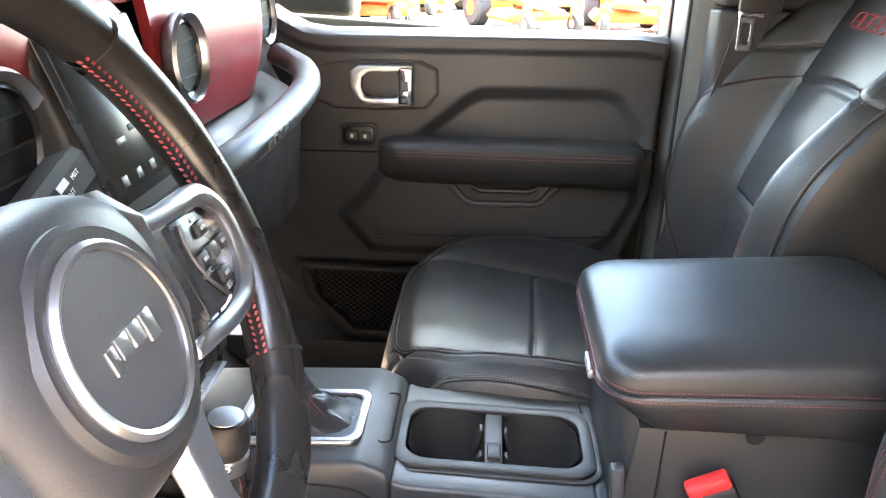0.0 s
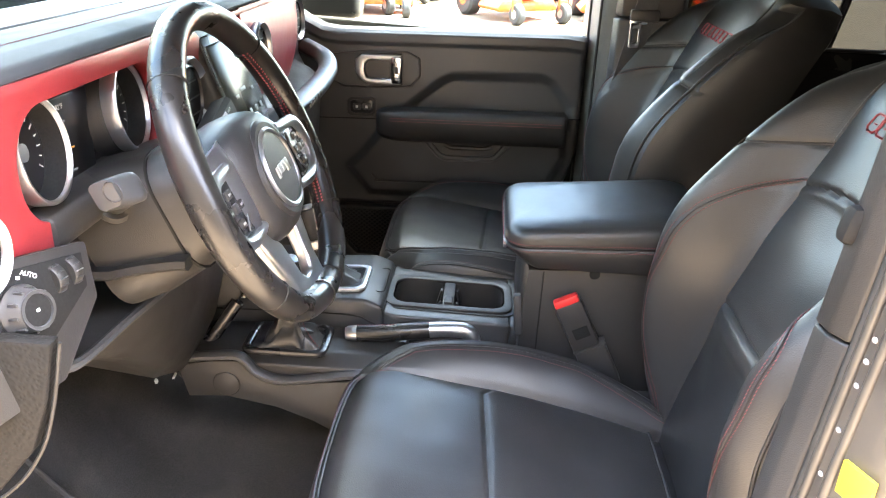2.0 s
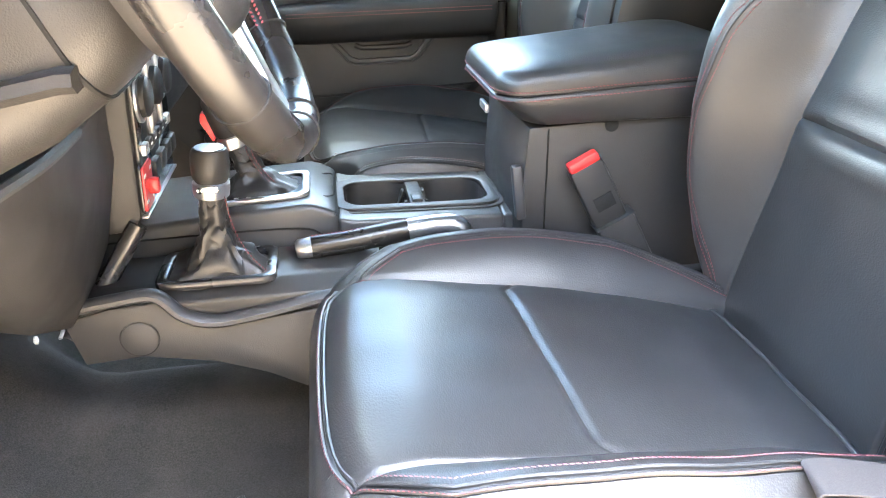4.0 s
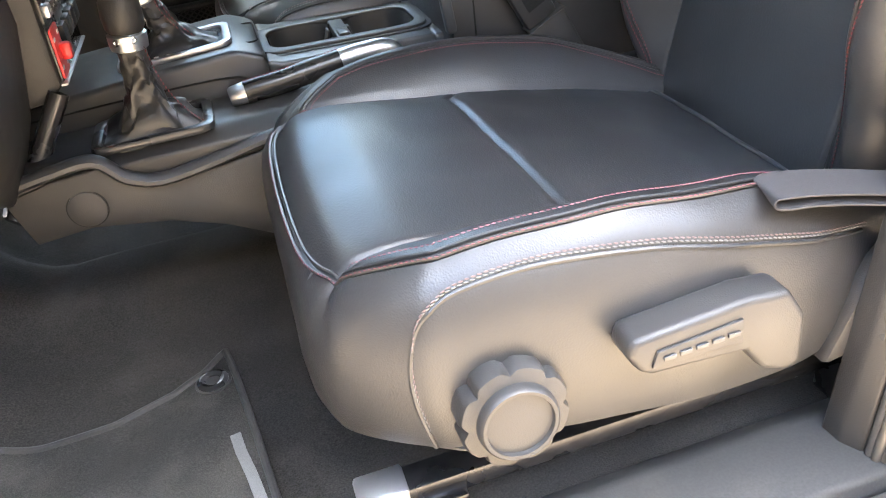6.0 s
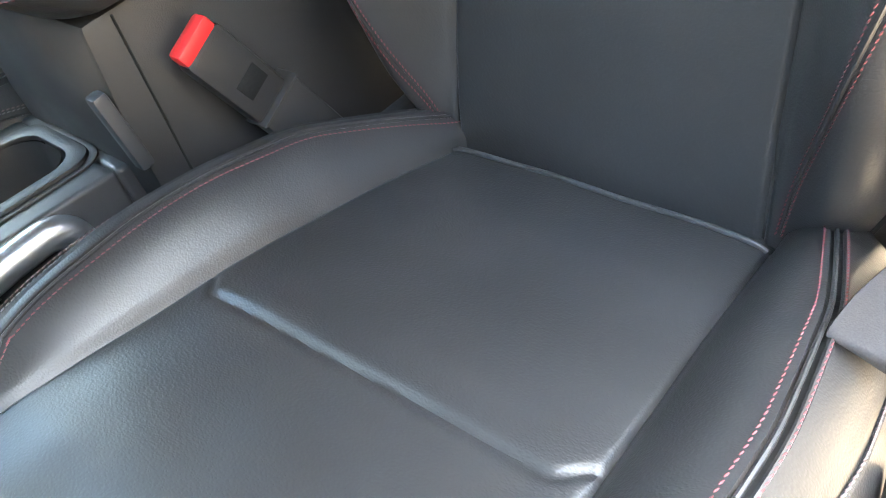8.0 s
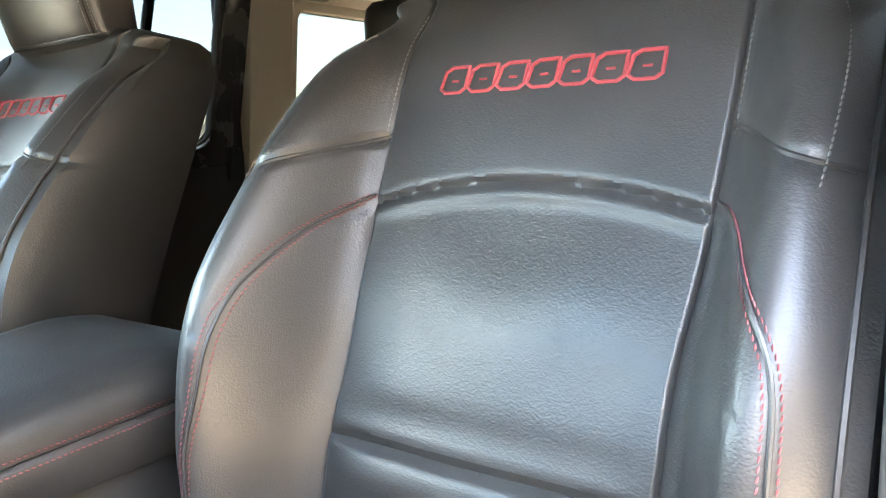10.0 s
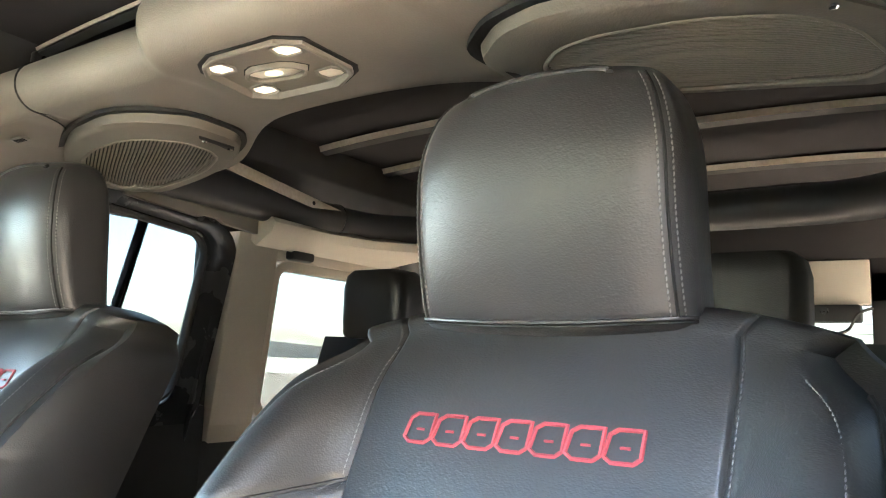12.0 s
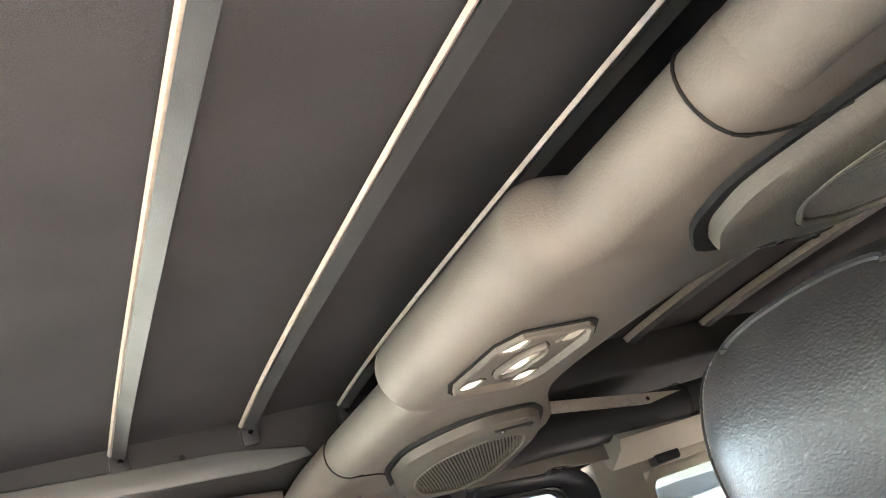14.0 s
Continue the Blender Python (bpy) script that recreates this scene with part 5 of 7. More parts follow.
# instrument cluster
part("cluster_shelf", prism([(-0.745, 0.738), (-0.702, 0.742), (-0.696, 0.752), (-0.697, 0.772), (-0.702, 0.779), (-0.745, 0.783)], -0.585, -0.262, "y", 0.004), PLASTIC, dash, "black shelf under the dials")
part("cluster_backing", prism([(-0.630, 0.750), (-0.235, 0.750), (-0.235, 0.885), (-0.30, 0.892), (-0.58, 0.892), (-0.630, 0.880)], -0.750, -0.742, "x", 0.003), PLASTIC, dash)
for gy in (-0.370, -0.563):
    gm = turn_to((-0.735, gy, 0.836), (1, 0.11, 0.14))
    ring = part("gauge_bezel", lathe([(0.0522, 0.010), (0.0528, 0.012), (0.0530, 0.0245), (0.0520, 0.0275), (0.0500, 0.0280), (0.0486, 0.0262), (0.0478, 0.0230)], gm, 48, False), SATIN, dash, "silver gauge ring")
    part("gauge_cup", lathe([(0.0480, 0.0240), (0.0470, 0.010), (0.0462, 0.002), (0.0460, 0.0)], gm, 48, False), BLACK_HOLE, ring)
    part("gauge_barrel", lathe([(0.0560, -0.014), (0.0535, 0.0), (0.0518, 0.011)], gm, 48, False), PLASTIC, ring)
    gm = gm @ pose(0, 0, -0.0005)
    part("gauge_face", lathe([(0.046, 0.0), (0.046, 0.0015), (0.0001, 0.0015)], gm, 48), DIAL, ring)
    for k in range(17):
        a = radians(-125 + 250 * k / 16)
        part("tick", box((0, 0, 0), (0.0012, 0.0075 if k % 2 == 0 else 0.0045, 0.0005), 0, gm @ pose(0.0385 * math.sin(a), 0.0385 * math.cos(a), 0.002, 0, 0, -math.degrees(a))), WHITE_MARK, ring)
    if gy < -0.5:
        part("dial_arc", tube([gm @ Vector((0.030 * math.cos(radians(d)) - 0.004, 0.034 * math.sin(radians(d)), 0.003)) for d in range(95, 250, 10)], 0.0022, 6), PRINT_GREY, ring, "pale curved readout")
    part("needle", box((0, 0, 0), (0.0016, 0.036, 0.001), 0.0004, gm @ pose(-0.012, -0.012, 0.0035, 0, 0, -45)), WHITE_MARK if gy > -0.5 else RED_PLASTIC, ring)
    part("hub", lathe([(0.009, 0), (0.009, 0.006), (0.0001, 0.008)], gm, 24), SATIN, ring)
part("print_text", words("92°F", 0.008, turn_to((-0.7355, -0.480, 0.862), (1, 0, 0))), WHITE_MARK, dash, "", False)
part("cluster_display", box((-0.738, -0.462, 0.826), (0.004, 0.088, 0.094), 0.002), DIAL, dash, "dark centre display")
for i, (w, z, mt) in enumerate(((0.010, 0.846, PRINT_GREY), (0.014, 0.815, AMBER_MARK), (0.011, 0.801, AMBER_MARK), (0.014, 0.790, PRINT_GREY))):
    part("readout_bar", box((-0.7355, -0.478 + 0.010 * (i % 2), z), (0.001, w, 0.0022), 0), mt, dash)


def vent(y, z, x, r, lab):
    vm = turn_to((x, y, z), (1, 0, 0.05))
    v = part("air_vent", lathe([(r * 0.86, -0.006), (r * 1.04, 0.0), (r * 1.06, 0.010), (r, 0.014), (r * 0.93, 0.010), (r * 0.86, -0.004)], vm, 44), SATIN, dash, lab)
    part("vent_ball", lathe([(r * 0.88, 0.004), (r * 0.84, -0.012), (r * 0.5, -0.030), (0.0001, -0.034)], vm, 32), BLACK_HOLE, v)
    part("vent_ring", lathe([(r * 0.80, -0.004), (r * 0.88, 0.006), (r * 0.80, 0.008), (r * 0.74, 0.0)], vm, 32), PLASTIC_GLOSS, v)
    for k in (-0.42, 0.0, 0.42):
        hw = r * math.sqrt(max(0.74 ** 2 - k * k, 0.05))
        part("vent_slat", box((0, 0, 0), (2 * hw, 0.0035, 0.016), 0.0012, vm @ pose(0, k * r, -0.003, 25, 0, 0)), PLASTIC, v)
    return v


vent(-0.704, 0.792, -0.702, 0.036, "round vent with a silver ring")
vent(-0.222, 0.818, -0.700, 0.053, "round vent with a silver ring")
vent(0.100, 0.834, -0.692, 0.046, "round vent with a silver ring")
vent(0.545, 0.835, -0.735, 0.046, "round vent with a silver ring")
# centre screen
def tilted(bm):
    """The screen leans back and stands a little towards the driver."""
    for v in bm.verts:
        v.co.x -= 0.36 * (v.co.z - 0.78)
        v.co.y = -0.088 + (v.co.y + 0.05) * 0.82
    return bm


scr = part("screen_housing", tilted(prism([(-0.150, 0.735), (0.045, 0.735), (0.062, 0.760), (0.055, 0.890), (0.030, 0.908), (-0.135, 0.908), (-0.155, 0.890), (-0.165, 0.76)], -0.72, -0.660, "x", 0.008, 3)), PLASTIC_GREY, dash, "dark grey screen housing")
part("screen_bezel", tilted(box((-0.6585, -0.050, 0.822), (0.004, 0.196, 0.136), 0.0018)), PLASTIC_GLOSS, scr)
part("screen_glass", tilted(box((-0.6575, -0.050, 0.820), (0.006, 0.172, 0.116), 0.0025)), SCREEN, scr, "glossy touch screen")
for i in range(5):
    part("screen_icon", tilted(box((-0.6542, -0.115 + i * 0.032, 0.772), (0.001, 0.012, 0.008), 0.0003)), DIAL if i % 2 else PLASTIC_GREY, scr)
for y, z, w in ((-0.09, 0.80, 0.02), (-0.05, 0.806, 0.03), (0.0, 0.80, 0.014)):
    part("screen_icon", tilted(box((-0.6542, y, z), (0.001, w, 0.005), 0.0003)), DIAL, scr)
# shelf under the screen and passenger grab bar
part("shelf", prism([(-0.75, 0.728), (-0.655, 0.730), (-0.640, 0.722), (-0.645, 0.70), (-0.70, 0.66), (-0.75, 0.66)], -0.17, 0.12, "y", 0.006), PLASTIC_GREY, dash)
gb = part("grab_bar", tube(spline([(-0.655, -0.02, 0.722), (-0.632, 0.05, 0.735), (-0.622, 0.15, 0.742), (-0.620, 0.28, 0.748), (-0.630, 0.40, 0.752), (-0.66, 0.50, 0.760), (-0.71, 0.54, 0.775)], 8), 0.021, 14, flat=0.85), PLASTIC_GREY, dash, "dark grey passenger grab bar")
for i in range(8):
    part("embossed_bar", box((-0.6005, 0.10 + i * 0.022, 0.742 + i * 0.0008), (0.002, 0.012, 0.009), 0.0006), PLASTIC_GREY, gb)
part("glovebox", prism([(-0.76, 0.74), (-0.71, 0.715), (-0.685, 0.69), (-0.70, 0.50), (-0.76, 0.46)], 0.135, 0.60, "y", 0.008), PLASTIC, dash, "black glovebox")
# start button
sb = turn_to((-0.640, 0.010, 0.690), (1, -0.25, 0.2))
st = part("start_button", lathe([(0.020, -0.02), (0.020, 0.004), (0.0175, 0.007), (0.0165, 0.004), (0.0001, 0.004)], sb, 32), PLASTIC_GLOSS, dash)
part("button_ring", lathe([(0.0175, 0.0055), (0.0175, 0.008), (0.0150, 0.008), (0.0150, 0.0055)], sb, 32), SATIN, st)
# climate stack
stack = part("climate_console", prism([(-0.75, 0.70), (-0.672, 0.695), (-0.684, 0.452), (-0.705, 0.436), (-0.76, 0.43)], -0.108, 0.112, "y", 0.006), PLASTIC, dash, "black climate stack")
sm = turn_to((-0.6775, 0.002, 0.580), (1, 0, -0.05))
part("climate_panel", plate(rounded(0.206, 0.128, 0.010), sm, 0.004, 0.001), PLASTIC_GLOSS, stack)
for x in (-0.066, 0.0, 0.066):
    part("climate_dial", lathe([(0.024, 0.003), (0.024, 0.014), (0.020, 0.017), (0.0001, 0.017)], sm @ pose(x, 0.012, 0), 28), PLASTIC, stack)
    part("dial_ring", lathe([(0.031, 0.003), (0.031, 0.007), (0.026, 0.008), (0.025, 0.003)], sm @ pose(x, 0.012, 0), 32), SATIN, stack)
for x in (-0.034, -0.026, 0.030, 0.038):
    part("trim_bar", box((0, 0, 0), (0.0045, 0.100, 0.006), 0.0015, sm @ pose(x, 0.008, 0.006)), SATIN, stack)
for x in (-0.080, -0.055, -0.030, -0.005, 0.02, 0.045, 0.07):
    part("climate_button", box((0, 0, 0), (0.020, 0.014, 0.008), 0.002, sm @ pose(x, -0.048, 0.006)), SATIN if x in (-0.080, 0.07) else PLASTIC, stack)
    part("print_bar", box((0, 0, 0), (0.008, 0.002, 0.0006), 0, sm @ pose(x, -0.048, 0.0104)), WHITE_MARK, stack)
sm2 = turn_to((-0.6825, 0.002, 0.486), (1, 0, -0.05))
part("switch_panel", plate(rounded(0.206, 0.062, 0.006), sm2, 0.003, 0.001), PLASTIC_GLOSS, stack)
part("red_switch_plate", plate(rounded(0.048, 0.056, 0.004), sm2 @ pose(-0.077, 0, 0.003), 0.003, 0.001), RED_PLASTIC, stack, "red switch plate")
part("red_toggle", box((0, 0, 0), (0.014, 0.020, 0.014), 0.004, sm2 @ pose(-0.074, -0.002, 0.011)), RED_PLASTIC, stack)
for bx, by in ((-0.094, 0.016), (-0.062, 0.018), (-0.094, -0.016), (-0.060, -0.018)):
    part("print_bar", box((0, 0, 0), (0.009, 0.004, 0.0006), 0, sm2 @ pose(bx, by, 0.0063)), WHITE_MARK, stack)
for x in (-0.030, 0.01, 0.05, 0.085):
    part("rocker", box((0, 0, 0), (0.030, 0.024, 0.010), 0.003, sm2 @ pose(x, 0.008, 0.006)), PLASTIC, stack)
part("stack_edge", box((-0.681, 0.002, 0.4535), (0.008, 0.214, 0.003), 0.001), SATIN, stack)
# lower left: light switch pod, knee panel and speaker grille
pod = part("switch_pod", prism([(-0.745, 0.66), (-0.745, 0.745), (-0.570, 0.745), (-0.560, 0.735), (-0.570, 0.685), (-0.615, 0.650), (-0.73, 0.640)], -0.74, -0.690, "x", 0.010, 3), PLASTIC, dash, "black light switch pod")
hm = turn_to((-0.688, -0.669, 0.733), (1, -0.25, 0.25))
part("pod_bezel", plate([(-0.070, -0.085), (0.012, -0.085), (0.080, -0.030), (0.088, 0.026), (0.010, 0.040), (-0.070, 0.036)], hm @ pose(0, 0, -0.006), 0.008, 0.004), PLASTIC, pod, "grey surround of the light switch")
part("pod_plate", plate([(-0.050, -0.040), (0.004, -0.048), (0.070, -0.014), (0.076, 0.018), (0.0, 0.032), (-0.050, 0.026)], hm @ pose(0, 0, 0.0005), 0.003, 0.001), BLACK_HOLE, pod)
KM = hm @ pose(-0.008, -0.004, 0.0) @ Matrix.Scale(0.86, 4)
kn = part("light_knob", lathe([(0.027, 0.003), (0.0275, 0.008), (0.0235, 0.012), (0.0215, 0.026), (0.0190, 0.0285), (0.0170, 0.0265), (0.0001, 0.0265)], KM, 40), PLASTIC_GREY, pod, "round headlamp switch")
for k in range(10):
    a = 2 * math.pi * k / 10
    part("knob_grip", box((0, 0, 0), (0.004, 0.004, 0.013), 0.0015, KM @ pose(0.0222 * math.cos(a), 0.0222 * math.sin(a), 0.0185, 0, 0, math.degrees(a))), PLASTIC_GREY, kn)
part("knob_face", lathe([(0.0165, 0.0262), (0.0165, 0.0272), (0.0001, 0.0275)], KM, 32), BLACK_HOLE, kn)
part("knob_ring", lathe([(0.0205, 0.0265), (0.0205, 0.0295), (0.0172, 0.0295), (0.0172, 0.0265)], KM, 36), PLASTIC_GREY, kn)
part("print_bar", box((0, 0, 0), (0.004, 0.003, 0.0008), 0, KM @ pose(0, 0, 0.0277)), WHITE_MARK, kn)
for i in range(4):
    a = radians(150 - 26 * i)
    part("print_bar", box((0, 0, 0), (0.0045, 0.0035, 0.0008), 0, KM @ pose(0.0335 * math.cos(a), 0.0335 * math.sin(a), 0.0042, 0, 0, math.degrees(a) - 90)), WHITE_MARK, pod)
part("print_text", words("AUTO", 0.0075, KM @ pose(0.024, 0.030, 0.0042, 0, 0, -36)), WHITE_MARK, pod, "", False)
for x in (0.040, 0.060):
    wheel_ = part("thumb_wheel", lathe([(0.0145, -0.0055), (0.0155, -0.004), (0.0155, 0.004), (0.0145, 0.0055)], hm @ pose(x, 0.006, -0.004, 0, 90, 0), 28), PLASTIC, pod)
    for k in range(14):
        a = 2 * math.pi * k / 14
        part("wheel_rib", box((0, 0, 0), (0.0014, 0.0012, 0.0085), 0.0004, hm @ pose(x, 0.006, -0.004, 0, 90, 0) @ pose(0.0157 * math.cos(a), 0.0157 * math.sin(a), 0, 0, 0, math.degrees(a))), SATIN if k % 7 == 0 else PLASTIC_GREY, wheel_)
knee = part("knee_panel", loft([[Vector(q) for q in r] for r in (
    [(-0.715, -0.57, 0.606), (-0.702, -0.46, 0.603), (-0.692, -0.36, 0.600), (-0.690, -0.25, 0.600), (-0.700, -0.11, 0.60), (-0.80, -0.11, 0.60), (-0.80, -0.57, 0.606)],
    [(-0.735, -0.51, 0.585), (-0.712, -0.46, 0.582), (-0.698, -0.36, 0.578), (-0.694, -0.25, 0.575), (-0.702, -0.11, 0.57), (-0.82, -0.11, 0.57), (-0.82, -0.51, 0.585)],
    [(-0.745, -0.47, 0.55), (-0.722, -0.44, 0.545), (-0.700, -0.37, 0.54), (-0.695, -0.26, 0.535), (-0.702, -0.11, 0.53), (-0.82, -0.11, 0.53), (-0.82, -0.47, 0.55)],
    [(-0.770, -0.415, 0.520), (-0.752, -0.385, 0.50), (-0.732, -0.34, 0.46), (-0.722, -0.25, 0.43), (-0.725, -0.12, 0.43), (-0.86, -0.12, 0.44), (-0.86, -0.415, 0.520)],
    [(-0.80, -0.390, 0.498), (-0.785, -0.355, 0.472), (-0.765, -0.29, 0.405), (-0.760, -0.20, 0.362), (-0.765, -0.13, 0.345), (-0.90, -0.13, 0.36), (-0.90, -0.390, 0.498)])]), PLASTIC, dash, "dark knee panel", True, 60)
part("bright_clip", box((-0.763, -0.286, 0.397), (0.004, 0.006, 0.007), 0.001, pose(0, 0, 0, 20, 0, 0)), PRINT_GREY, knee, "chipped white clip")
part("bright_clip", box((-0.760, -0.228, 0.370), (0.004, 0.014, 0.003), 0.001, pose(0, 0, 0, 12, 0, 0)), PRINT_GREY, knee, "chipped white clip")
part("tray_lip", tube(spline([(-0.735, -0.60, 0.640), (-0.722, -0.585, 0.612), (-0.708, -0.56, 0.606), (-0.700, -0.46, 0.604), (-0.690, -0.36, 0.602), (-0.690, -0.26, 0.602)], 6), 0.006, 8), PLASTIC_GREY, dash)
end = part("end_grille", prism([(-0.640, 0.722), (-0.655, 0.660), (-0.675, 0.609), (-0.715, 0.560), (-0.80, 0.50), (-0.95, 0.48), (-0.95, 0.722)], -0.716, -0.700, "y", 0.003), GRILLE, dash, "fine mesh speaker grille")
part("grille_rim", tube(spline([(-0.634, -0.712, 0.722), (-0.650, -0.712, 0.657), (-0.671, -0.712, 0.604), (-0.712, -0.712, 0.554), (-0.80, -0.712, 0.494)], 6), 0.0018, 8), PLASTIC, end)
part("knee_edge", tube(spline([(-0.690, -0.106, 0.446), (-0.715, -0.116, 0.41), (-0.745, -0.138, 0.365), (-0.775, -0.17, 0.330)], 8), 0.012, 10), PLASTIC_GLOSS, dash)

# steering column and stalks
COL = Vector((-0.548, -0.396, 0.787))
AX = Vector((0.913, 0, 0.407)).normalized()
WM = turn_to(COL, AX)
col = thing("steering_column", "black plastic steering column shroud with stalks", "steering column", tuple(COL - AX * 0.1))
rings = []
for h, w, hgt, dz in ((-0.200, 0.088, 0.085, -0.010), (-0.150, 0.088, 0.082, -0.012), (-0.100, 0.084, 0.074, -0.010), (-0.062, 0.076, 0.064, -0.006), (-0.050, 0.066, 0.056, -0.004)):
    rings.append([WM @ Vector((x, y + dz, h)) for x, y in rounded(2 * w, 2 * hgt, 0.045, 6)])
part("shroud", loft(rings), PLASTIC, col)
part("shroud_gap", loft([[WM @ Vector((x, y - 0.010, h)) for x, y in rounded(0.1695, 0.149, 0.045, 6)] for h in (-0.0985, -0.0955)]), BLACK_HOLE, col)
stalk = part("turn_stalk", tube([WM @ Vector(q) for q in ((-0.06, 0.026, -0.152), (-0.09, 0.031, -0.136), (-0.130, 0.042, -0.102), (-0.165, 0.050, -0.074))], [0.011, 0.0115, 0.0135, 0.0145], 14), PLASTIC, col)
# the cap's sky reflection is put into a lighter grey than the stalk
part("stalk_end", loft([[WM @ Vector((x, 0.051 + (-0.165 - x) * 0.22 + y * k, -0.070 + (-0.165 - x) * -0.15 + h * k)) for y, h in rounded(0.032, 0.029, 0.007, 4)] for x, k in ((-0.158, 0.80), (-0.163, 0.98), (-0.170, 1.0), (-0.192, 0.94), (-0.197, 0.86), (-0.198, 0.5))]), PLASTIC_GREY, stalk, "squared stalk end cap")
part("stalk_mark", tube([WM @ Vector((-0.1985, 0.0585 + 0.010 * math.cos(a), -0.065 + 0.009 * math.sin(a))) for a in [2 * math.pi * k / 20 for k in range(20)]], 0.0007, 5, closed=True), PLASTIC_GLOSS, stalk)
part("stalk_boot", lathe([(0.021, 0.0), (0.021, 0.006), (0.017, 0.010), (0.013, 0.008)], turn_to(WM @ Vector((-0.080, 0.029, -0.144)), WM.to_3x3() @ Vector((-1, 0.25, 0.75))), 24), RUBBER, col)
part("tilt_lever", loft([[Vector((x, y, z + dz)) for y, dz in ((-0.470, -0.008), (-0.488, -0.009), (-0.496, -0.003), (-0.494, 0.005), (-0.480, 0.008), (-0.470, 0.006))] for x, z in ((-0.76, 0.672), (-0.70, 0.676), (-0.665, 0.686), (-0.622, 0.694), (-0.612, 0.694))]), PLASTIC, col, "flat black tilt lever")
wiper = part("wiper_stalk", tube([WM @ Vector(q) for q in ((0.06, 0.010, -0.112), (0.10, 0.032, -0.100), (0.130, 0.041, -0.092), (0.158, 0.048, -0.088))], [0.010, 0.012, 0.013, 0.011], 14), PLASTIC, col)
part("stalk_block", loft([[WM @ Vector((x, 0.034 + 0.34 * (x - 0.10) + dy, -0.096 + 0.18 * (x - 0.10) + dz)) for dy, dz in ((-0.015, -0.012), (-0.015, 0.010), (-0.009, 0.0155), (0.009, 0.0155), (0.015, 0.010), (0.015, -0.012))] for x in (0.090, 0.094, 0.158, 0.166, 0.171)]), PLASTIC, wiper, "black stalk end")
SM = WM @ pose(0.132, 0.0449, -0.0744, 0, -10, 0) @ pose(0, 0, 0, 0, 0, 19)
for word, bx, by, sz in (("FRONT", 0.005, -0.002, 0.0054), ("WIPER", 0.005, -0.0085, 0.0054), ("MIST", 0.023, 0.004, 0.0046), ("OFF", -0.019, 0.006, 0.0046)):
    part("print_text", words(word, sz, SM @ pose(bx, by, 0.0016)), WHITE_MARK, wiper, "", False)
part("print_bar", box((0, 0, 0), (0.0022, 0.022, 0.0006), 0, SM @ pose(-0.008, -0.002, 0.0016)), WHITE_MARK, wiper)
part("print_bar", box((0, 0, 0), (0.012, 0.005, 0.0006), 0, SM @ pose(0.008, 0.006, 0.0016)), WHITE_MARK, wiper)

# ---- steering wheel ----
sw = thing("steering_wheel", "black leather steering wheel with silver spokes and red lacing", "steering wheel", tuple(COL))
R = 0.178
ring = []
for k in range(128):
    a = 2 * math.pi * k / 128
    low = 1 - 0.035 * math.exp(-((math.sin(a) + 1) / 0.10) ** 2)
    ring.append(Vector((R * math.cos(a), R * math.sin(a) * low, 0)))
rings = []
for i, p in enumerate(ring):
    rad = Vector((p.x, p.y, 0)).normalized()
    a = 2 * math.pi * i / 128
    fat = 1.0 + 0.10 * math.exp(-((math.cos(a) - 0.80) / 0.25) ** 2) + 0.10 * math.exp(-((math.cos(a) + 0.80) / 0.25) ** 2)
    rings.append([WM @ (p + rad * 0.0165 * fat * math.cos(b) + Vector((0, 0, 0.0185 * math.sin(b)))) for b in [2 * math.pi * j / 20 for j in range(20)]])
rings.append(rings[0])
bm = loft(rings, caps=False)
bmesh.ops.remove_doubles(bm, verts=bm.verts, dist=1e-6)
rim = part("rim", bm, LEATHER_RIM, sw)
for deg in (44, 136, 218, 322, 262, 278):
    a = radians(deg)
    c = Vector((R * math.cos(a), R * math.sin(a) * (1 - 0.035 * math.exp(-((math.sin(a) + 1) / 0.10) ** 2)), 0))
    d = c.normalized()
    part("rim_joint", tube([WM @ (c + d * 0.0172 * math.cos(b) + Vector((0, 0, 0.0192 * math.sin(b)))) for b in [2 * math.pi * j / 20 for j in range(20)]], 0.0012, 5, closed=True), BLACK_HOLE, rim)
for a0, a1 in ((-38, 46), (134, 218)):
    for off, lean in ((0.35, 0.8), (-0.35, -0.8)):
        ln, nr = [], []
        for k in range(120):
            a = radians(a0 + (a1 - a0) * k / 119)
            d = Vector((math.cos(a), math.sin(a), 0))
            b = math.pi - off * 0.45
            ln.append(WM @ (d * (R + 0.0178 * math.cos(b)) + Vector((0, 0, 0.0178 * math.sin(b)))))
            nr.append(WM.to_3x3() @ -d)
        part("lacing", stitches(ln, 0.0046, 0.0013, nr, lean), RED_LACE, rim, "dark red cross lacing")
# hub
HM = WM @ Matrix.Translation((-0.028, -0.003, 0.0))
outline = [(p.x, p.y) for p in spline([(0.082, 0.030, 0), (0.066, 0.056, 0), (0.034, 0.068, 0), (0.0, 0.070, 0), (-0.034, 0.068, 0), (-0.066, 0.056, 0), (-0.082, 0.030, 0), (-0.080, -0.006, 0), (-0.068, -0.046, 0), (-0.046, -0.074, 0), (0.0, -0.082, 0), (0.046, -0.074, 0), (0.068, -0.046, 0), (0.080, -0.006, 0)], 5, True)]
hub = [[HM @ Vector((x * k, y * k, h)) for x, y in outline] for k, h in ((0.90, -0.048), (0.99, -0.034), (1.0, -0.016), (0.985, -0.004), (0.95, 0.007), (0.88, 0.016), (0.76, 0.023), (0.60, 0.027), (0.30, 0.029))]
part("hub_pad", loft(hub), VINYL, sw, "soft black hub pad")
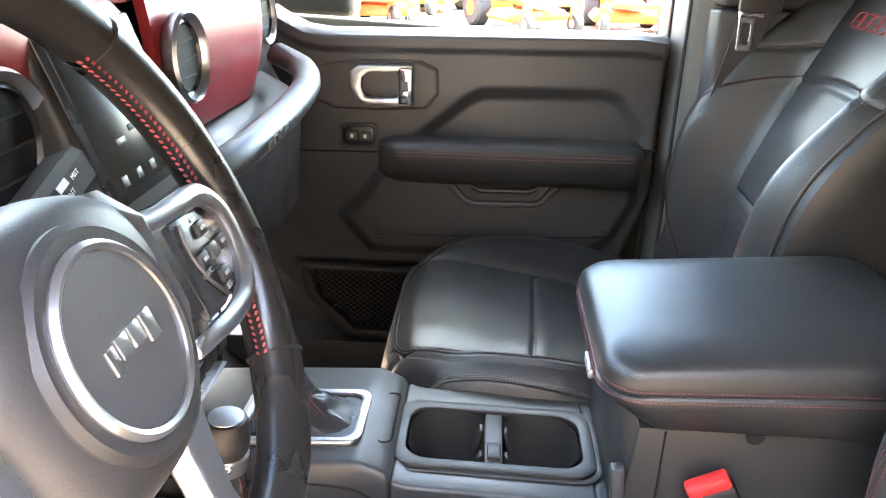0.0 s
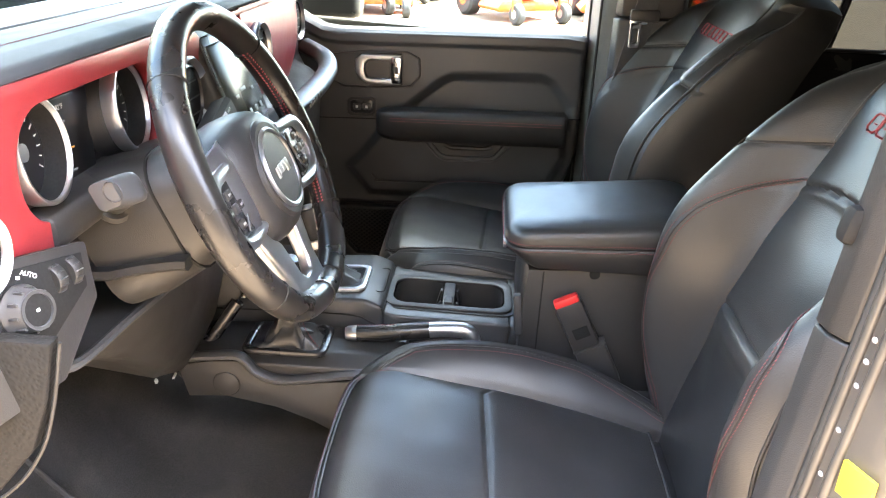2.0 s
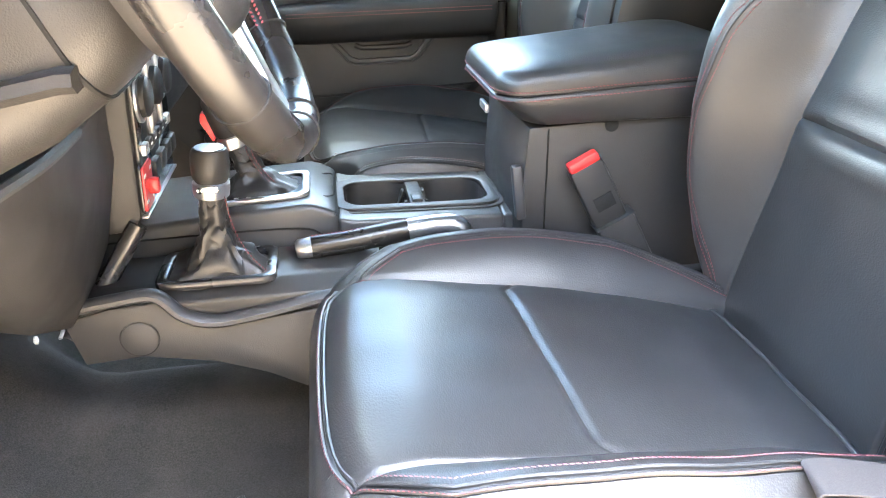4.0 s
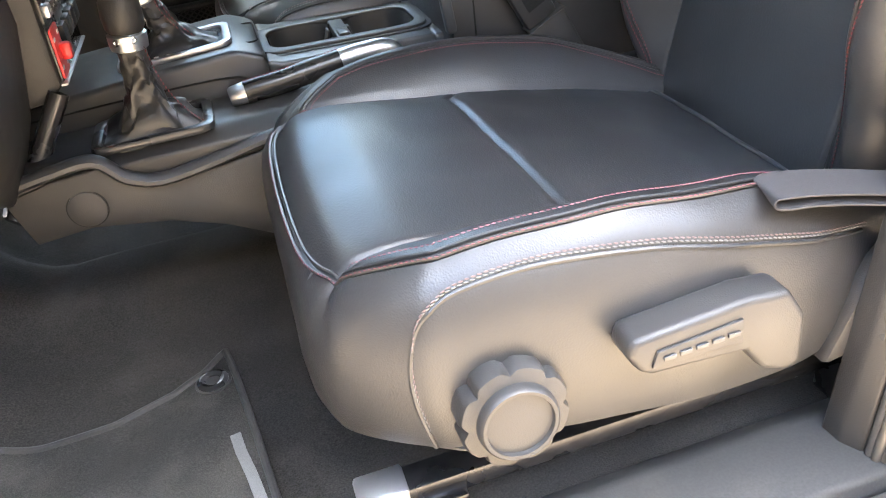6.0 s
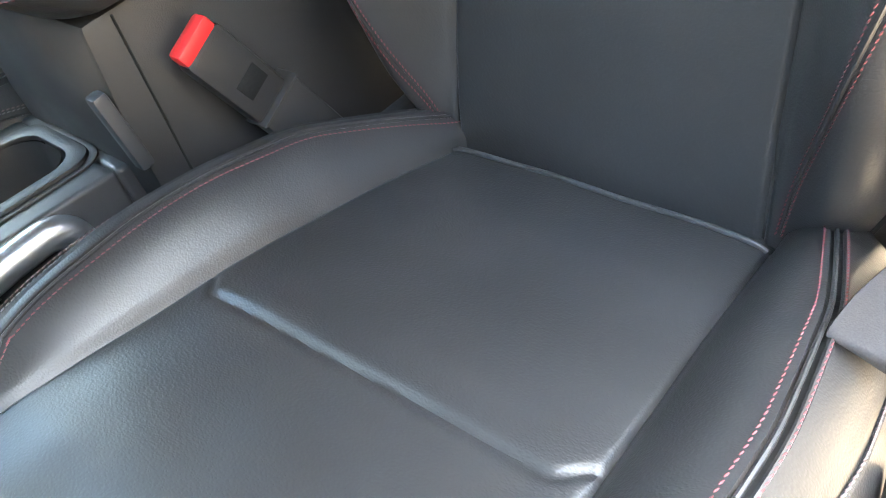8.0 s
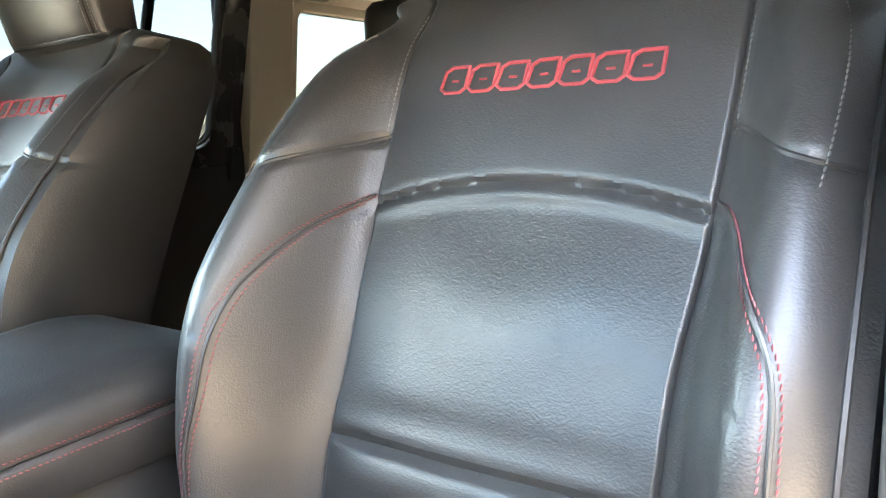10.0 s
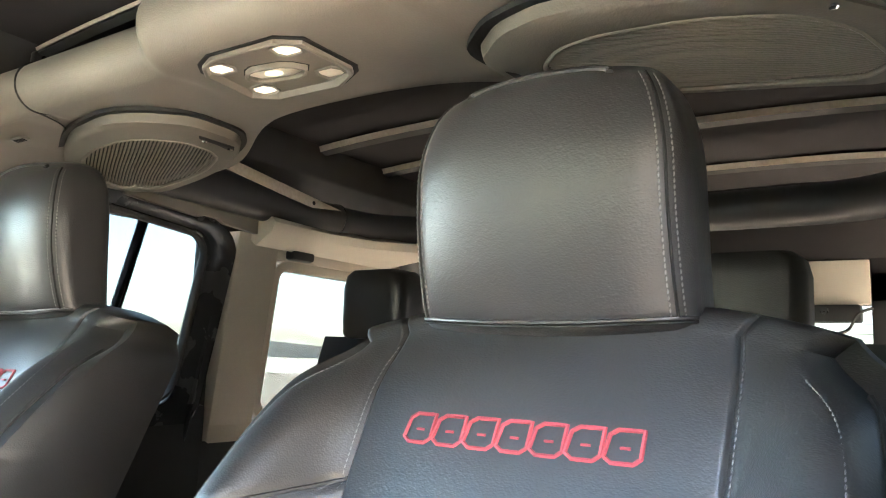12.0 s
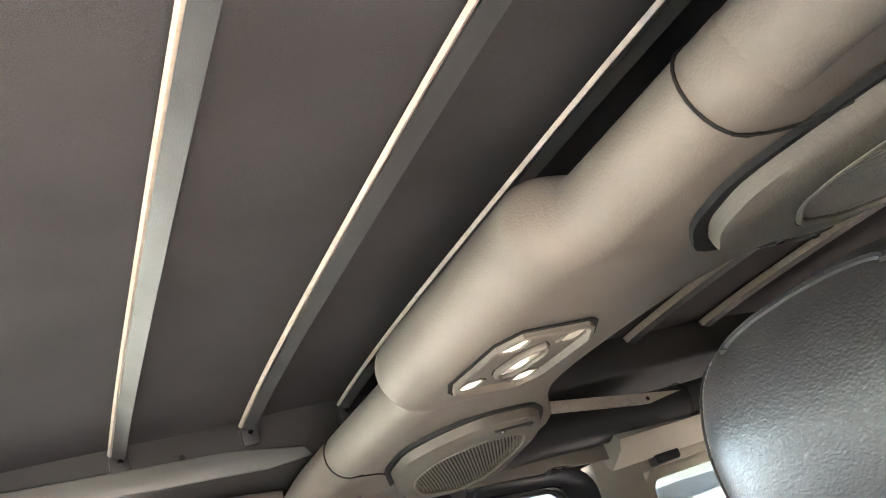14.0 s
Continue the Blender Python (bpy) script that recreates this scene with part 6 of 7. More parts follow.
EM = HM @ Matrix.Translation((0, -0.004, 0.0))
part("emblem_collar", lathe([(0.058, 0.016), (0.0575, 0.0255), (0.054, 0.0290), (0.049, 0.0285)], EM, 56), VINYL, sw)
part("emblem_ring", lathe([(0.0462, 0.020), (0.0476, 0.0300), (0.0450, 0.0325), (0.0425, 0.0315), (0.0415, 0.024)], EM, 56), SATIN, sw, "silver ring round the emblem")
part("emblem_plate", lathe([(0.0422, 0.024), (0.0420, 0.0300), (0.0001, 0.0305)], EM, 48), PLASTIC_GREY, sw)
for i, (x, w, hh) in enumerate(((-0.0190, 0.007, 0.013), (-0.0085, 0.010, 0.011), (0.0035, 0.010, 0.011), (0.0160, 0.010, 0.015))):
    part("emblem_block", box((0, 0, 0), (w, hh, 0.0022), 0.0009, EM @ pose(x, 0.0 - (0.002 if i in (0, 3) else 0), 0.0312)), SATIN, sw)
for s in (-1, 1):
    ext = 0.028 if s > 0 else -0.018       # the hub's arms reach the rim on both sides
    sp = part("spoke", loft([[HM @ Vector((s * x, y, h)) for x, y, h in q] for q in (
        [(0.066, 0.030, 0.006), (0.066, -0.034, 0.006), (0.066, -0.034, -0.018), (0.066, 0.030, -0.018)],
        [(0.110, 0.030, 0.006), (0.110, -0.038, 0.006), (0.110, -0.038, -0.014), (0.110, 0.030, -0.014)],
        [(0.142 + ext, 0.024, 0.004), (0.142 + ext, -0.042, 0.004), (0.142 + ext, -0.042, -0.012), (0.142 + ext, 0.024, -0.012)],
        [(0.170 + ext, 0.020, 0.001), (0.168 + ext, -0.046, 0.001), (0.168 + ext, -0.046, -0.010), (0.170 + ext, 0.020, -0.010)])]), PLASTIC_GLOSS, sw)
    btn = [(s * x, y) for x, y in ((0.072, 0.028), (0.096, 0.028), (0.126, 0.024), (0.140, 0.010), (0.137, -0.016), (0.122, -0.033), (0.096, -0.036), (0.072, -0.034))]
    PMX = HM @ Matrix.Translation((0.036 if s > 0 else 0, -0.012 if s > 0 else -0.004, -0.006))
    bow_ = spline([PMX @ Vector((s * x, y, h)) for x, y, h in ((0.040, 0.040, 0.010), (0.070, 0.036, 0.013), (0.100, 0.034, 0.0145), (0.130, 0.030, 0.0145), (0.146, 0.012, 0.0145), (0.143, -0.018, 0.0145), (0.126, -0.038, 0.0145), (0.098, -0.043, 0.0145), (0.068, -0.041, 0.013), (0.044, -0.040, 0.010))], 6)
    part("spoke_trim", tube(bow_, [0.0050 + 0.0035 * math.sin(math.pi * k / (len(bow_) - 1)) for k in range(len(bow_))], 10, up=tuple(WM.to_3x3() @ Vector((0, 0, 1))), flat=0.75), SATIN, sp, "silver frame round the buttons")
    part("button_pad", plate(btn, PMX @ pose(0, 0, 0.006), 0.007, 0.002), PLASTIC_GLOSS, sp)
    part("pad_ridge", tube(spline([PMX @ Vector((s * x, y, 0.0140)) for x, y in ((0.090, 0.024), (0.086, 0.006), (0.091, -0.014), (0.104, -0.032))], 5), 0.0014, 6), PLASTIC_GREY, sp)
    for bx, by in ((0.112, 0.013), (0.112, -0.020), (0.097, -0.003), (0.128, -0.003)):
        part("button", box((0, 0, 0), (0.013, 0.010, 0.004), 0.0018, PMX @ pose(s * bx, by, 0.0140)), PLASTIC, sp)
        part("print_bar", box((0, 0, 0), (0.006, 0.0022, 0.0006), 0, PMX @ pose(s * bx, by, 0.0163)), PRINT_GREY, sp)
    if s > 0:
        for word, bx, by in (("SET+", 0.112, 0.0205), ("CANC", 0.094, -0.012), ("RES", 0.131, 0.006), ("SET-", 0.112, -0.0285)):
            part("print_text", words(word, 0.0052, PMX @ pose(bx, by, 0.0138)), PRINT_GREY, sp, "", False)
    part("button", box((0, 0, 0), (0.011, 0.011, 0.005), 0.002, PMX @ pose(s * 0.112, -0.003, 0.0147)), PLASTIC_GREY, sp)
    # silver cheek between the pad and the button frame
    part("spoke_cheek", loft([[HM @ Vector((s * x, y, h)) for x, y, h in q] for q in (
        [(0.056, 0.058, 0.000), (0.078, 0.054, 0.004), (0.100, 0.046, -0.006), (0.098, 0.040, -0.016), (0.056, 0.050, -0.016)],
        [(0.060, 0.034, 0.000), (0.084, 0.032, 0.016), (0.108, 0.028, 0.002), (0.106, 0.026, -0.014), (0.060, 0.028, -0.014)],
        [(0.058, -0.022, 0.000), (0.081, -0.022, 0.016), (0.104, -0.018, 0.002), (0.102, -0.020, -0.014), (0.058, -0.022, -0.014)],
        [(0.044, -0.058, -0.002), (0.072, -0.058, 0.006), (0.098, -0.052, -0.004), (0.094, -0.054, -0.016), (0.044, -0.060, -0.016)])]), SATIN, sp, "silver cheek beside the pad", True, 60)
U = [(-0.088, -0.040), (-0.070, -0.084), (-0.052, -0.122), (-0.036, -0.168), (0.052, -0.168), (0.050, -0.122), (0.062, -0.084), (0.084, -0.040), (0.056, -0.052), (0.030, -0.080), (0.026, -0.122), (0.018, -0.136), (-0.006, -0.136), (-0.018, -0.124), (-0.030, -0.080), (-0.056, -0.052)]
part("lower_spoke", plate(U, HM @ pose(0, 0, -0.016), 0.018, 0.005, 3), SATIN, sw, "silver forked lower spoke", True, 30)

# ---- passenger door ----
DY = 0.688
door = thing("passenger_door", "closed black door trim with armrest and silver handle", "car door", (-0.38, 0.72, 0.20))
def poly_depth(x, z, poly):
    """Distance inside a polygon, negative outside."""
    best, inside = 9.0, False
    n_ = len(poly)
    for i in range(n_):
        (ax, az), (bx, bz_) = poly[i], poly[(i + 1) % n_]
        dx, dz = bx - ax, bz_ - az
        t = min(max(((x - ax) * dx + (z - az) * dz) / (dx * dx + dz * dz), 0), 1)
        best = min(best, math.hypot(x - ax - t * dx, z - az - t * dz))
        if (az > z) != (bz_ > z) and x < (bx - ax) * (z - az) / (bz_ - az) + ax:
            inside = not inside
    return best if inside else -best


INSET = [(-0.560, 0.560), (-0.405, 0.688), (-0.375, 0.702), (-0.150, 0.708), (-0.118, 0.695), (-0.066, 0.63), (-0.066, 0.56)]
BULGE = [(-0.640, 0.450), (-0.60, 0.490), (-0.55, 0.555), (-0.085, 0.560), (-0.078, 0.50), (-0.115, 0.425), (-0.165, 0.385), (-0.580, 0.378)]
POCKET = [(-0.735, 0.350), (-0.100, 0.350), (-0.11, 0.19), (-0.54, 0.172), (-0.64, 0.176), (-0.722, 0.28)]


def trim_at(u, v):
    right = interp(v, [0, 0.25, 0.45, 0.55, 1.0], [-0.12, -0.105, -0.062, -0.046, -0.046])
    x = -0.80 + (right + 0.80) * u
    top = interp(x, [-0.80, -0.76, -0.735, -0.70, -0.66, -0.10, -0.046], [0.82, 0.835, 0.820, 0.803, 0.798, 0.807, 0.800])
    bot = interp(x, [-0.80, -0.74, -0.64, -0.54, -0.10], [0.36, 0.29, 0.170, 0.165, 0.17])
    z = bot + (top - bot) * v
    y = 0.0
    y += 0.014 * smooth((poly_depth(x, z, INSET) + 0.006) / 0.030)
    y -= 0.018 * smooth((poly_depth(x, z, BULGE) + 0.010) / 0.026)
    y += 0.010 * smooth((poly_depth(x, z, POCKET) + 0.004) / 0.012)
    y -= 0.006 * smooth((z - (top - 0.040)) / 0.012)
    y += 0.016 * smooth(1 - (top - z) / 0.010) + 0.016 * smooth(1 - (right - x) / 0.010)
    return Vector((x, DY + y, z))


bm = grid(trim_at, 190, 160)
geo = bmesh.ops.extrude_face_region(bm, geom=bm.faces[:])
bmesh.ops.translate(bm, verts=[v for v in geo["geom"] if isinstance(v, bmesh.types.BMVert)], vec=(0, 0.045, 0))
part("trim_panel", bm, PLASTIC_GREY, door, "dark grey door trim panel")
part("door_skin", prism([(-0.88, 0.16), (-0.05, 0.16), (-0.04, 0.79), (-0.88, 0.82)], DY + 0.06, DY + 0.10, "y", 0.004), PAINT, door)
part("panel_joint", tube([(-0.76, DY - 0.0005, 0.572), (-0.555, DY - 0.0005, 0.576)], 0.0016, 6), BLACK_HOLE, door)
part("panel_joint", tube([(-0.075, DY - 0.0005, 0.600), (-0.045, DY - 0.0005, 0.601)], 0.0016, 6), BLACK_HOLE, door)
# handle bezel
bz = [(-0.690, 0.675), (-0.690, 0.722), (-0.672, 0.738), (-0.610, 0.748), (-0.488, 0.750), (-0.456, 0.735), (-0.453, 0.690), (-0.475, 0.662), (-0.560, 0.655), (-0.650, 0.655)]
inn = [(-0.571 + (x + 0.571) * 0.955, 0.702 + (z - 0.702) * 0.90) for x, z in bz]
dm = Matrix(((1, 0, 0, 0), (0, 0, -1, DY + 0.002), (0, 1, 0, 0), (0, 0, 0, 1)))
bezel = part("handle_bezel", frame_plate(bz, inn, dm, 0.007, 0.002), PLASTIC, door, "black handle bezel")
part("bezel_floor", plate(inn, dm, 0.0015, 0), PLASTIC_GLOSS, bezel)
hd = [(-0.605, 0.678), (-0.618, 0.700), (-0.616, 0.728), (-0.600, 0.740), (-0.500, 0.742), (-0.500, 0.668), (-0.585, 0.668)]
hi = [(-0.588, 0.684), (-0.594, 0.700), (-0.592, 0.718), (-0.580, 0.727), (-0.528, 0.728), (-0.528, 0.682), (-0.576, 0.681)]
handle = part("pull_handle", frame_plate(hd, hi, dm @ pose(0, 0, 0.004), 0.016, 0.005), SATIN, door, "satin silver door handle")
part("handle_grip", box((-0.513, DY - 0.017, 0.705), (0.026, 0.012, 0.066), 0.004), CHROME, handle)
part("lock_mark", box((-0.513, DY - 0.0235, 0.705), (0.010, 0.001, 0.018), 0.0003), PLASTIC_GREY, handle)
# lock switch
lk = [(-0.640, 0.588), (-0.640, 0.622), (-0.630, 0.630), (-0.575, 0.632), (-0.566, 0.624), (-0.566, 0.592), (-0.574, 0.583), (-0.630, 0.581)]
li = [(-0.603 + (x + 0.603) * 0.80, 0.6065 + (z - 0.6065) * 0.70) for x, z in lk]
sw_ = part("lock_switch", frame_plate(lk, li, dm, 0.006, 0.002), PLASTIC, door, "black lock switch")
part("switch_face", plate(li, dm, 0.003, 0.001), PLASTIC_GLOSS, sw_)
for x in (-0.615, -0.590):
    part("switch_key", box((x, DY - 0.003, 0.6065), (0.020, 0.006, 0.016), 0.002), PLASTIC_GREY, sw_)
    part("print_bar", box((x, DY - 0.0062, 0.6065), (0.006, 0.0006, 0.007), 0), WHITE_MARK, sw_)
# armrest
arm = []
for xx, s in ((-0.560, 0.30), (-0.545, 0.70), (-0.52, 0.92), (-0.47, 1.0), (-0.30, 1.0), (-0.15, 1.0), (-0.100, 1.0), (-0.088, 0.97), (-0.084, 0.86)):
    ring = []
    zc = 0.580 + 0.010 * (xx + 0.5)
    for y, z in ((0.0, 0.032), (-0.030, 0.034), (-0.058, 0.033), (-0.068, 0.028), (-0.071, 0.018), (-0.069, -0.006), (-0.062, -0.030), (-0.050, -0.046), (-0.02, -0.052), (0.0, -0.052)):
        ring.append(Vector((xx, DY + y * (0.4 + 0.6 * s), zc + z * (0.55 + 0.45 * s))))
    arm.append(ring)
ar = part("armrest", loft(arm), PLASTIC, door, "padded black armrest", True, 60)
for dz in (0.008, 0.001):
    ln = [Vector((x, DY - 0.0722, 0.589 + dz + 0.010 * (x + 0.5))) for x in np.linspace(-0.52, -0.098, 80)]
    part("stitching", stitches(ln, 0.006, 0.0009, [Vector((0, -1, 0))] * 80, 0.1), RED_THREAD, ar, "dark red stitching")
# pull cup below the armrest
sc = [(-0.440, 0.535), (-0.402, 0.492), (-0.385, 0.484), (-0.265, 0.487), (-0.250, 0.494), (-0.215, 0.535)]
si = [(-0.425, 0.535), (-0.396, 0.502), (-0.380, 0.495), (-0.270, 0.497), (-0.258, 0.502), (-0.232, 0.535)]
dm2 = dm @ pose(0, 0, 0.017)
cup = part("pull_cup", frame_plate(sc, si, dm2, 0.014, 0.003), PLASTIC_GREY, door)
part("cup_edge", tube([dm2 @ Vector((x, z, 0.013)) for x, z in sc], 0.0028, 6), PLASTIC_GREY, cup)
part("cup_floor", plate(si, dm2, 0.002, 0), BLACK_HOLE, cup)
part("cup_lip", tube([(-0.385, DY - 0.024, 0.524), (-0.37, DY - 0.028, 0.518), (-0.28, DY - 0.028, 0.519), (-0.265, DY - 0.024, 0.525)], 0.006, 8), PLASTIC, cup)
part("bulge_line", tube(spline([(-0.575, DY - 0.018, 0.435), (-0.56, DY - 0.018, 0.420), (-0.53, DY - 0.018, 0.416), (-0.16, DY - 0.018, 0.428), (-0.13, DY - 0.017, 0.445)], 6), 0.003, 6), PLASTIC, door)
# pocket with a net
pocket = part("map_pocket", frame_plate([(-0.725, 0.345), (-0.13, 0.345), (-0.13, 0.19), (-0.54, 0.180), (-0.63, 0.185), (-0.715, 0.28)], [(-0.700, 0.333), (-0.15, 0.333), (-0.15, 0.212), (-0.535, 0.205), (-0.615, 0.207), (-0.690, 0.285)], dm @ pose(0, 0, -0.002), 0.030, 0.006), PLASTIC, door)
part("pocket_back", plate([(-0.700, 0.333), (-0.15, 0.333), (-0.15, 0.212), (-0.535, 0.205), (-0.615, 0.207), (-0.690, 0.285)], dm @ pose(0, 0, 0.001), 0.001, 0), BLACK_HOLE, pocket)
net = []
for i in range(46):
    x = -0.74 + i * 0.014
    for s in (-1, 1):
        pts = []
        for k in range(14):
            z = 0.335 - k * 0.010
            xx = x + s * k * 0.010 * 1.25
            lim = -0.690 - 0.0 if z > 0.285 else -0.690 + (0.285 - z) / 0.078 * 0.075
            if lim < xx < -0.15 and z > 0.208:
                pts.append((xx, DY - 0.026, z))
        if len(pts) > 1:
            net.append(tube(pts, 0.0016, 4))
part("pocket_net", merge(*net), WEBBING_GREY, pocket, "stretched elastic net")
# door mirror and window glass
glass = part("door_glass", prism([(-0.86, 0.80), (-0.05, 0.80), (-0.05, 1.18), (-0.62, 1.18)], DY + 0.028, DY + 0.032, "y", 0), GLASS, door, "clear door glass")
glass.visible_shadow = False
part("door_mirror", prism([(-0.86, 0.80), (-0.64, 0.80), (-0.63, 0.82), (-0.63, 0.98), (-0.66, 1.0), (-0.86, 1.0)], DY + 0.14, DY + 0.24, "y", 0.02, 3), PLASTIC, door, "black mirror housing")
part("window_post", tube([(-0.82, DY + 0.03, 0.80), (-0.60, DY + 0.03, 1.18)], 0.018, 8), PLASTIC, door)

# ---- passenger seat belt ----
sb_ = thing("seat_belt", "black seat belt with a metal tongue hanging on the pillar", "seat belt", (0.06, 0.60, 0.85))
strap = spline([(0.085, 0.585, 1.15), (0.075, 0.588, 0.98), (0.058, 0.590, 0.86), (0.020, 0.598, 0.66), (-0.015, 0.606, 0.46), (-0.04, 0.612, 0.28)], 8)
part("webbing", ribbon(strap, 0.052, 0.0018, (1, 0.15, 0.2)), WEBBING, sb_)
part("tongue_body", box((0.060, 0.580, 0.872), (0.068, 0.014, 0.026), 0.006, pose(0, 0, 0, 0, 0, 0)), PLASTIC, sb_)
part("tongue_plate", frame_plate(rounded(0.026, 0.056, 0.004), rounded(0.013, 0.030, 0.003), turn_to((0.042, 0.579, 0.828), (0.1, -1, 0.05)), 0.0025, 0.0006), CHROME, sb_, "chrome belt tongue")
part("tongue_neck", box((0.048, 0.581, 0.857), (0.040, 0.004, 0.010), 0.001), CHROME, sb_)
part("belt_slot", box((0.085, 0.592, 1.15), (0.07, 0.02, 0.04), 0.008), PLASTIC, sb_)

# driver's belt on the near pillar
db = thing("driver_belt", "black seat belt hanging beside the driver's pillar", "seat belt", (0.09, -0.66, 0.8))
part("webbing", ribbon(spline([(0.095, -0.640, 1.12), (0.085, -0.642, 0.90), (0.070, -0.645, 0.75), (0.045, -0.650, 0.55), (0.035, -0.655, 0.36)], 8), 0.048, 0.0018, (1, 0.3, 0.2)), WEBBING, db)
part("belt_guide", box((0.014, -0.646, 0.842), (0.020, 0.020, 0.034), 0.008, pose(0, 0, 0, 0, 10, 0)), BLACK_HOLE, db)


# open driver's door in front of the entry, unseen, added to shade the dash end
od = thing("unseen_driver_door", "unseen black driver's door, wide open, that shades the dash end", "car door", (-0.95, -0.78, 0.15))
om = Matrix.Translation((-0.95, -0.78, 0)) @ pose(0, 0, 0, 0, 0, 262)
part("door_panel", moved(prism([(0.0, 0.15), (0.90, 0.15), (0.95, 0.30), (0.95, 0.80), (0.0, 0.82)], -0.035, 0.035, "y", 0.012, 3), om), PLASTIC, od)
part("window_frame", moved(tube(spline([(0.05, 0, 0.80), (0.30, 0, 1.20), (0.40, 0, 1.24), (0.88, 0, 1.24), (0.94, 0, 1.18), (0.95, 0, 0.80)], 6), 0.022, 10), om), PLASTIC, od)

# ---- roof: canvas, bows, roll bar, speakers, lamp ----
def roof_z(x, y):
    return 1.420 - 0.022 * (abs(y) / 0.66) ** 3 - 0.04 * smooth((x - 1.2) / 0.7) - 0.02 * smooth((-0.5 - x) / 0.4)


bm = grid(lambda u, v: Vector((-0.84 + 2.70 * u, -0.68 + 1.36 * v, roof_z(-0.84 + 2.70 * u, -0.68 + 1.36 * v) + 0.004 * noise.noise(Vector((u * 14, v * 7, 1))))), 80, 40)
geo = bmesh.ops.extrude_face_region(bm, geom=bm.faces[:])
bmesh.ops.translate(bm, verts=[v for v in geo["geom"] if isinstance(v, bmesh.types.BMVert)], vec=(0, 0, 0.012))
piece("ceiling", bm, CANVAS, "dark grey canvas soft top seen from inside", "soft top", "structure")


def bow(x, wide=0.030, skew=0.0):
    ob = thing("roof_bow", "dark steel cross bow under the canvas", "roof bow", (x, 0, 1.38), group="roof bows")
    ys = np.linspace(-0.60, 0.60, 31)
    pts = [Vector((x - skew * y, y, roof_z(x, y) - 0.014)) for y in ys]
    part("bow_bar", ribbon(pts, wide, 0.014, (1, 0, -0.35)), PLASTIC, ob)
    # light caught along the bow's edge, put into a pale strip
    part("bow_edge", ribbon([p + Vector((-wide / 2 - 0.003, 0, 0.003)) for p in pts], 0.0055 if x < 0.6 else 0.014, 0.004, (0.45, 0, -1)), BOW_EDGE, ob, "rolled edge, coloured pale for the light it catches")
    for s in (-1, 1) if x < 0.6 else ():
        part("bow_foot", box((x - skew * s * 0.6, s * 0.605, roof_z(x, 0.6) - 0.03), (0.030, 0.016, 0.030), 0.004), PLASTIC, ob)
        part("bow_rivet", lathe([(0.004, 0), (0.004, 0.002), (0.0001, 0.003)], turn_to((x - skew * s * 0.6, s * 0.595, roof_z(x, 0.6) - 0.025), (0, -s, 0)), 10), DARK_METAL, ob)
    return ob


for x, w in ((-0.058, 0.020), (0.143, 0.020), (0.315, 0.015), (1.00, 0.020), (1.24, 0.020), (1.56, 0.020)):
    bow(x, w)

# side rails of the top
for s in (1, -1):
    rail = thing("roof_rail", "dark rail along the roof edge", "roof rail", (0.3, s * 0.62, 1.33), group="roof rails")
    part("rail_body", prism([(s * 0.606, 1.415), (s * 0.612, 1.325), (s * 0.655, 1.290), (s * 0.70, 1.25), (s * 0.745, 1.25), (s * 0.745, 1.42)], -0.82, 1.84, "x", 0.006), PLASTIC, rail)
    part("rail_strip", prism([(-0.76, 1.372), (-0.76, 1.402), (0.10, 1.355), (0.225, 1.335), (0.235, 1.318), (0.16, 1.313)], s * 0.598 - 0.003, s * 0.598 + 0.003, "y", 0.0015), PAINT_IN, rail, "pale metal strip")
    for x in (-0.30, 0.03):
        part("strip_rivet", lathe([(0.0045, 0), (0.0045, 0.0015), (0.0001, 0.002)], turn_to((x, s * 0.5945, 1.363), (0, -s, 0)), 10), BLACK_HOLE, rail)
    part("rear_strip", prism([(0.690, 1.284), (0.700, 1.308), (1.165, 1.243), (1.085, 1.229)], s * 0.598 - 0.003, s * 0.598 + 0.003, "y", 0.0015), BOW_EDGE, rail, "pale rear strip")
    part("strip_rivet", lathe([(0.0045, 0), (0.0045, 0.0015), (0.0001, 0.002)], turn_to((0.97, s * 0.5945, 1.257), (0, -s, 0)), 10), BLACK_HOLE, rail)

# roll bar with its sound bar cover
rb = thing("roll_bar", "padded roll bar with a moulded sound bar cover", "roll bar", (0.2, 0, 1.27))
BAR_Y = [0.0, 0.42, 0.50, 0.575, 0.635, 0.66]
BAR_X = [0.236, 0.236, 0.228, 0.205, 0.165, 0.14]
BAR_Z = [1.273, 1.273, 1.268, 1.248, 1.195, 1.12]
cross = spline([(interp(abs(y), BAR_Y, BAR_X), y, interp(abs(y), BAR_Y, BAR_Z)) for y in (0.66, 0.635, 0.575, 0.50, 0.42, 0.20, 0.0, -0.20, -0.42, -0.50, -0.575, -0.635, -0.66)], 10)
part("cross_bar", tube(cross, 0.0355, 24), TRIM_TAN, rb, "padded cross bar")
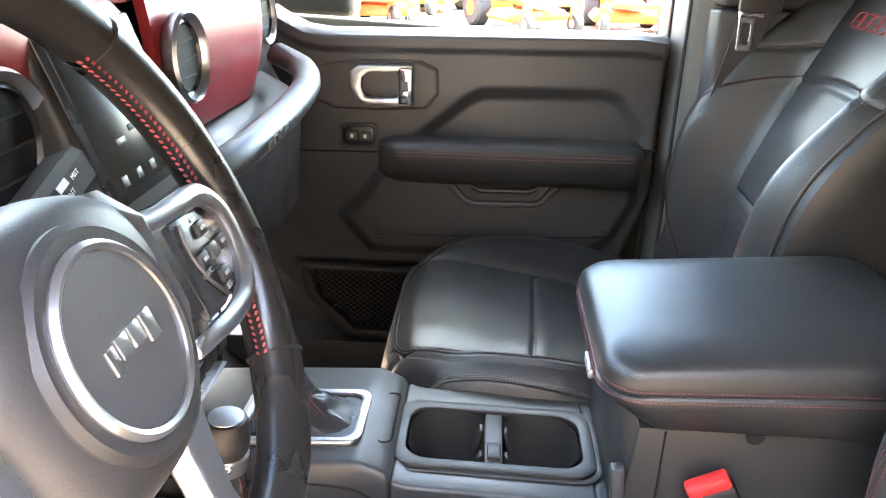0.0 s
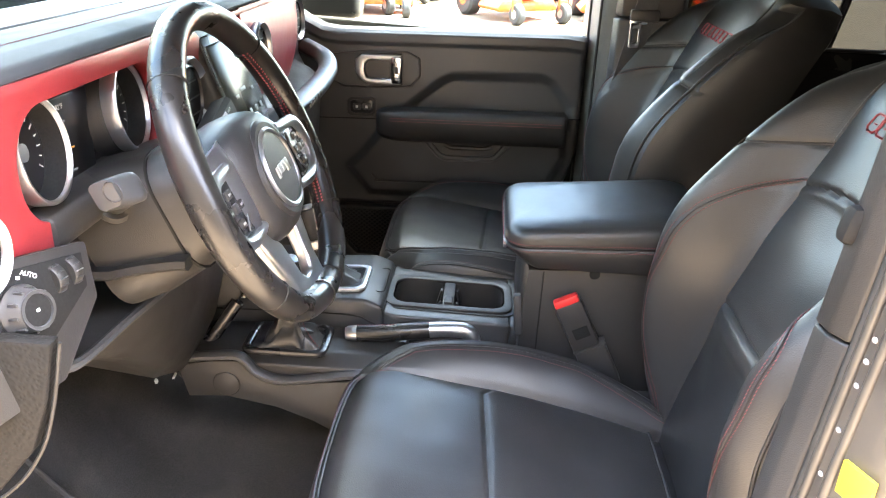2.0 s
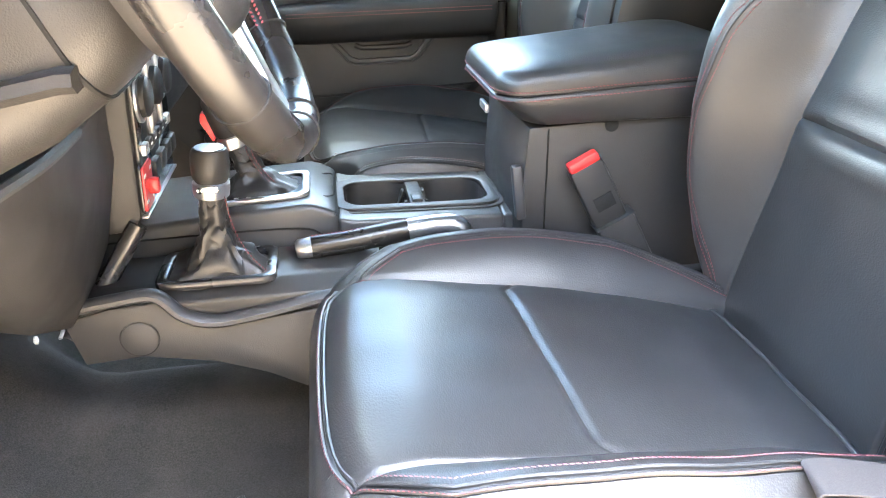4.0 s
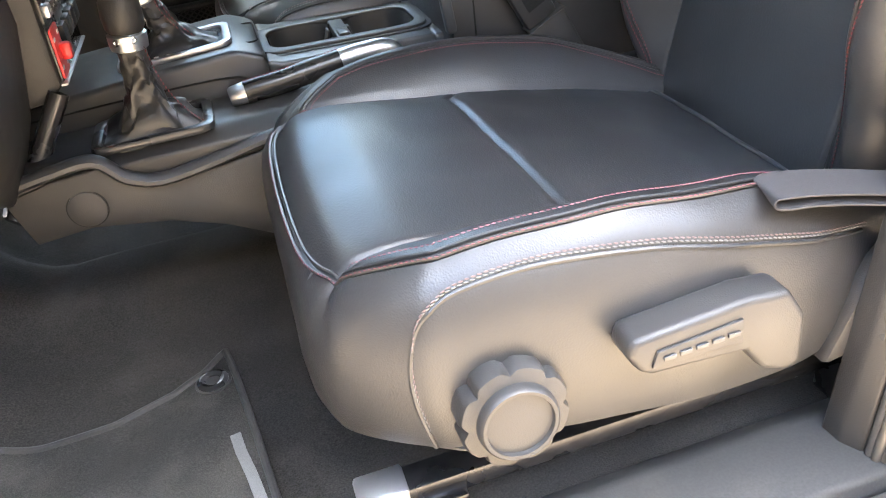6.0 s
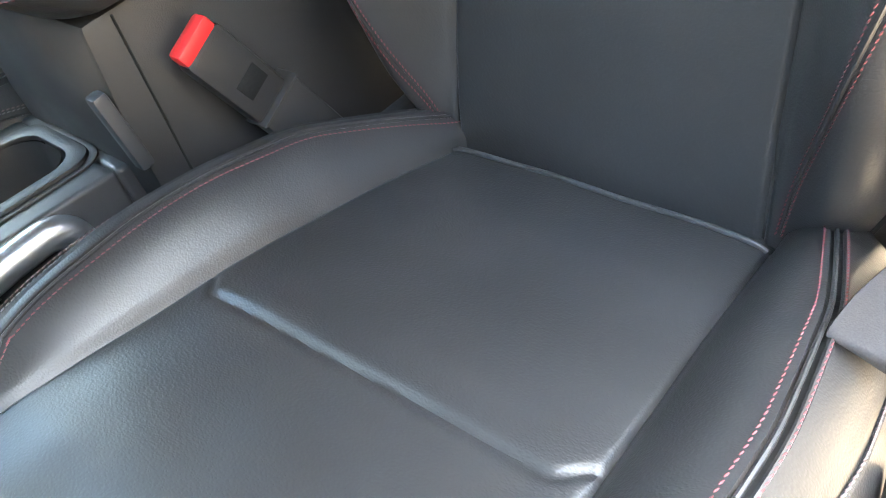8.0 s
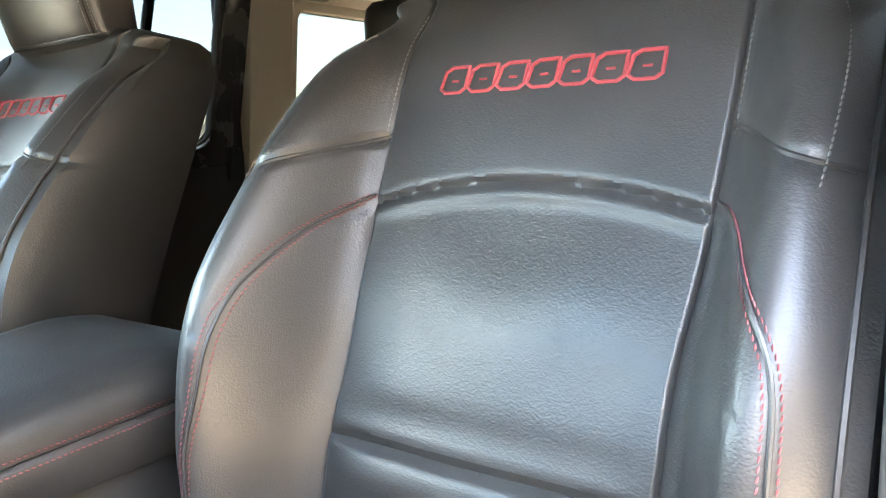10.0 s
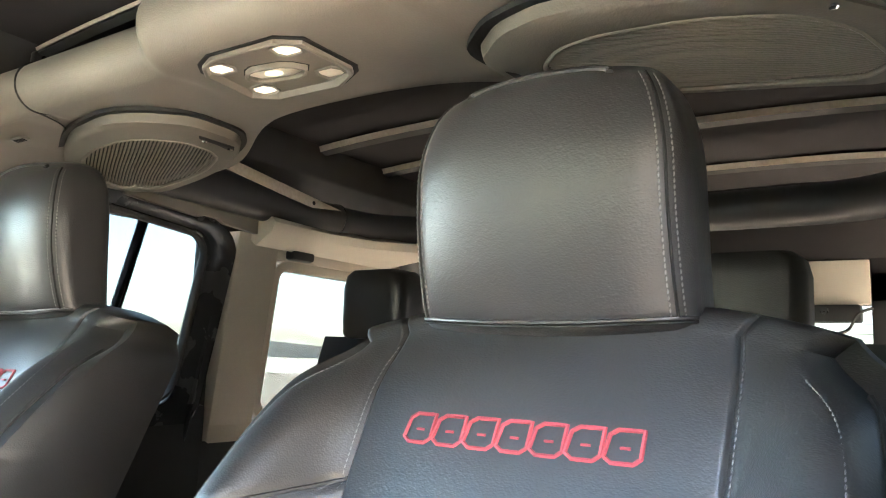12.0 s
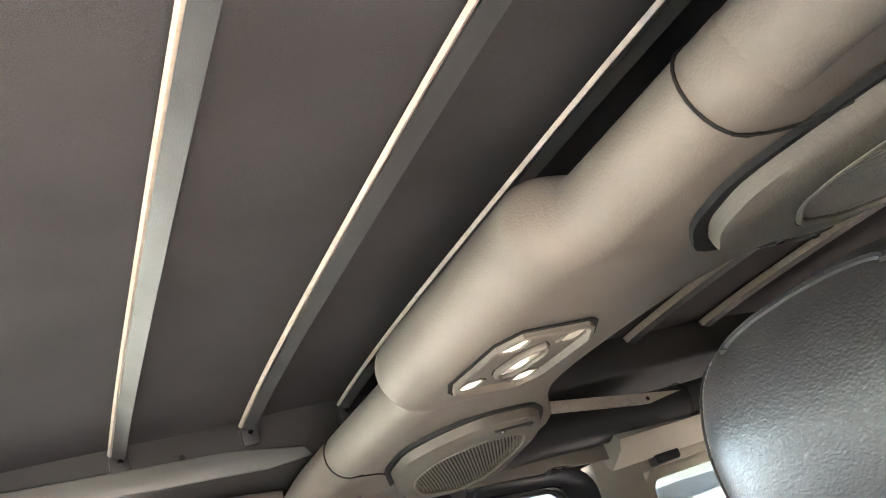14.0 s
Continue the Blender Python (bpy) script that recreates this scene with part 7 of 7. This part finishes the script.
for s, jy in ((1, 0.435), (-1, -0.397)):
    part("bar_joint", tube([Vector((0.235 + 0.0372 * math.sin(a), jy, 1.2725 + 0.0372 * math.cos(a))) for a in [2 * math.pi * k / 28 for k in range(28)]], 0.0014, 5, closed=True), BLACK_HOLE, rb)
    part("cover_joint", tube(spline([(0.222, jy, 1.2370), (0.252, jy + s * 0.004, 1.2345), (0.285, jy + s * 0.022, 1.2335), (0.318, jy + s * 0.06, 1.2325)], 5), 0.0013, 5), BLACK_HOLE, rb)
    part("front_bar", tube(spline([(0.17, s * 0.61, 1.245), (0.05, s * 0.635, 1.262), (-0.15, s * 0.64, 1.262), (-0.45, s * 0.64, 1.258), (-0.78, s * 0.64, 1.24)], 8), 0.032, 16), TRIM_TAN, rb, "padded front bar")
    part("rear_bar", tube(spline([(0.20, s * 0.605, 1.245), (0.36, s * 0.628, 1.250), (0.70, s * 0.640, 1.248), (1.0, s * 0.635, 1.235), (1.20, s * 0.61, 1.232), (1.34, s * 0.50, 1.240), (1.38, s * 0.30, 1.245)], 8), 0.043, 18), VINYL, rb, "padded rear bar")
    part("bar_zip", tube([Vector((1.075 + 0.006 * math.sin(a), s * 0.628 + 0.0445 * math.cos(a), 1.233 + 0.0445 * math.sin(a))) for a in [2 * math.pi * k / 24 for k in range(24)]], 0.0012, 5, closed=True), BLACK_HOLE, rb)
    part("rear_leg", tube(spline([(1.30, s * 0.58, 1.23), (1.46, s * 0.64, 1.10), (1.55, s * 0.66, 0.80)], 8), 0.040, 16), VINYL, rb, "padded rear leg")
    part("upright_bar", tube(spline([(0.145, s * 0.662, 1.13), (0.125, s * 0.675, 0.95), (0.12, s * 0.68, 0.5)], 6), 0.03, 14), VINYL, rb)
part("rear_cross_bar", tube([(1.38, 0.31, 1.245), (1.385, 0.0, 1.247), (1.38, -0.31, 1.245)], 0.0432, 18), VINYL, rb, "padded rear cross bar")


def cover_rear(y):
    return interp(abs(y), [0.0, 0.06, 0.12, 0.16, 0.20, 0.25, 0.30, 0.36, 0.42, 0.50, 0.60, 0.66], [0.410, 0.411, 0.418, 0.428, 0.447, 0.477, 0.512, 0.550, 0.578, 0.596, 0.602, 0.600])


REAR_Y, REAR_X = even(list(np.linspace(-0.66, 0.66, 133)), [cover_rear(y) for y in np.linspace(-0.66, 0.66, 133)], 0.018)


def cover_section(y):
    """One slice of the moulded cover: round the bar's front and under it, then back to the rear lip."""
    a = abs(y)
    sleeve = smooth((y + 0.250) / 0.040) * smooth((0.148 - y) / 0.040)
    ear = math.exp(-((y + 0.232) / 0.014) ** 2) + math.exp(-((y - 0.128) / 0.014) ** 2)
    xc = interp(a, BAR_Y, BAR_X) - 0.021 * sleeve
    zc = interp(a, BAR_Y, BAR_Z) + 0.0085 * sleeve
    r = 0.0362 + 0.0088 * sleeve + 0.0022 * ear - 0.004 * smooth((a - 0.435) / 0.01)
    xr = interp(y, REAR_Y, REAR_X)
    zr = 1.237 - 0.004 * smooth((a - 0.2) / 0.15) - 0.022 * smooth((a - 0.52) / 0.14)
    out = []
    for k in range(19):
        phi = radians(-40 + 225 * k / 18)
        out.append(Vector((xc - r * math.sin(phi), y, zc + r * math.cos(phi))))
    x0, z0 = out[-1].x, out[-1].z
    for k in range(1, 15):
        t = k / 14
        out.append(Vector((x0 + (xr - x0) * t, y, z0 + (zr - z0) * smooth(t * 1.35) + 0.004 * math.sin(math.pi * min(t * 2.2, 1.0)) * (1 - sleeve))))
    out += [Vector((xr + 0.003, y, zr + 0.002)), Vector((xr + 0.0045, y, zr + 0.007)), Vector((xr + 0.003, y, zr + 0.018)), Vector((xr - 0.02, y, zr + 0.020))]
    return out


part("sound_bar_cover", loft([cover_section(y) for y in np.linspace(-0.655, 0.655, 190)], close=False), TRIM_TAN, rb, "grained sound bar cover", True, 50)
part("vent_mark", merge(plate(rounded(0.040, 0.018, 0.009), turn_to((0.268, 0.545, 1.2205), (0, 0, -1), (1, 0, 0)), 0.002, 0.0006)), TRIM_TAN, rb)
for k in range(5):
    part("vent_slit", box((0.268, 0.533 + k * 0.006, 1.2178), (0.012, 0.0022, 0.001), 0, pose(0, 0, 0, 0, 0, 25)), BLACK_HOLE, rb)

# pale trim between the cover and the door tops, its lower edge scalloped
for s in (1, -1):
    low = [(0.13, 1.232), (0.22, 1.230), (0.30, 1.217), (0.315, 1.224), (0.345, 1.222), (0.36, 1.212), (0.47, 1.201), (0.48, 1.208), (0.52, 1.205), (0.53, 1.196), (0.70, 1.182), (0.715, 1.188), (0.75, 1.186), (0.765, 1.178), (0.98, 1.160)]
    piece("header_trim", prism(low + [(0.98, 1.205), (0.60, 1.238), (0.13, 1.262)], min(s * 0.655, s * 0.668), max(s * 0.655, s * 0.668), "y", 0.002), TRIM_TAN, "pale trim strip above the rear door", "trim", "structure")

SPK = [(0.345, 0.565), (0.300, 0.465), (0.280, 0.345), (0.300, 0.285), (0.350, 0.232), (0.438, 0.238), (0.486, 0.285), (0.548, 0.400), (0.588, 0.520), (0.582, 0.610), (0.500, 0.652), (0.395, 0.630)]
GRL = [(0.372, 0.545), (0.345, 0.470), (0.336, 0.385), (0.346, 0.340), (0.386, 0.302), (0.436, 0.305), (0.470, 0.328), (0.515, 0.410), (0.546, 0.510), (0.543, 0.582), (0.490, 0.616), (0.405, 0.590)]

def chamfered(pts, k=0.16):
    """The outline with each corner cut twice, so that its sides stay straight."""
    for _ in range(2):
        pts = [q for a, b in zip(pts, pts[1:] + pts[:1]) for q in (a.lerp(b, k), a.lerp(b, 1 - k))]
    return pts


for s in (1, -1):
    sp = thing("roof_speaker", "eight-sided roof speaker with a ribbed grille", "loudspeaker", (0.43, s * 0.45, 1.23), group="roof speakers")

    def at_spk(x, y, d):
        return Vector((x, s * y, 1.2345 - 0.022 * smooth((y - 0.52) / 0.14) - d))

    def mixed(k, d, grow=1.0):
        """Outlines between the opening (k 0) and the grille (k 1)."""
        res = []
        for (ax, ay), (bx, by) in zip(SPK, GRL):
            x, y = ax + (bx - ax) * k, ay + (by - ay) * k
            x, y = 0.44 + (x - 0.44) * grow, 0.45 + (y - 0.45) * grow
            res.append(at_spk(x, y, d))
        return chamfered(res)

    part("speaker_gap", loft([mixed(0, -0.004, 1.050), mixed(0, 0.0018, 1.045), mixed(0, 0.0014, 0.985), mixed(0, -0.006, 0.975)], caps=False), BLACK_HOLE, sp, "black gap round the speaker")
    part("speaker_body", loft([mixed(0.0, -0.008, 0.985), mixed(0.02, 0.004, 0.985), mixed(0.10, 0.014), mixed(0.26, 0.0185), mixed(0.72, 0.0225), mixed(0.90, 0.0225), mixed(0.96, 0.0130)], caps=False), SPEAKER_TAN, sp, "moulded speaker surround", True, 50)
    part("grille_rim", tube(mixed(0.95, 0.0215), 0.0028, 8, closed=True), GRILLE_TAN, sp)
    part("speaker_back", loft([mixed(0.97, 0.008), [at_spk(0.44, 0.45, 0.008)] * len(mixed(0.97, 0.008))], caps=False), BLACK_HOLE, sp)
    ribs = []
    inner = [Vector(p[:2]) for p in chamfered([Vector((x, y, 0)) for x, y in GRL])]
    along, across = Vector((0.49, 0.872)), Vector((0.872, -0.49))
    for i in range(-30, 31):
        c = Vector((0.44, 0.45)) + across * i * 0.0054
        cuts = []
        for a, b in zip(inner, inner[1:] + inner[:1]):
            da, db = (a - c).dot(across), (b - c).dot(across)
            if da * db < 0:
                cuts.append((a + (b - a) * (da / (da - db)) - c).dot(along))
        if len(cuts) >= 2:
            ribs.append(tube([at_spk(*(c + along * (min(cuts) + (max(cuts) - min(cuts)) * k / 6)), 0.0178 + 0.004 * math.sin(math.pi * k / 6)) for k in range(7)], 0.0017, 5))
    part("grille", merge(*ribs), GRILLE_TAN, sp, "ribbed grey grille")
    part("screw_pocket", loft([[at_spk(x, y, d) for x, y in q] for q, d in (([(0.378, 0.256), (0.446, 0.258), (0.462, 0.278), (0.390, 0.276)], 0.0190), ([(0.382, 0.258), (0.444, 0.260), (0.457, 0.276), (0.393, 0.274)], 0.0205))]), BLACK_HOLE, sp, "dark screw pocket")
    for x in (0.398, 0.446):
        part("screw", lathe([(0.0045, 0), (0.0045, 0.002), (0.0001, 0.003)], turn_to(at_spk(x, 0.2670, 0.0205), (0, 0, -1), (1, 0, 0)), 12), CHROME, sp)
    for x, y in ((0.505, 0.632), (0.362, 0.580)):
        part("screw", lathe([(0.0045, 0), (0.0045, 0.002), (0.0001, 0.003)], turn_to(at_spk(x, y, 0.0200), (0, 0, -1), (1, 0, 0)), 12), CHROME, sp)

# courtesy lamp
lamp = thing("dome_lamp", "lit courtesy lamp with four bright lenses", "dome lamp", (0.29, 0.005, 1.24))
LMP = [(0.219, 0.040), (0.220, -0.062), (0.238, -0.088), (0.322, -0.087), (0.335, -0.078), (0.357, -0.040), (0.356, 0.068), (0.334, 0.099), (0.250, 0.087), (0.232, 0.070)]


def lamp_ring(k, h):
    return [Vector((0.289 + (x - 0.289) * k, 0.006 + (y - 0.006) * k, 1.2365 - h)) for x, y in LMP]


part("lamp_gap", loft([lamp_ring(1.05, -0.002), lamp_ring(1.05, 0.0014), lamp_ring(0.98, 0.0014)], caps=False), BLACK_HOLE, lamp, "dark gap round the lamp")
part("lamp_body", loft([lamp_ring(0.985, -0.004), lamp_ring(0.985, 0.0060), lamp_ring(0.960, 0.0075), lamp_ring(0.925, 0.0070), lamp_ring(0.885, -0.0010), lamp_ring(0.05, -0.0010)]), TRIM_TAN, lamp, "recessed lamp bezel", True, 30)


def lens(name, outline, cx, cy, turn_, h0, h1, mat, parent, label):
    m = Matrix.Translation((cx, cy, 1.2365)) @ pose(0, 0, 0, 0, 0, turn_)
    return part(name, moved(loft([[Vector((x * k, y * k, -h)) for x, y in outline] for k, h in ((1.0, h0), (0.98, h1 - 0.002), (0.85, h1), (0.05, h1 + 0.0006))]), m), mat, parent, label)


CUT = [(-0.010, -0.014), (-0.012, -0.008), (-0.012, 0.008), (-0.010, 0.014), (0.003, 0.017), (0.012, 0.011), (0.012, -0.011), (0.003, -0.017)]
for cx, cy, tn in ((0.250, -0.052, 0), (0.252, 0.060, 0), (0.325, -0.050, 180), (0.328, 0.066, 180)):
    part("lens_rim", moved(frame_plate([(x * 1.25, y * 1.20) for x, y in CUT], [(x * 1.02, y * 1.02) for x, y in CUT], Matrix.Identity(4), 0.003, 0.0010), Matrix.Translation((cx, cy, 1.2365 - 0.0030)) @ pose(0, 0, 0, 0, 0, tn)), TRIM_TAN, lamp)
    lens("spot_lens", CUT, cx, cy, tn, -0.003, 0.0015, LAMP_GLOW if (cx < 0.3) == (cy < 0) or cy > 0 else LAMP_DIM, lamp, "spot lens")
MID = [(-0.010, -0.030), (-0.015, -0.018), (-0.015, 0.018), (-0.010, 0.030), (0.0, 0.040), (0.010, 0.034), (0.015, 0.018), (0.015, -0.018), (0.010, -0.030), (0.0, -0.040)]
part("lens_surround", moved(frame_plate([(x * 1.38, y * 1.16) for x, y in MID], [(x * 1.04, y * 1.03) for x, y in MID], Matrix.Identity(4), 0.008, 0.0025), Matrix.Translation((0.290, 0.006, 1.2365 - 0.0068)) @ pose(0, 0, 0, 0, 0, 8)), TRIM_TAN, lamp, "raised lens surround")
part("surround_gap", moved(frame_plate([(x * 1.50, y * 1.21) for x, y in MID], [(x * 1.36, y * 1.15) for x, y in MID], Matrix.Identity(4), 0.002, 0.0), Matrix.Translation((0.290, 0.006, 1.2365 + 0.0002)) @ pose(0, 0, 0, 0, 0, 8)), BLACK_HOLE, lamp)
lens("centre_lens", MID, 0.290, 0.006, 8, -0.002, 0.0030, LAMP_DIM, lamp, "frosted centre lens")
lens("centre_bulb", [(x * 0.5, y * 0.36) for x, y in MID], 0.289, 0.008, 8, 0.001, 0.0045, LAMP_GLOW, lamp, "glowing bulb")

# coat hook and grab clip by the quarter window
piece("coat_hook", box((1.010, 0.668, 1.140), (0.075, 0.03, 0.026), 0.008), PLASTIC, "black coat hook clip beside the quarter window", "coat hook")

# ---- rear seat ----
rs = thing("rear_seat", "black rear bench seat with two headrests", "rear seat", (0.95, 0, 0.10))
part("bench_back", loft([[Vector((0.90 + 0.20 * h + d, y, 0.35 + 0.60 * h)) for d, y in ((-0.06, -0.60), (-0.06, 0.60), (0.06, 0.60), (0.06, -0.60))] for h in (0.0, 0.5, 0.95, 1.0)]), LEATHER, rs)
part("bench_cushion", box((0.72, 0, 0.33), (0.46, 1.20, 0.16), 0.05), LEATHER, rs)
for y0 in (0.420, -0.365):
    hr = []
    for h, k in ((0.0, 0.86), (0.06, 0.97), (0.3, 1.0), (0.75, 1.0), (0.92, 0.93), (1.0, 0.75)):
        hr.append([Vector((1.03 + x * (0.5 + 0.5 * k), y0 + y * k, 0.945 + 0.150 * h)) for x, y in rounded(0.11, 0.178, 0.035, 6)])
    part("rear_headrest", loft(hr), LEATHER, rs, "", True, 50)

# floor mat, eyelet and dirt on the driver's side
mat_ = thing("floor_mat", "dark carpet floor mat with a bound edge and an eyelet", "floor mat", (-0.75, -0.40, 0.11))
def fz(x):
    return 0.112 + 0.42 * smooth((-0.80 - x) / 0.42)


def mat_edge(x):
    return interp(x, [-1.0, -0.847, -0.728, -0.66, -0.625, -0.596, -0.588, -0.575, -0.562, -0.552], [-0.33, -0.318, -0.314, -0.290, -0.266, -0.232, -0.28, -0.373, -0.484, -0.56])


def mat_at(u, v):
    x = -1.0 + 0.448 * u
    y = mat_edge(x) + (-0.59 - mat_edge(x)) * v
    return Vector((x, y, fz(x) + 0.007 + 0.002 * noise.noise(Vector((x * 20, y * 20, 0)))))


part("mat_body", grid(mat_at, 90, 24), MAT_PILE, mat_)
part("mat_binding", tube([mat_at(k / 90, 0) for k in range(91)], 0.0045, 8), RUBBER, mat_)
part("frayed_edge", ribbon([(-0.594, -0.392, 0.122), (-0.590, -0.42, 0.1225), (-0.582, -0.455, 0.122), (-0.574, -0.50, 0.1215)], 0.012, 0.003, (1, 0.2, 0)), GREY_THREAD, mat_, "torn pale strip of the binding")
part("eyelet_rim", lathe([(0.022, 0.0), (0.022, 0.002), (0.019, 0.0025)], pose(-0.614, -0.288, 0.119), 24), RUBBER, mat_)
part("eyelet", lathe([(0.019, 0), (0.019, 0.004), (0.014, 0.006), (0.009, 0.004), (0.009, 0.0)], pose(-0.614, -0.288, 0.119), 24), PLASTIC_GLOSS, mat_, "black mat eyelet")


# ---- mowers across the yard ----
def mower(at, turn, mat):
    m = Matrix.Translation(at) @ pose(0, 0, 0, 0, 0, turn)
    ob = thing("riding_mower", "orange riding mower parked in the yard" if mat is ORANGE else "yellow riding mower parked in the yard", "mower", at, group="mowers in the yard")
    P = lambda nm, bm, mt, lab="": part(nm, moved(bm, m), mt, ob, lab)
    P("deck", prism([(-0.55, 0.16), (0.55, 0.16), (0.60, 0.22), (0.50, 0.34), (-0.50, 0.34), (-0.60, 0.22)], -0.40, 0.25, "y", 0.02), mat)
    P("frame", box((0, 0.35, 0.45), (0.46, 1.3, 0.10), 0.02), mat)
    P("front_axle", box((0, -0.72, 0.46), (0.95, 0.07, 0.08), 0.01), mat)
    for s in (-1, 1):
        P("front_fork", box((s * 0.45, -0.74, 0.33), (0.16, 0.05, 0.26), 0.015), mat)
        P("front_wheel", lathe([(0.06, -0.07), (0.14, -0.07), (0.165, -0.04), (0.165, 0.04), (0.14, 0.07), (0.06, 0.07)], pose(s * 0.45, -0.78, 0.165, 0, 90, 0), 20), TYRE)
        P("wheel_hub", lathe([(0.07, -0.072), (0.07, 0.072)], pose(s * 0.45, -0.78, 0.165, 0, 90, 0), 16), SATIN)
        P("rear_wheel", lathe([(0.12, -0.13), (0.26, -0.13), (0.30, -0.09), (0.30, 0.09), (0.26, 0.13), (0.12, 0.13)], pose(s * 0.50, 0.72, 0.30, 0, 90, 0), 22), TYRE)
        P("rear_hub", lathe([(0.13, -0.132), (0.13, 0.132)], pose(s * 0.50, 0.72, 0.30, 0, 90, 0), 16), mat)
        P("fender", box((s * 0.42, 0.55, 0.66), (0.26, 0.62, 0.08), 0.03), mat)
        P("roll_post", tube(spline([(s * 0.36, 0.85, 0.55), (s * 0.36, 0.88, 1.2), (s * 0.34, 0.90, 1.55)], 5), 0.03, 10), BLACK_HOLE)
    P("roll_top", tube([(-0.34, 0.90, 1.55), (0.34, 0.90, 1.55)], 0.03, 10), BLACK_HOLE)
    P("seat", merge(box((0, 0.28, 0.80), (0.46, 0.44, 0.12), 0.05), box((0, 0.52, 1.05), (0.46, 0.12, 0.46), 0.05)), PLASTIC)
    P("engine", box((0, 0.98, 0.62), (0.50, 0.44, 0.36), 0.05), BLACK_HOLE)
    P("foot_plate", box((0, -0.42, 0.44), (0.50, 0.46, 0.04), 0.01), mat)
    return ob


first = mower((-2.2, 12.6, -0.5), 8, ORANGE)
random.seed(5)
for i in range(6):
    x = -4.4 + i * 1.55
    if i == 2:
        continue
    copy_thing(first, Matrix.Translation((x + random.uniform(-0.1, 0.1), 12.4 + random.uniform(-0.2, 0.4), -0.5)) @ pose(0, 0, 0, 0, 0, random.uniform(-12, 25)))
second = mower((-3.3, 15.2, -0.5), -5, YELLOW)
for i in range(4):
    copy_thing(second, Matrix.Translation((-1.7 + i * 1.7, 15.0 + random.uniform(-0.2, 0.4), -0.5)) @ pose(0, 0, 0, 0, 0, random.uniform(-15, 20)))
for i in range(6):
    copy_thing(first if i % 2 else second, Matrix.Translation((-4.2 + i * 1.5, 17.6 + random.uniform(-0.2, 0.4), -0.5)) @ pose(0, 0, 0, 0, 0, random.uniform(-15, 20)))
